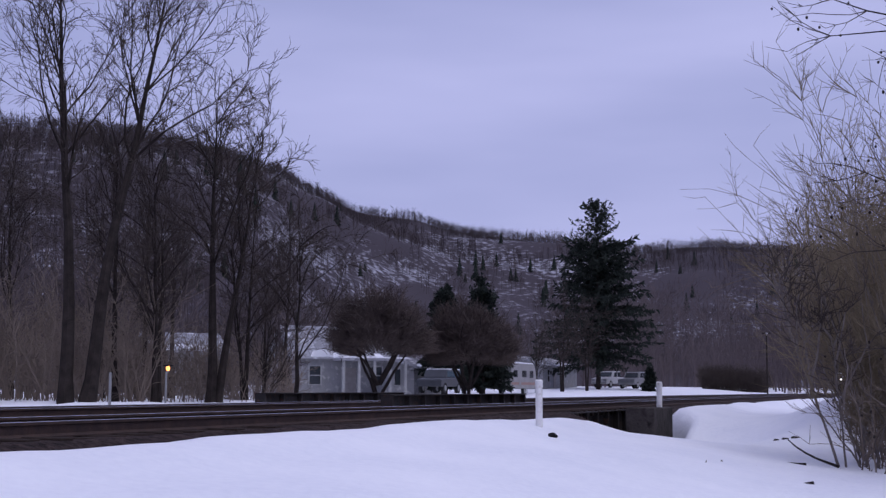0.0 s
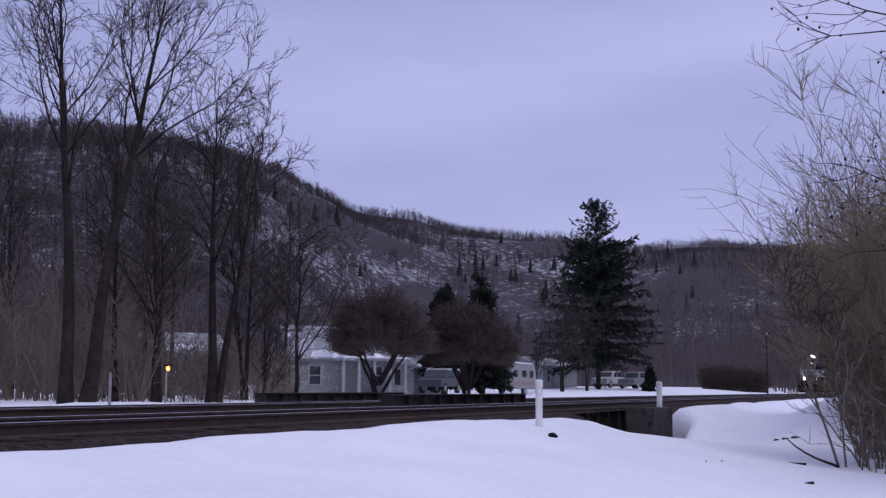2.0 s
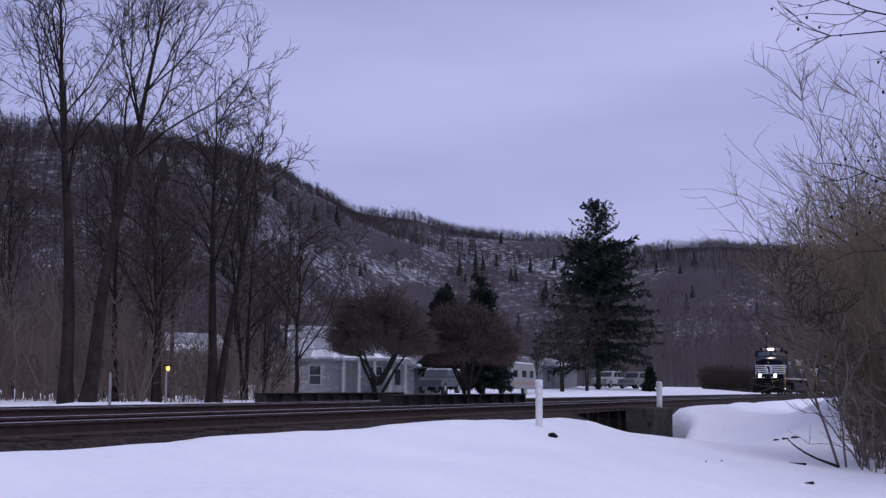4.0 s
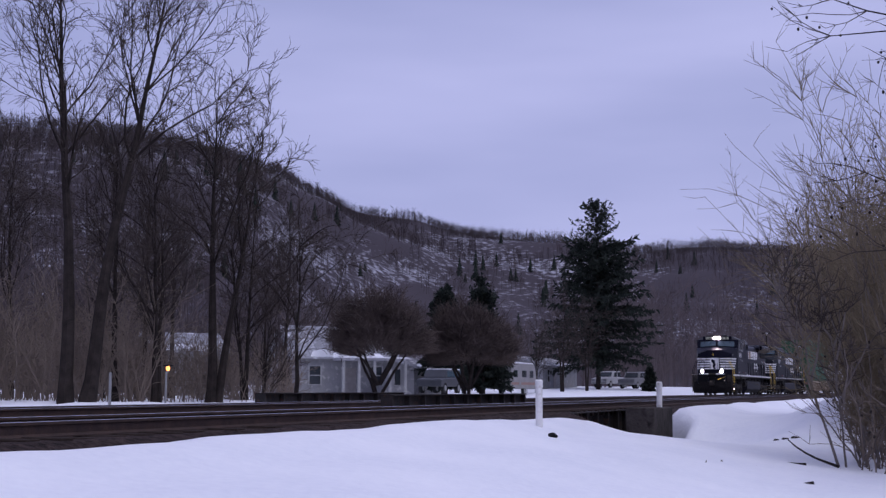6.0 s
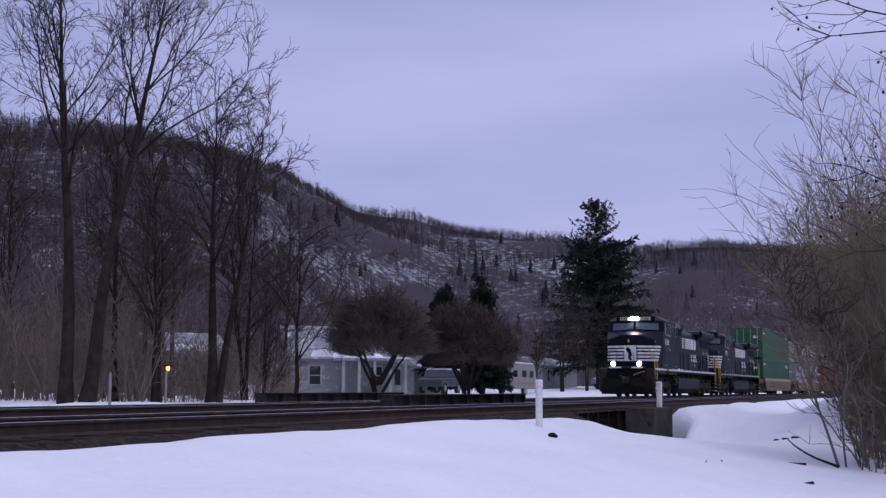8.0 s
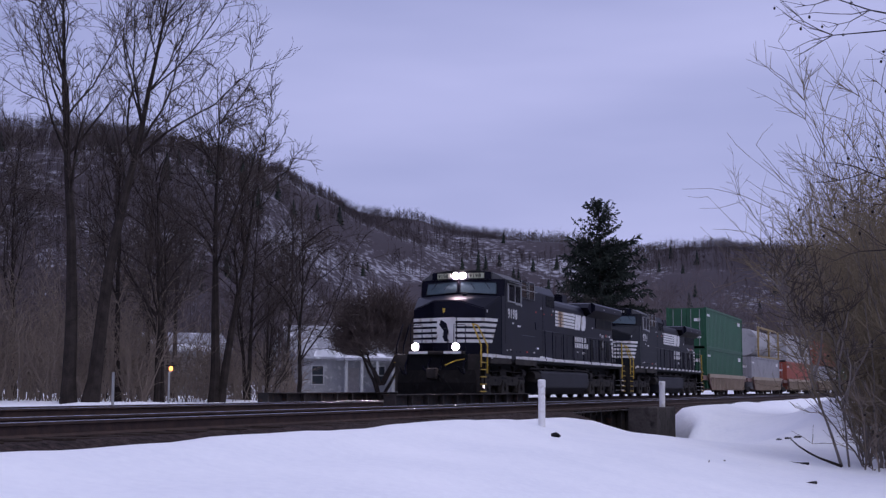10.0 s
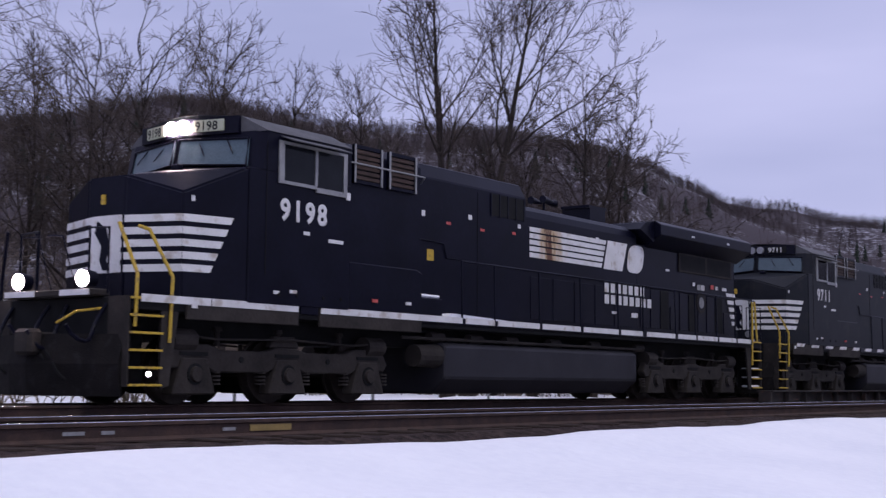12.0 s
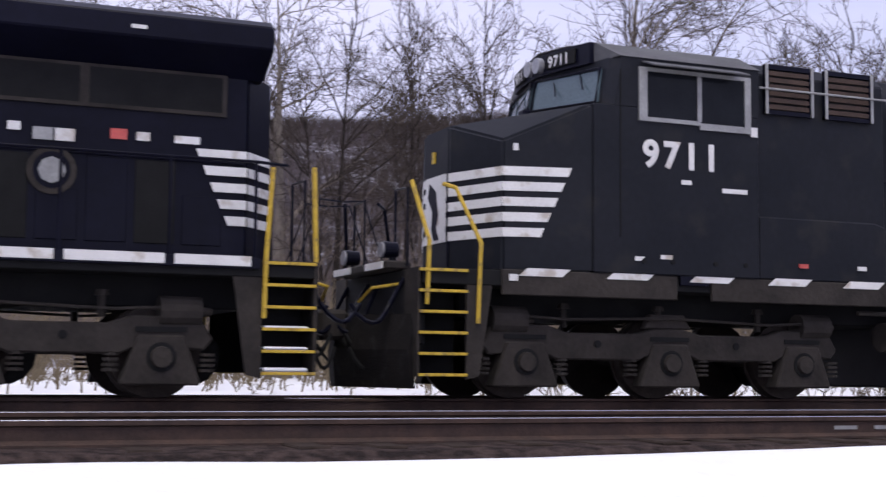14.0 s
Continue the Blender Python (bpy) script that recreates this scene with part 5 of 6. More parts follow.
tree_d = plant(bare_tree("bare_tree", 41, 12.5, 0.15, "slender bare tree with an upright narrow crown", ROW,
                         stems=((0, 0, 0.02, 0.0, 1.0),), first=0.4, spread=0.6, limbs=16, lift=0.06), 50.2, 50.0)
tree_e = plant(bare_tree("bare_tree", 53, 9.5, 0.13, "smaller bare tree with a wide bending crown", ROW,
                         stems=((0, 0, 0.06, 0.0, 1.0), (0.2, 0.1, -0.15, 0.05, 0.8)), first=0.3, spread=0.9, limbs=15, lift=0.02), 43.6, 43.0, 40)
tree_f = plant(bare_tree("sycamore", 67, 13.5, 0.30, "broad pale-barked bare tree with long spreading limbs", ROW,
                         stems=((0, 0, 0.03, 0.0, 1.0),), first=0.40, spread=1.15, limbs=16, lift=-0.01, bark=BARK_GREY, droop=0.03, fine=1.1), 30.0, 38.0)
copies(tree_d, [(47.6, 47, 80, 0.95), (52.2, 60, 200, 0.9), (36.6, 44, 30, 0.95), (24.0, 42, 120, 1.0), (57.4, 52, 290, 0.8), (56.3, 45, 130, 0.82), (20.6, 47, 75, 1.1), (12.0, 45, 15, 1.0), (33.0, 58, 220, 1.0), (63.2, 62, 10, 0.75), (44.9, 41, 150, 0.95)])
copies(tree_e, [(38.8, 42, 200, 1.05), (45.4, 56, 20, 1.15), (34.6, 47, 110, 1.1), (26.5, 44, 300, 1.15), (17.6, 40, 60, 1.2), (55.8, 52, 150, 0.8), (57.9, 44, 250, 0.92), (61.6, 47.5, 20, 0.8), (62.4, 52, 95, 0.75), (8.0, 43, 250, 1.2), (49.3, 62, 10, 1.0), (41.3, 42, 300, 1.22), (39.2, 41, 120, 1.18)])
copies(tree_f, [(15.6, 43, 140, 1.05), (5.5, 44, 40, 1.0)])
copies(tree_b, [(41.6, 62, 70, 0.95), (22.2, 60, 190, 1.1), (28.0, 64, 20, 1.1), (58.6, 66, 200, 0.85)])


def brush(name, seed, spots, label, mat, kind_label="brush"):
    """A thicket of thin stems with side shoots; spots are (x, y, ground z, height)."""
    rng = random.Random(seed)
    lines = []
    for x, y, z, h in spots:
        d = Vector((rng.gauss(0, 0.22), rng.gauss(0, 0.22), 1))
        stem = branch(rng, Vector((x, y, z - 0.1)), d, h, 0.014 + 0.004 * h, 0.006, 5, 0.12, -0.01)
        lines.append((stem, 3))
        for _ in range(9):
            k = rng.randint(1, 5)
            w = side_way(rng, (stem[k][0] - stem[k - 1][0]).normalized(), rng.uniform(0.35, 1.0))
            sh = branch(rng, stem[k][0], w, h * rng.uniform(0.18, 0.42), 0.010, 0.005, 3, 0.2, 0.0)
            lines.append((sh, 3))
            for _ in range(2):
                w2 = side_way(rng, w, rng.uniform(0.4, 1.0))
                lines.append((branch(rng, sh[rng.randint(1, 3)][0], w2, h * rng.uniform(0.08, 0.2), 0.008, 0.004, 2, 0.2, 0.0), 3))
    ob = tubes(name, lines, mat, None)
    return tagged(ob, label, kind_label, kind="stuff")


def spots(seed, n, az0, az1, d0, d1, h0, h1):
    rng = random.Random(seed)
    out = []
    for _ in range(n):
        x, y, z = at(rng.uniform(az0, az1), rng.uniform(d0, d1))
        out.append((x, y, z, rng.uniform(h0, h1) * rng.uniform(0.7, 1.0)))
    return out


brush("brush_thicket", 1, spots(1, 1100, 36, 57.5, 43, 62, 2.0, 4.8), "dense leafless brown brush behind the track", BRUSH)
brush("brush_thicket", 2, spots(2, 330, 57, 63.6, 46, 62, 1.0, 3.0), "thin leafless brush in front of the houses", BRUSH)
brush("brush_thicket", 4, spots(4, 760, -6, 42, 21.0, 36, 0.4, 2.2), "low tan brush growing close behind the track", BANKBRUSH)
brush("brush_thicket", 3, spots(3, 700, -2, 36, 38, 56, 2.5, 6.0), "tall leafless brush along the line", BRUSH)


def right_thicket():
    """The many-stemmed bushes on the bank beside the camera."""
    rng = random.Random(5)
    group = "bushes on the snowy bank"
    for i, (az, dist, h, n) in enumerate(((87.9, 25.0, 4.6, 22), (88.8, 27.0, 6.4, 34), (90.4, 25.0, 7.0, 34), (92.6, 28.0, 8.0, 30), (88.2, 34.0, 5.2, 24), (88.8, 38.0, 7.0, 34))):
        top = empty("bush", pose(*at(az, dist)), "many-stemmed leafless bush on the snowy bank", "bush", group)
        stems, shoots = [], []
        for k in range(n):
            a = rng.uniform(0, 6.28)
            lean = abs(rng.gauss(0, 0.30))
            st = branch(rng, Vector((0.5 * math.cos(a) * rng.random(), 0.5 * math.sin(a) * rng.random(), -0.2)), Vector((lean * math.cos(a), lean * math.sin(a), 1)), h * rng.uniform(0.45, 1.05), rng.uniform(0.010, 0.028), 0.004, 9, 0.09, 0.008)
            stems.append((st, 5))
            for _ in range(15):
                j = rng.randint(2, 9)
                w = side_way(rng, (st[j][0] - st[j - 1][0]).normalized(), rng.uniform(0.3, 0.8))
                sh = branch(rng, st[j][0], w, rng.uniform(0.5, 1.3), 0.009, 0.004, 4, 0.12, 0.02)
                shoots.append((sh, 3))
                for _ in range(5):
                    w2 = side_way(rng, w, rng.uniform(0.3, 0.9))
                    shoots.append((branch(rng, sh[rng.randint(1, 4)][0], w2, rng.uniform(0.2, 0.5), 0.005, 0.003, 2, 0.12, 0.02), 3))
        tubes("stemwork", stems, BARK_GREY, top, "", "stuff")
        tubes("twigwork", shoots, BANKBRUSH, top, "", "stuff")


right_thicket()
brush("bank_thicket", 22, spots(22, 480, 86.7, 92, 31, 46, 3.4, 7.4), "dense tall leafless brush behind the bank", BANKBRUSH)
brush("bank_brush", 21, spots(21, 190, 86.9, 92, 23, 34, 0.4, 2.0), "low tangled brush and dead stalks on the snowy bank", BRUSH)
# the old leaning sapling, and the tree whose hanging seed balls reach in above the bank
sapling = plant(bare_tree("sapling", 71, 4.2, 0.032, "pale forked sapling leaning from the snowy bank", "saplings", stems=((0, 0, -0.05, 0.20, 1.0), (0.1, -0.05, 0.0, 0.06, 0.8)), first=0.4, spread=0.8, limbs=8, bark=BARK_GREY), 86.4, 24.3)


def seed_tree():
    rng = random.Random(9)
    top = empty("seed_ball_tree", pose(*at(98.4, 21.0)), "bare tree with small hanging seed balls", "tree")
    wood, tw, balls = [], [], []
    trunk = branch(rng, Vector((0, 0, -0.3)), Vector((0, 0.03, 1)), 11.0, 0.17, 0.03, 12, 0.04, 0.02)
    wood.append((trunk, 8))
    for i in range(38):
        k = rng.randint(2, 12)
        a = rng.uniform(1.0, 2.2) if i % 4 else rng.uniform(0, 6.28)
        w = Vector((math.cos(a) * 0.9, math.sin(a), rng.uniform(-0.05, 0.45)))
        limb = branch(rng, trunk[k][0], w, rng.uniform(2.2, 4.2), 0.035, 0.008, 8, 0.09, 0.015)
        wood.append((limb, 5))
        for _ in range(14):
            j = rng.randint(2, 8)
            sub = branch(rng, limb[j][0], side_way(rng, (limb[j][0] - limb[j - 1][0]).normalized(), rng.uniform(0.4, 0.9)), rng.uniform(0.4, 1.1), 0.010, 0.004, 4, 0.13, 0.02)
            tw.append((sub, 3))
            for _ in range(4):
                t2 = branch(rng, sub[rng.randint(1, 4)][0], side_way(rng, (sub[2][0] - sub[1][0]).normalized(), 0.7), rng.uniform(0.15, 0.4), 0.005, 0.003, 2, 0.1, 0.03)
                tw.append((t2, 3))
                if rng.random() < 0.22:
                    balls.append(t2[-1][0] - Vector((0, 0, 0.05)))
    tubes("trunk", wood, BARK, top)
    tubes("crown", tw, TWIG, top, "fine bare twigs", "stuff")
    bm = bmesh.new()
    for c in balls:
        bmesh.ops.create_icosphere(bm, subdivisions=1, radius=0.022, matrix=Matrix.Translation(c) @ Matrix.Diagonal((1, 1, rng.uniform(1.0, 1.5), 1)))
    part("seed_cluster", bm, BARK, top, "small dark hanging seed balls")["kind"] = "stuff"


seed_tree()


def conifer(name, seed, height, radius, label, whorls, az, dist, bare_top=0.42, base=0.10):
    """A spruce: trunk, drooping boughs with side sprays, and needle tufts along them."""
    rng = random.Random(seed)
    top = empty(name, pose(*at(az, dist)), label, "tree")
    wood = [([(Vector((0.04 * math.sin(i), 0.04 * math.cos(i * 1.7), height * i / 12 - 0.3)), 0.26 * (1 - i / 12.4)) for i in range(13)], 8)]
    nv, nf = [], []

    def tuft(p, d, ln, wd):
        u = d.cross(Vector((rng.gauss(0, 1), rng.gauss(0, 1), rng.gauss(0, 1))))
        if u.length < 1e-4:
            return
        u.normalize()
        b = len(nv)
        nv.extend([tuple(p - u * wd * 0.4), tuple(p + u * wd * 0.4), tuple(p + d * ln * 0.6 + u * wd * 0.5), tuple(p + d * ln), tuple(p + d * ln * 0.6 - u * wd * 0.5)])
        nf.append((b, b + 1, b + 2, b + 3, b + 4))

    for i in range(whorls):
        u = i / whorls
        z = height * (base + (0.98 - base) * u)
        ln = radius * (1 - u) ** 0.62 * (0.7 + 0.3 * min(1, (u + 0.02) / 0.12)) + 0.03 * height
        for k in range(7):
            a = rng.uniform(0, 6.28)
            l2 = ln * rng.uniform(0.6, 1.2)
            w = Vector((math.cos(a), math.sin(a), 0.75 * u * u + 0.02))
            bough = branch(rng, Vector((0, 0, z + rng.uniform(-0.3, 0.3))), w, l2, 0.045 * (1.1 - u), 0.008, 6, 0.05, -0.035 + 0.10 * u)
            wood.append((bough, 4))
            dens = 1.0 if u < 1 - bare_top else 0.3
            for j in range(1, 7):
                d = (bough[j][0] - bough[j - 1][0]).normalized()
                for _ in range(max(2, int(11 * dens))):
                    p = bough[j - 1][0].lerp(bough[j][0], rng.random())
                    s = side_way(rng, d, rng.uniform(0.4, 1.2))
                    s.z -= 0.35
                    s.normalize()
                    tuft(p, s, rng.uniform(0.3, 0.8) * (0.5 + 0.5 * dens) * (0.45 + height / 36), rng.uniform(0.10, 0.2))
    tubes("trunk", wood, BARK, top)
    me = bpy.data.meshes.new("needles")
    me.from_pydata(nv, [], nf)
    me.materials.append(NEEDLE)
    ob = new("needles", me)
    ob.parent = top
    tagged(ob, "dark green needle sprays", kind="stuff")
    return top


conifer("spruce", 3, 19.6, 6.3, "tall dark green spruce with a sparse pointed top", 42, 76.5, 140.0, 0.30, 0.145)
conifer("cedar", 4, 8.2, 2.0, "dark evergreen with a rounded top among the houses", 26, 70.0, 104.0, 0.0)
conifer("cedar", 6, 8.2, 2.4, "broad dark evergreen behind the round bare tree", 26, 71.6, 106.0, 0.0)
conifer("cedar", 8, 2.2, 0.7, "small cone-shaped evergreen shrub by the parked trucks", 12, 78.65, 140.0, 0.0)
conifer("pine", 9, 10.5, 2.6, "thin-crowned pine above the garden trees", 18, 71.5, 118.0, 0.6)


def garden_tree(seed, az, dist, h, wd, label, n, trunk_share):
    """A low dense tree: short trunk, many ascending limbs and a cloud of fine twigs."""
    rng = random.Random(seed)
    top = empty("garden_tree", pose(*at(az, dist)), label, "tree", "bare garden trees")
    wood, tw = [], []
    for k in range(6):
        a = k * 1.05 + rng.uniform(-0.2, 0.2)
        w = Vector((math.cos(a) * 0.75, math.sin(a) * 0.75, 1))
        st = branch(rng, Vector((0.1 * math.cos(a), 0.1 * math.sin(a), -0.2 if k < 3 else h * trunk_share * 0.5)), w * (0.35 if k < 3 else 1) + Vector((0, 0, 0.4)), h * 0.75, 0.12, 0.02, 8, 0.12, 0.0)
        wood.append((st, 6))
    for i in range(n):
        a, e = rng.uniform(0, 6.28), math.asin(rng.uniform(-0.25, 1.0))
        rr = rng.uniform(0.35, 1.0) ** 0.5 * (1 + 0.55 * noise.noise(Vector((math.cos(a) * 1.6 + seed * 5, math.sin(a) * 1.6, e * 1.9))))
        c = Vector((math.cos(a) * math.cos(e) * wd, math.sin(a) * math.cos(e) * wd, h * trunk_share + 0.28 * h + math.sin(e) * h * (1 - trunk_share) * 0.62)) * 1.0
        p = Vector((0, 0, h * (trunk_share + 0.12)))
        p = p.lerp(c, rr * 0.75)
        d = (c - Vector((0, 0, h * trunk_share))).normalized()
        ln = rng.uniform(0.5, 1.1) * h * 0.12
        sh = branch(rng, p, d, ln, 0.02, 0.010, 3, 0.2, 0.03)
        tw.append((sh, 3))
        for _ in range(4):
            tw.append((branch(rng, sh[rng.randint(1, 3)][0], side_way(rng, d, rng.uniform(0.4, 1.0)), ln * 0.6, 0.012, 0.007, 2, 0.2, 0.03), 3))
    tubes("trunk", wood, BARK, top)
    tubes("crown", tw, GARDENTWIG, top, "dense bare twigs", "stuff")


garden_tree(1, 67.2, 80.0, 6.8, 3.4, "low spreading bare garden tree beside the white house", 3600, 0.22)
garden_tree(2, 71.0, 84.0, 6.2, 3.1, "dense rounded bare tree in front of the evergreens", 5200, 0.18)
copies(tree_e, [(75.0, 126.0, 30, 1.05), (76.0, 131.0, 200, 0.9), (73.9, 120.0, 100, 0.7)])

# ---- hills ----
RIDGE = [(-40, 10.2), (0, 10.2), (19, 10.2), (35.6, 10.2), (43, 11.4), (45, 11.5), (51, 10.5), (56, 10.4), (60.6, 9.85), (62.5, 9.25), (64.5, 8.4), (66.5, 7.5), (68, 7.15), (71.5, 6.7), (75, 6.3), (78.2, 5.7), (80, 5.9), (81.2, 6.0), (83.2, 5.9), (90, 5.7), (110, 5.4), (150, 5.0)]


def ridge(az):
    for (a, e), (b, f) in zip(RIDGE, RIDGE[1:]):
        if a <= az <= b:
            u = (az - a) / (b - a)
            u = u * u * (3 - 2 * u)
            return e + (f - e) * u
    return 5.0


def hill_base(az):
    """Where the slope begins, nearer on the left flank."""
    return 150 + 230 * step(55, 72, az)


def hill_z(az, u):
    """Height at a share u of the way from the foot of the slope to the crest."""
    crest = hill_base(az) + 330
    d = hill_base(az) + 330 * u
    z = crest * math.tan(radians(ridge(az)))
    x, y = d * math.sin(radians(az)), d * math.cos(radians(az))
    rough = 5.0 * noise.noise(Vector((x / 60, y / 60, 1))) + 2.2 * noise.noise(Vector((x / 22, y / 22, 5))) + 1.2 * noise.noise(Vector((x / 9, y / 9, 8)))
    s = min(1.0, u)
    prof = s ** 1.15
    ledge = 5.0 * step(0.60, 0.68, u) * step(1.0, 0.8, u)
    return x, y, -0.5 + z * prof + (rough + ledge) * min(1, u * 3) * (1 if u < 1 else 0.6) - (6 if u > 1 else 0) * (u - 1)


HILLSIDE = bpy.data.materials.new("wooded_hillside")
HILLSIDE.use_nodes = True
hn, hl = HILLSIDE.node_tree.nodes, HILLSIDE.node_tree.links
h_tc, h_map = hn.new("ShaderNodeTexCoord"), hn.new("ShaderNodeMapping")
h_map.inputs["Scale"].default_value = (1.0, 1.0, 2.0)
h_a, h_b, h_mul = hn.new("ShaderNodeTexNoise"), hn.new("ShaderNodeTexNoise"), hn.new("ShaderNodeMath")
h_a.inputs["Scale"].default_value, h_a.inputs["Detail"].default_value = 0.018, 5
h_b.inputs["Scale"].default_value, h_b.inputs["Detail"].default_value = 0.34, 10
h_mul.operation = "MULTIPLY"
h_ramp = hn.new("ShaderNodeValToRGB")
he = h_ramp.color_ramp.elements
he[0].position, he[0].color = 0.27, (0.068, 0.058, 0.068, 1)
he[1].position, he[1].color = 0.44, (0.46, 0.46, 0.52, 1)
hl.new(h_tc.outputs["Object"], h_map.inputs[0])
hl.new(h_map.outputs[0], h_a.inputs["Vector"])
hl.new(h_map.outputs[0], h_b.inputs["Vector"])
hl.new(h_a.outputs["Fac"], h_mul.inputs[0])
hl.new(h_b.outputs["Fac"], h_mul.inputs[1])
hl.new(h_mul.outputs[0], h_ramp.inputs[0])
hl.new(h_ramp.outputs[0], hn["Principled BSDF"].inputs["Base Color"])
hn["Principled BSDF"].inputs["Roughness"].default_value = 0.95
hn["Principled BSDF"].inputs["Specular IOR Level"].default_value = 0.1

FARWOOD = material("far_wood", (0.075, 0.062, 0.066), (0.14, 0.115, 0.115), 0.05, 0.95, bump=0.0, spec=0.05)


def build_hills():
    bm = bmesh.new()
    us = [i / 34 for i in range(35)] + [1.15, 1.5, 2.2]
    azs = [-40 + 190 * i / 260 for i in range(261)]
    rows = [[bm.verts.new(hill_z(a, u)) for u in us] for a in azs]
    for r, q in zip(rows, rows[1:]):
        for i in range(len(us) - 1):
            bm.faces.new((r[i], q[i], q[i + 1], r[i + 1]))
    bmesh.ops.recalc_face_normals(bm, faces=bm.faces[:])
    tagged(part("hillside", bm, HILLSIDE, None, smooth=True), "steep wooded hillside streaked with snow", "hill", kind="structure")
    rng = random.Random(77)
    v, f, cv, cf = [], [], [], []
    for i in range(30000):
        az = rng.uniform(-6, 92)
        if i % 5 == 0:
            u = rng.uniform(0.94, 1.03)
        elif i % 5 == 1:
            u = rng.uniform(0.7, 1.0)
        else:
            u = rng.uniform(0.0, 1.0)
        if noise.noise(Vector((az * 0.5, u * 7, 2))) < -0.18 and 0.15 < u < 0.85 and az > 60:
            continue
        x, y, z = hill_z(az, u)
        h = rng.uniform(5.0, 8.5) * (1.0 if u > 0.3 else 1.25) * (0.8 if u > 0.93 else 1)
        side = Vector((math.cos(radians(az)), -math.sin(radians(az)), 0))
        p = Vector((x, y, z - 0.5))

        def blade(a, b, w):
            k = len(v)
            t = side * w
            v.extend([tuple(a - t), tuple(a + t), tuple(b)])
            f.append((k, k + 1, k + 2))
            fwd = Vector((side.y, -side.x, 0)) * w
            v.extend([tuple(a - fwd), tuple(a + fwd), tuple(b)])
            f.append((k + 3, k + 4, k + 5))

        blade(p, p + Vector((rng.gauss(0, 0.4), rng.gauss(0, 0.4), h)), 0.07)
        for _ in range(11):
            u0 = rng.uniform(0.25, 0.72)
            q = p + Vector((0, 0, h * u0))
            blade(q, q + side * rng.gauss(0, 1.5) + Vector((rng.gauss(0, 0.7), rng.gauss(0, 0.7), h * rng.uniform(0.06, 0.28))), 0.06)
    me = bpy.data.meshes.new("far_woods")
    me.from_pydata(v, [], f)
    me.materials.append(FARWOOD)
    tagged(new("far_woods", me), "leafless woods covering the far hillside", "woods", kind="stuff")
    for i in range(110):
        az = rng.uniform(60, 90) if i % 3 else rng.uniform(34, 60)
        u = rng.gauss(0.66, 0.05) if i % 2 else rng.uniform(0.2, 0.9)
        x, y, z = hill_z(az, u)
        h = rng.uniform(4, 8)
        for k in range(5):
            z0, z1, r = z - 0.5 + h * (0.05 + 0.19 * k), z - 0.5 + h * (0.05 + 0.19 * k + 0.32), h * 0.27 * (1 - k * 0.18)
            b = len(cv)
            ring = [(x + r * rng.uniform(0.6, 1.2) * math.cos(6.28 * j / 7), y + r * rng.uniform(0.6, 1.2) * math.sin(6.28 * j / 7), z0 + rng.uniform(-0.2, 0.2)) for j in range(7)]
            cv.extend(ring + [(x, y, z1)])
            cf.extend([(b + j, b + (j + 1) % 7, b + 7) for j in range(7)])
    me = bpy.data.meshes.new("far_evergreens")
    me.from_pydata(cv, [], cf)
    me.materials.append(NEEDLE)
    tagged(new("far_evergreens", me), "small dark evergreens dotted over the far hillside", "woods", kind="stuff")


build_hills()


def far_grove(seed, n, az0, az1, d0, d1, h0, h1, label):
    """Leafless trees on the flat, too far to tell apart."""
    rng = random.Random(seed)
    lines = []
    for _ in range(n):
        x, y, z = at(rng.uniform(az0, az1), rng.uniform(d0, d1))
        h = rng.uniform(h0, h1)
        tr = branch(rng, Vector((x, y, z - 0.3)), Vector((rng.gauss(0, 0.06), rng.gauss(0, 0.06), 1)), h, 0.14, 0.03, 5, 0.06, 0)
        lines.append((tr, 4))
        for _ in range(16):
            k = rng.randint(1, 5)
            w = side_way(rng, Vector((0, 0, 1)), rng.uniform(0.4, 1.0))
            limb = branch(rng, tr[k][0], w, h * rng.uniform(0.15, 0.35), 0.05, 0.02, 3, 0.12, 0.05)
            lines.append((limb, 3))
            for _ in range(4):
                lines.append((branch(rng, limb[rng.randint(1, 3)][0], side_way(rng, w, 0.7), h * rng.uniform(0.06, 0.14), 0.025, 0.012, 2, 0.15, 0.05), 3))
    tagged(tubes("far_grove", lines, FARWOOD, None), label, "trees", kind="stuff")


far_grove(1, 360, 77, 89, 185, 340, 9, 15, "leafless trees beyond the snowy verge")
far_grove(2, 110, 63, 78, 150, 260, 6, 11, "leafless trees behind the houses")
far_grove(3, 110, 40, 63, 70, 140, 6, 10, "leafless trees at the foot of the hill")
brush("hedge", 12, spots(12, 900, 80.8, 83.4, 172, 178, 2.2, 3.1), "dark overgrown hedge beyond the snowy verge", TWIG, "hedge")

rng_w = random.Random(31)
weeds = []
for _ in range(9):
    x, y, z = at(rng_w.uniform(79.5, 86.0), rng_w.uniform(19.5, 25.0))
    weeds.append((x, y, z, rng_w.uniform(0.05, 0.13)))
brush("dead_weeds", 32, weeds, "thin dead weeds poking out of the snow", BRUSH, "weeds")
# ---- houses, vehicles and street things beyond the tracks ----
SIDING = material("white_siding", (0.20, 0.20, 0.21), (0.29, 0.29, 0.30), 1.2, 0.75, bump=0.1, c=(0.42, 0.41, 0.40))
TINROOF = material("tin_roof", (0.20, 0.20, 0.22), (0.36, 0.36, 0.39), 0.7, 0.6, metal=0.2, bump=0.2, c=(0.7, 0.7, 0.74))
DARKWIN = glass_material("house_glass", (0.03, 0.035, 0.04))
TRIM = material("white_trim", (0.30, 0.30, 0.30), (0.40, 0.40, 0.40), 3.0, 0.6, bump=0.0)
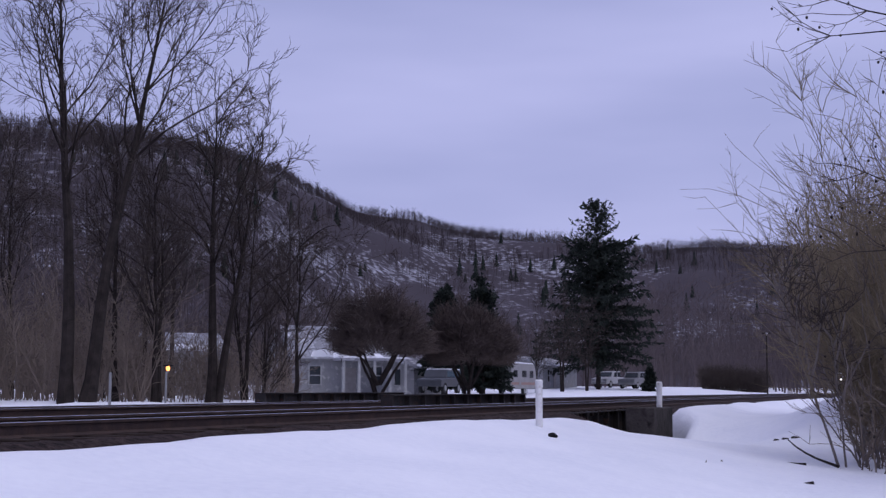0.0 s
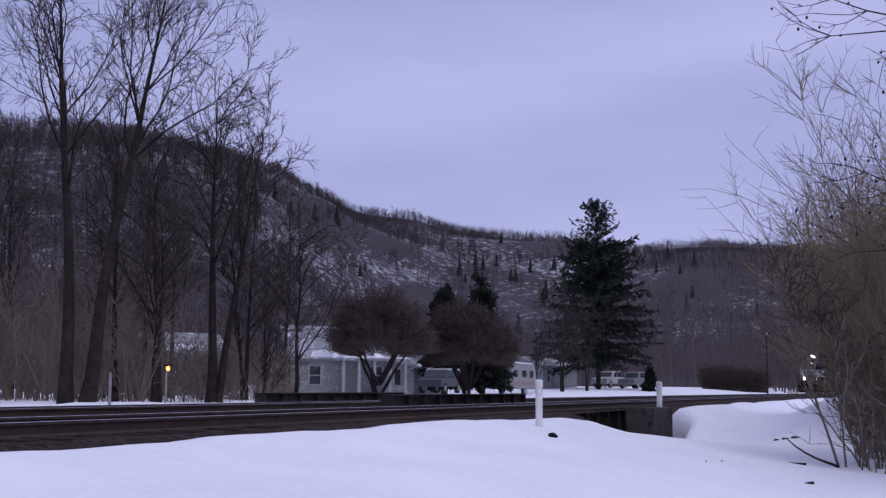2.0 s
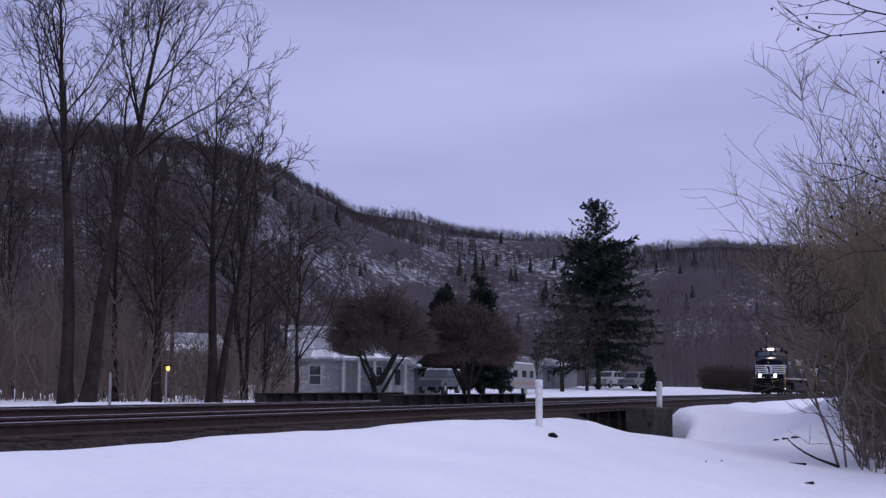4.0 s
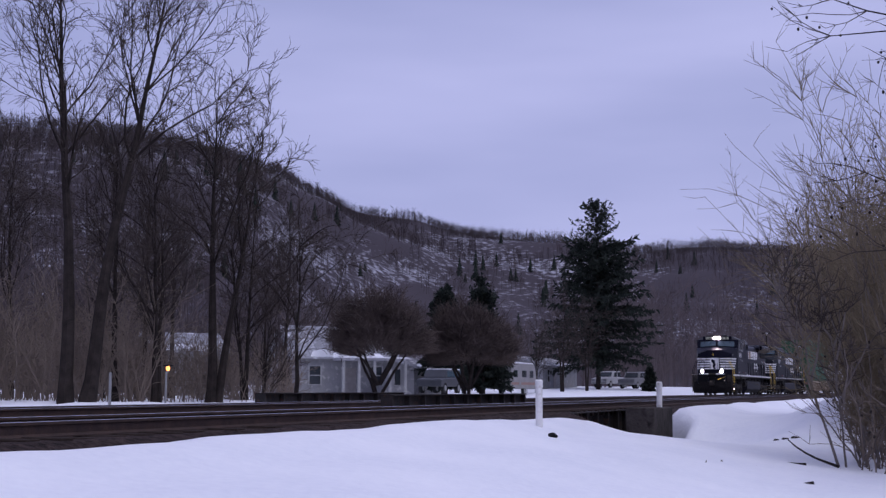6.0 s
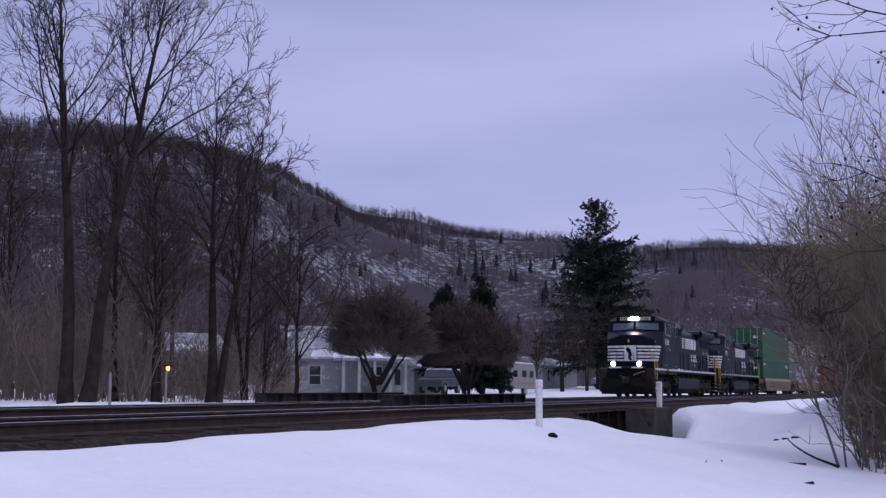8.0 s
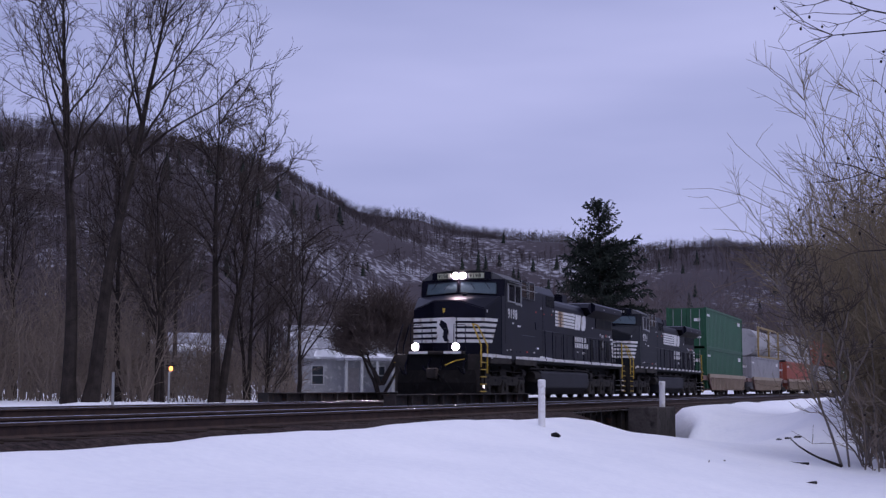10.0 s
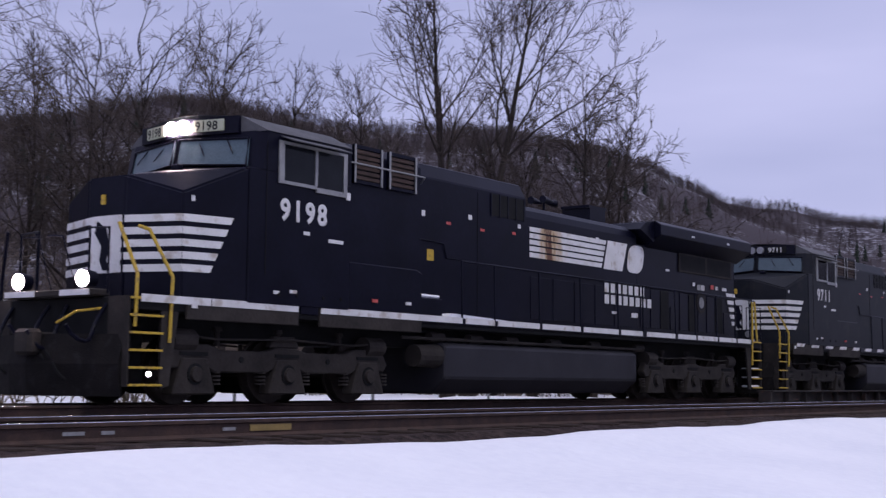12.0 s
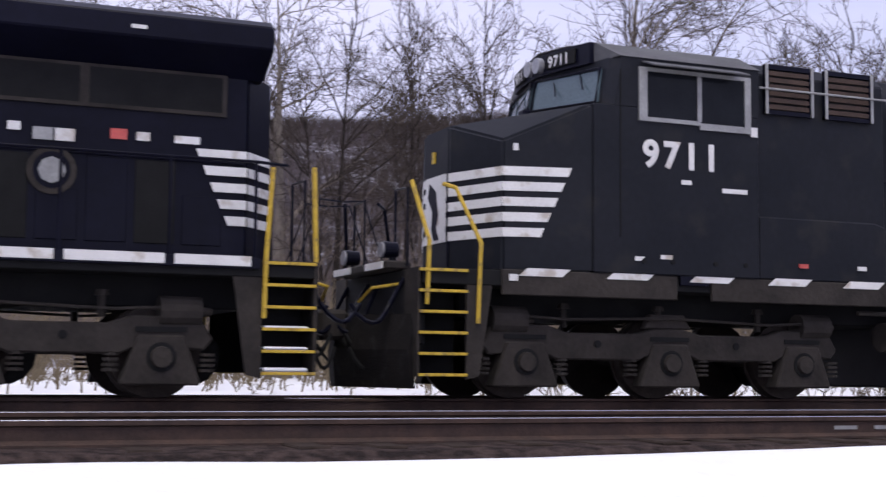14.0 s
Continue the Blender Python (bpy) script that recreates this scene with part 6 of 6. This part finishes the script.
WOODDOOR = material("door_paint", (0.22, 0.20, 0.20), (0.32, 0.30, 0.29), 3.0, 0.7, bump=0.1)
CARBODY_W = material("white_car_paint", (0.36, 0.36, 0.37), (0.45, 0.45, 0.46), 3.0, 0.35, bump=0.0)
CARBODY_G = material("grey_car_paint", (0.16, 0.16, 0.17), (0.22, 0.22, 0.23), 3.0, 0.35, bump=0.0)
CARBODY_D = material("dark_car_paint", (0.028, 0.03, 0.036), (0.05, 0.053, 0.06), 3.0, 0.35, bump=0.0)
TYRE = material("tyre", (0.012, 0.012, 0.012), (0.025, 0.025, 0.025), 6.0, 0.9, bump=0.2)
CAMPER = material("camper_shell", (0.23, 0.22, 0.215), (0.31, 0.30, 0.29), 1.5, 0.6, bump=0.05)
CAMPERSTRIPE = material("camper_stripe", (0.25, 0.14, 0.12), (0.33, 0.2, 0.17), 2.0, 0.6, bump=0.0)


def window_unit(parent, x, y, z, w, h):
    """A sash window on a wall that faces -y: frame, sill, two panes."""
    bm = bmesh.new()
    for q in ((-w / 2 - 0.08, -w / 2, 0, h), (w / 2, w / 2 + 0.08, 0, h), (-w / 2 - 0.08, w / 2 + 0.08, h, h + 0.09), (-w / 2, w / 2, h / 2 - 0.03, h / 2 + 0.03)):
        box(bm, x + q[0], x + q[1], y - 0.06, y - 0.002, z + q[2], z + q[3])
    win = part("window", bm, TRIM, parent, "white sash window")
    bm = bmesh.new()
    part("sill", box(bm, x - w / 2 - 0.12, x + w / 2 + 0.12, y - 0.12, y - 0.002, z - 0.07, z), TRIM, win)
    for z0, z1 in ((z + 0.01, z + h / 2 - 0.03), (z + h / 2 + 0.03, z + h)):
        bm = bmesh.new()
        part("pane", box(bm, x - w / 2, x + w / 2, y - 0.03, y - 0.004, z0, z1), DARKWIN, win)


def house(x, y, z, lx, ly, eave, ridge_h, label, porch=True, openings=((2.0, "w"), (4.5, "d"), (7.0, "w")), turn=0.0):
    """A gabled house with its front to -y: siding walls, standing-seam roof, porch, openings."""
    top = empty("house", pose(x, y, z, 0, 0, turn), label, "house", "houses beyond the tracks")
    bm = bmesh.new()
    loft_x(bm, [(0, -0.4), (ly, -0.4), (ly, eave), (ly / 2, ridge_h), (0, eave)], 0, lx)
    part("wall", bm, SIDING, top)
    rng = random.Random(int(x))
    for s in (0, 1):
        bm = bmesh.new()
        y0, y1 = (-0.4, ly / 2) if s == 0 else (ly + 0.4, ly / 2)
        z0 = eave - 0.4 * (ridge_h - eave) / (ly / 2)
        vs = [bm.verts.new(v) for v in ((-0.35, y0, z0 + 0.06), (lx + 0.35, y0, z0 + 0.06), (lx + 0.35, y1, ridge_h + 0.06), (-0.35, y1, ridge_h + 0.06))]
        top_v = [bm.verts.new(v.co + Vector((0, 0, 0.08))) for v in vs]
        bm.faces.new(vs), bm.faces.new(top_v)
        for i in range(4):
            bm.faces.new((vs[i], vs[(i + 1) % 4], top_v[(i + 1) % 4], top_v[i]))
        bmesh.ops.recalc_face_normals(bm, faces=bm.faces[:])
        roof = part("roof", bm, TINROOF, top, "grey metal roof streaked with snow")
        n = int(lx / 0.6)
        for i in range(n + 1):
            xs = -0.3 + (lx + 0.6) * i / n
            bm = bmesh.new()
            rod(bm, (xs, y0, z0 + 0.16), (xs, y1, ridge_h + 0.16), 0.03, 0.03, 4)
            part("seam", bm, TINROOF, roof)
        for _ in range(5):
            a = rng.uniform(0, lx - 2.5)
            u0, u1 = (0.02, rng.uniform(0.12, 0.3))
            bm = bmesh.new()
            q = []
            for xx, u in ((a, u0), (a + rng.uniform(1.5, 2.6), u0), (a + 1.9, u1 * 0.6), (a + 1.0, u1), (a + 0.3, u1 * 0.7)):
                q.append((xx, y0 + (y1 - y0) * u, z0 + 0.15 + (ridge_h - z0) * u))
            f0 = [bm.verts.new(v) for v in q]
            f1 = [bm.verts.new((v[0], v[1], v[2] + 0.07)) for v in q]
            bm.faces.new(f1)
            for i in range(5):
                bm.faces.new((f0[i], f0[(i + 1) % 5], f1[(i + 1) % 5], f1[i]))
            bmesh.ops.recalc_face_normals(bm, faces=bm.faces[:])
            part("snow_patch", bm, SNOW, roof, "leftover snow")
    for xo, kind in openings:
        if kind == "w":
            window_unit(top, xo, 0, 0.8, 0.8, 1.25)
        else:
            bm = bmesh.new()
            door = part("door", box(bm, xo - 0.45, xo + 0.45, -0.05, -0.003, -0.1, 1.95, 0.01), WOODDOOR, top)
            bm = bmesh.new()
            part("door_handle", rod(bm, (xo + 0.35, -0.09, 0.95), (xo + 0.35, -0.05, 0.95), 0.03, 0.03, 8), GREYFRAME, door)
    for k, yy in enumerate((ly * 0.28, ly * 0.7)):
        bm = bmesh.new()
        part("side_window", box(bm, -0.04, -0.003, yy - 0.4, yy + 0.4, 0.8, 2.0, 0.01), DARKWIN, top)
    if porch:
        bm = bmesh.new()
        part("porch_roof", box(bm, 2.6, lx + 0.2, -2.3, -0.42, eave - 0.30, eave - 0.14, 0.02), TINROOF, top)
        bm = bmesh.new()
        part("porch_snow", box(bm, 2.6, lx + 0.2, -2.3, -0.45, eave - 0.138, eave - 0.06, 0.03), SNOW, top, "snow on the porch roof")
        bm = bmesh.new()
        part("porch_floor", box(bm, 2.6, lx + 0.2, -2.2, -0.003, -0.4, -0.08, 0.01), CONCRETE, top)
        for i in range(5):
            xx = 2.8 + (lx - 2.8) * i / 4
            bm = bmesh.new()
            part("porch_post", box(bm, xx - 0.09, xx + 0.09, -2.2, -2.02, -0.08, eave - 0.3, 0.01), TRIM, top)
    return top


hx, hy, hz = 85.0, 42.0, -0.15
house(hx, hy, hz, 7.4, 6.6, 2.75, 4.9, "white wooden house with a snowy grey tin roof and porch", openings=((1.4, "w"), (4.0, "d"), (6.0, "w")), turn=-47.0)
house(68.0, 42.9, -0.15, 4.4, 4.4, 2.7, 3.7, "pale house half hidden behind the bare trees", porch=False, openings=((1.2, "w"), (3.2, "w")), turn=-42.0)
house(97.5, 38.0, -0.15, 6.5, 5.5, 2.1, 2.9, "low white garage beside the house", porch=False, openings=((1.5, "d"), (4.6, "w")))
house(134.0, 38.0, 0.35, 14.0, 6.0, 2.4, 3.3, "long low white house behind the spruce", porch=False)


def wheel(parent, x, y, r):
    bm = bmesh.new()
    rod(bm, (x, y - 0.11, r), (x, y + 0.11, r), r, r, 18)
    w = part("wheel", bm, TYRE, parent, "black tyre")
    bm = bmesh.new()
    rod(bm, (x, y - 0.12, r), (x, y + 0.12, r), r * 0.58, r * 0.58, 14)
    part("rim", bm, GREYFRAME, w)


def pickup(x, y, z, turn, paint, label):
    top = empty("pickup_truck", pose(x, y, z, 0, 0, turn), label, "pickup truck", "parked vehicles")
    bm = bmesh.new()
    prism(bm, [(-2.7, 0.5), (-2.65, 1.0), (-1.35, 1.12), (2.65, 1.12), (2.7, 0.5), (2.1, 0.42), (1.2, 0.42), (-1.1, 0.42), (-2.2, 0.42)], -0.95, 0.95, 0.06)
    part("body", bm, paint, top)
    bm = bmesh.new()
    prism(bm, [(-1.30, 1.1), (-0.75, 1.78), (0.85, 1.80), (0.98, 1.1)], -0.85, 0.85, 0.06)
    cab_ob = part("cab", bm, paint, top)
    for s in (-1, 1):
        for a, b in ((-0.95, -0.1), (0.0, 0.8)):
            bm = bmesh.new()
            prism(bm, [(a + 0.1, 1.17), (a + 0.32 if a < -0.5 else a, 1.66), (b, 1.68), (b, 1.17)], min(s * 0.853, s * 0.87), max(s * 0.853, s * 0.87))
            part("side_glass", bm, DARKWIN, cab_ob)
    bm = bmesh.new()
    vs = [(-1.22, -0.72, 1.2), (-1.22, 0.72, 1.2), (-0.83, 0.66, 1.68), (-0.83, -0.66, 1.68)]
    a = [bm.verts.new((v[0] - 0.03, v[1], v[2])) for v in vs]
    b = [bm.verts.new((v[0] + 0.03, v[1], v[2])) for v in vs]
    bm.faces.new(a), bm.faces.new(b)
    for i in range(4):
        bm.faces.new((a[i], a[(i + 1) % 4], b[(i + 1) % 4], b[i]))
    bmesh.ops.recalc_face_normals(bm, faces=bm.faces[:])
    part("windscreen", bm, DARKWIN, cab_ob)
    bm = bmesh.new()
    part("bed_liner", box(bm, 1.1, 2.6, -0.82, 0.82, 1.121, 1.14), DARKGAP, top)
    for s in (-1, 1):
        bm = bmesh.new()
        part("headlight", box(bm, -2.73, -2.66, s * 0.7 - 0.16, s * 0.7 + 0.16, 0.74, 0.92, 0.02), LAMPOFF, top)
        bm = bmesh.new()
        part("tail_light", box(bm, 2.67, 2.72, s * 0.85 - 0.07, s * 0.85 + 0.07, 0.7, 1.0, 0.01), BADGE, top)
    bm = bmesh.new()
    part("front_bumper", box(bm, -2.82, -2.68, -0.92, 0.92, 0.42, 0.62, 0.03), GREYFRAME, top)
    for xx in (-1.7, 1.65):
        for s in (-1, 1):
            wheel(top, xx, s * 0.84, 0.38)


def vehicle_at(az, dist):
    x, y, z = at(az, dist)
    return x, y, z


px_, py_, pz_ = vehicle_at(77.0, 150.0)
pickup(px_, py_, pz_, -14, CARBODY_W, "white pickup truck parked under the spruce")
px_, py_, pz_ = vehicle_at(78.05, 146.0)
pickup(px_, py_, pz_, -10, CARBODY_G, "grey pickup truck parked beside a small evergreen")


def suv(x, y, z, turn):
    top = empty("utility_vehicle", pose(x, y, z, 0, 0, turn), "dark boxy utility vehicle with a snowy roof", "car", "parked vehicles")
    bm = bmesh.new()
    prism(bm, [(-2.2, 0.45), (-2.15, 0.95), (-1.1, 1.05), (2.15, 1.05), (2.2, 0.45)], -0.9, 0.9, 0.06)
    part("body", bm, CARBODY_D, top)
    bm = bmesh.new()
    prism(bm, [(-1.1, 1.04), (-0.6, 1.62), (2.0, 1.62), (2.12, 1.04)], -0.82, 0.82, 0.05)
    cab_ob = part("cabin", bm, CARBODY_D, top)
    bm = bmesh.new()
    part("roof_snow", box(bm, -0.5, 1.95, -0.78, 0.78, 1.60, 1.68, 0.03), SNOW, top, "snow on the roof")
    for s in (-1, 1):
        for a, b in ((-0.75, 0.2), (0.3, 1.1), (1.2, 1.9)):
            bm = bmesh.new()
            part("side_glass", box(bm, a, b, min(s * 0.823, s * 0.84), max(s * 0.823, s * 0.84), 1.1, 1.5), WINDSHIELD, cab_ob)
    for xx in (-1.35, 1.35):
        for s in (-1, 1):
            wheel(top, xx, s * 0.8, 0.36)


sx, sy, sz = vehicle_at(69.8, 93.0)
suv(sx, sy, sz + 0.12, 0)


def camper(x, y, z):
    top = empty("camper_trailer", pose(x, y, z), "old white camper trailer with a brown stripe", "camper", "parked vehicles")
    bm = bmesh.new()
    prism(bm, [(0, 0.55), (0.05, 2.1), (0.5, 2.55), (6.6, 2.55), (7.0, 2.0), (7.3, 1.2), (6.9, 0.55)], -1.1, 1.1, 0.06)
    part("shell", bm, CAMPER, top)
    bm = bmesh.new()
    part("stripe", box(bm, 0.1, 7.0, -1.115, -1.103, 0.85, 1.05), CAMPERSTRIPE, top)
    for a, b in ((0.7, 1.7), (3.0, 4.2), (5.2, 6.2)):
        bm = bmesh.new()
        part("window", box(bm, a, b, -1.12, -1.103, 1.45, 2.0, 0.005), DARKWIN, top)
    for yy in (-0.6, 0.6):
        bm = bmesh.new()
        part("end_window", box(bm, -0.01, 0.02, yy - 0.35, yy + 0.35, 1.35, 1.9, 0.005), DARKWIN, top)
    bm = bmesh.new()
    part("door", box(bm, 2.1, 2.75, -1.125, -1.104, 0.65, 2.2, 0.01), CAMPER, top)
    bm = bmesh.new()
    part("roof_snow", box(bm, 0.4, 6.6, -1.0, 1.0, 2.552, 2.66, 0.04), SNOW, top, "snow on the roof")
    for s in (-1, 1):
        wheel(top, 3.9, s * 0.95, 0.36)
    bm = bmesh.new()
    pipe(bm, [(7.2, 0.5, 0.6), (8.2, 0, 0.55)], 0.05)
    pipe(bm, [(7.2, -0.5, 0.6), (8.2, 0, 0.55)], 0.05)
    part("tow_bar", bm, GREYFRAME, top)
    bm = bmesh.new()
    part("jockey_stand", rod(bm, (8.1, 0, -0.1), (8.1, 0, 0.55), 0.04, 0.04, 8), GREYFRAME, top)


cx_, cy_, cz_ = at(71.75, 107.0)
camper(cx_, cy_ - 1.0, cz_ + 0.05)


def lamp_post(az, dist, h, lit, label):
    top = empty("street_lamp", pose(*at(az, dist)), label, "street lamp", "street lamps")
    bm = bmesh.new()
    part("pole", rod(bm, (0, 0, -0.3), (0, 0, h), 0.10 if not lit else 0.035, 0.07 if not lit else 0.03, 10), BARK if not lit else GREYFRAME, top)
    bm = bmesh.new()
    pipe(bm, [(0, 0, h - 0.3), (-0.5, -0.1, h - 0.1), (-0.8, -0.15, h - 0.12)] if not lit else [(0, 0, h - 0.05), (0.05, -0.05, h + 0.02)], 0.03)
    arm = part("arm", bm, GREYFRAME, top)
    bm = bmesh.new()
    if lit:
        box(bm, -0.02, 0.08, -0.09, 0.01, h + 0.02, h + 0.16, 0.025)
        part("lantern", bm, glow("sodium_lantern", (1.0, 0.34, 0.09), 3.0), arm, "glowing orange lantern")
        bm = bmesh.new()
        part("cap", box(bm, -0.08, 0.14, -0.15, 0.07, h + 0.162, h + 0.20, 0.01), DARKGAP, arm)
    else:
        box(bm, -1.15, -0.75, -0.28, -0.02, h - 0.2, h - 0.06, 0.03)
        part("lantern", bm, OFFWHITE, arm)
        bm = bmesh.new()
        part("cross_arm", box(bm, -0.08, 0.08, -0.5, 0.5, h - 0.12, h - 0.02, 0.01), BARK, top)


lamp_post(58.35, 42.0, 0.95, True, "garden lamp glowing orange beyond the tracks")
lamp_post(83.44, 158.0, 7.0, False, "dark wooden lamp pole beside the line")


def small_sign():
    x, y, z = at(84.33, 150.0)
    top = empty("track_sign", pose(x, y, z, 0, 0, 90), "small white trackside board on a post", "sign")
    bm = bmesh.new()
    part("post", rod(bm, (0, 0, -0.3), (0, 0, 0.6), 0.04, 0.04, 8), UNDER, top)
    bm = bmesh.new()
    part("board", box(bm, -0.3, 0.3, -0.05, -0.02, 0.25, 0.95, 0.01), WHITE, top)


small_sign()


def small_things():
    # the dark stone or clod in the snow by the near post, the three holes on the bank, the fallen sticks
    rng = random.Random(4)
    for az, d, r in ((74.58, 20.6, 0.075),):
        x, y, z = at(az, d)
        bm = bmesh.new()
        bmesh.ops.create_icosphere(bm, subdivisions=2, radius=r)
        for v in bm.verts:
            v.co *= 1 + 0.35 * noise.noise(v.co * 14)
            v.co.z *= 0.6
        ob = part("stone", bm, DARKGAP, None)
        ob.matrix_basis = pose(x, y, z + 0.03, 0, 0, 0)
        tagged(ob, "dark wet stone lying in the snow", "stone")
    for az, d in ((83.75, 31.0), (84.1, 31.0), (84.5, 31.0)):
        x, y, z = at(az, d)
        bm = bmesh.new()
        bmesh.ops.create_icosphere(bm, subdivisions=2, radius=0.06)
        for v in bm.verts:
            v.co *= 1 + 0.5 * noise.noise(v.co * 16 + Vector((az * 3, 0, 0)))
            v.co.z *= 0.6
            v.co.x *= 1.5
        ob = part("stone", bm, BARK, None)
        ob.matrix_basis = pose(x, y, z, 0, 0, az * 50)
        tagged(ob, "dark stone poking through the snowy bank", "stone", group="stones on the bank")
    for az, d, ln, turn in ((84.9, 23.6, 0.75, 70), (85.2, 20.0, 0.5, 85), (86.2, 24.0, 1.0, 95)):
        x, y, z = at(az, d)
        ob = tubes("fallen_stick", [(branch(rng, Vector((0, 0, 0.02)), Vector((1, 0, 0.06)), ln, 0.026, 0.010, 5, 0.15, 0.0), 6)], BARK, None)
        ob.matrix_basis = pose(x, y, z, 0, 0, turn)
        tagged(ob, "dark fallen stick lying on the snow", "stick", group="fallen sticks")
    for az, d, h in ((51.2, 29.5, 0.6), (56.1, 33.5, 1.15), (45.4, 27.5, 0.5)):
        x, y, z = at(az, d)
        bm = bmesh.new()
        ob = part("stake", rod(bm, (0, 0, -0.3), (0, 0, h), 0.035, 0.035, 8), GREYFRAME, None)
        ob.matrix_basis = pose(x, y, z, 0, 0, 0)
        tagged(ob, "thin grey metal stake beside the track", "stake", group="stakes")
    # a dab of yellow paint on the near rail's web
    bm = bmesh.new()
    box(bm, -0.28, 0.28, -0.004, 0.004, -0.115, -0.055)
    ob = part("yellow_mark", bm, OCHRE, None)
    ob.matrix_basis = pose(9.4, NEAR_Y - 0.768, 0, 0, 0, 0)
    tagged(ob, "dull yellow paint mark on the near rail", "paint mark")
    for x, wd in ((7.1, 0.22), (7.45, 0.14), (8.85, 0.16)):
        bm = bmesh.new()
        box(bm, -wd / 2, wd / 2, -0.003, 0.003, -0.105, -0.075)
        ob = part("chalk_mark", bm, GREYFRAME, None)
        ob.matrix_basis = pose(x, NEAR_Y - 0.766, 0, 0, 0, 0)
        tagged(ob, "faint pale chalk mark on the near rail", "paint mark", group="chalk marks")


small_things()
build_sleepers(track_near, NEAR_Y, -16.0, 62.0)
build_sleepers(track_far, TRACK_Y, -16.0, 110.0)
# ---- what moves ----
SPEED, MID = 14.45, 6.94


def motions():
    """The train runs at a steady speed towards -x and follows the track's bend."""
    for ob, off, z, mid in train:
        rows = []
        for i in range(29):
            t = i * 0.5
            x = MID - SPEED * (t - 12.5) + off
            xm = x + mid
            a = math.atan2(bend(xm + 8) - bend(xm - 8), 16)
            rows.append((t, pose(xm - mid * math.cos(a), TRACK_Y + bend(xm) - mid * math.sin(a), z, 0, 0, math.degrees(a))))
        walk(ob, rows)


motions()
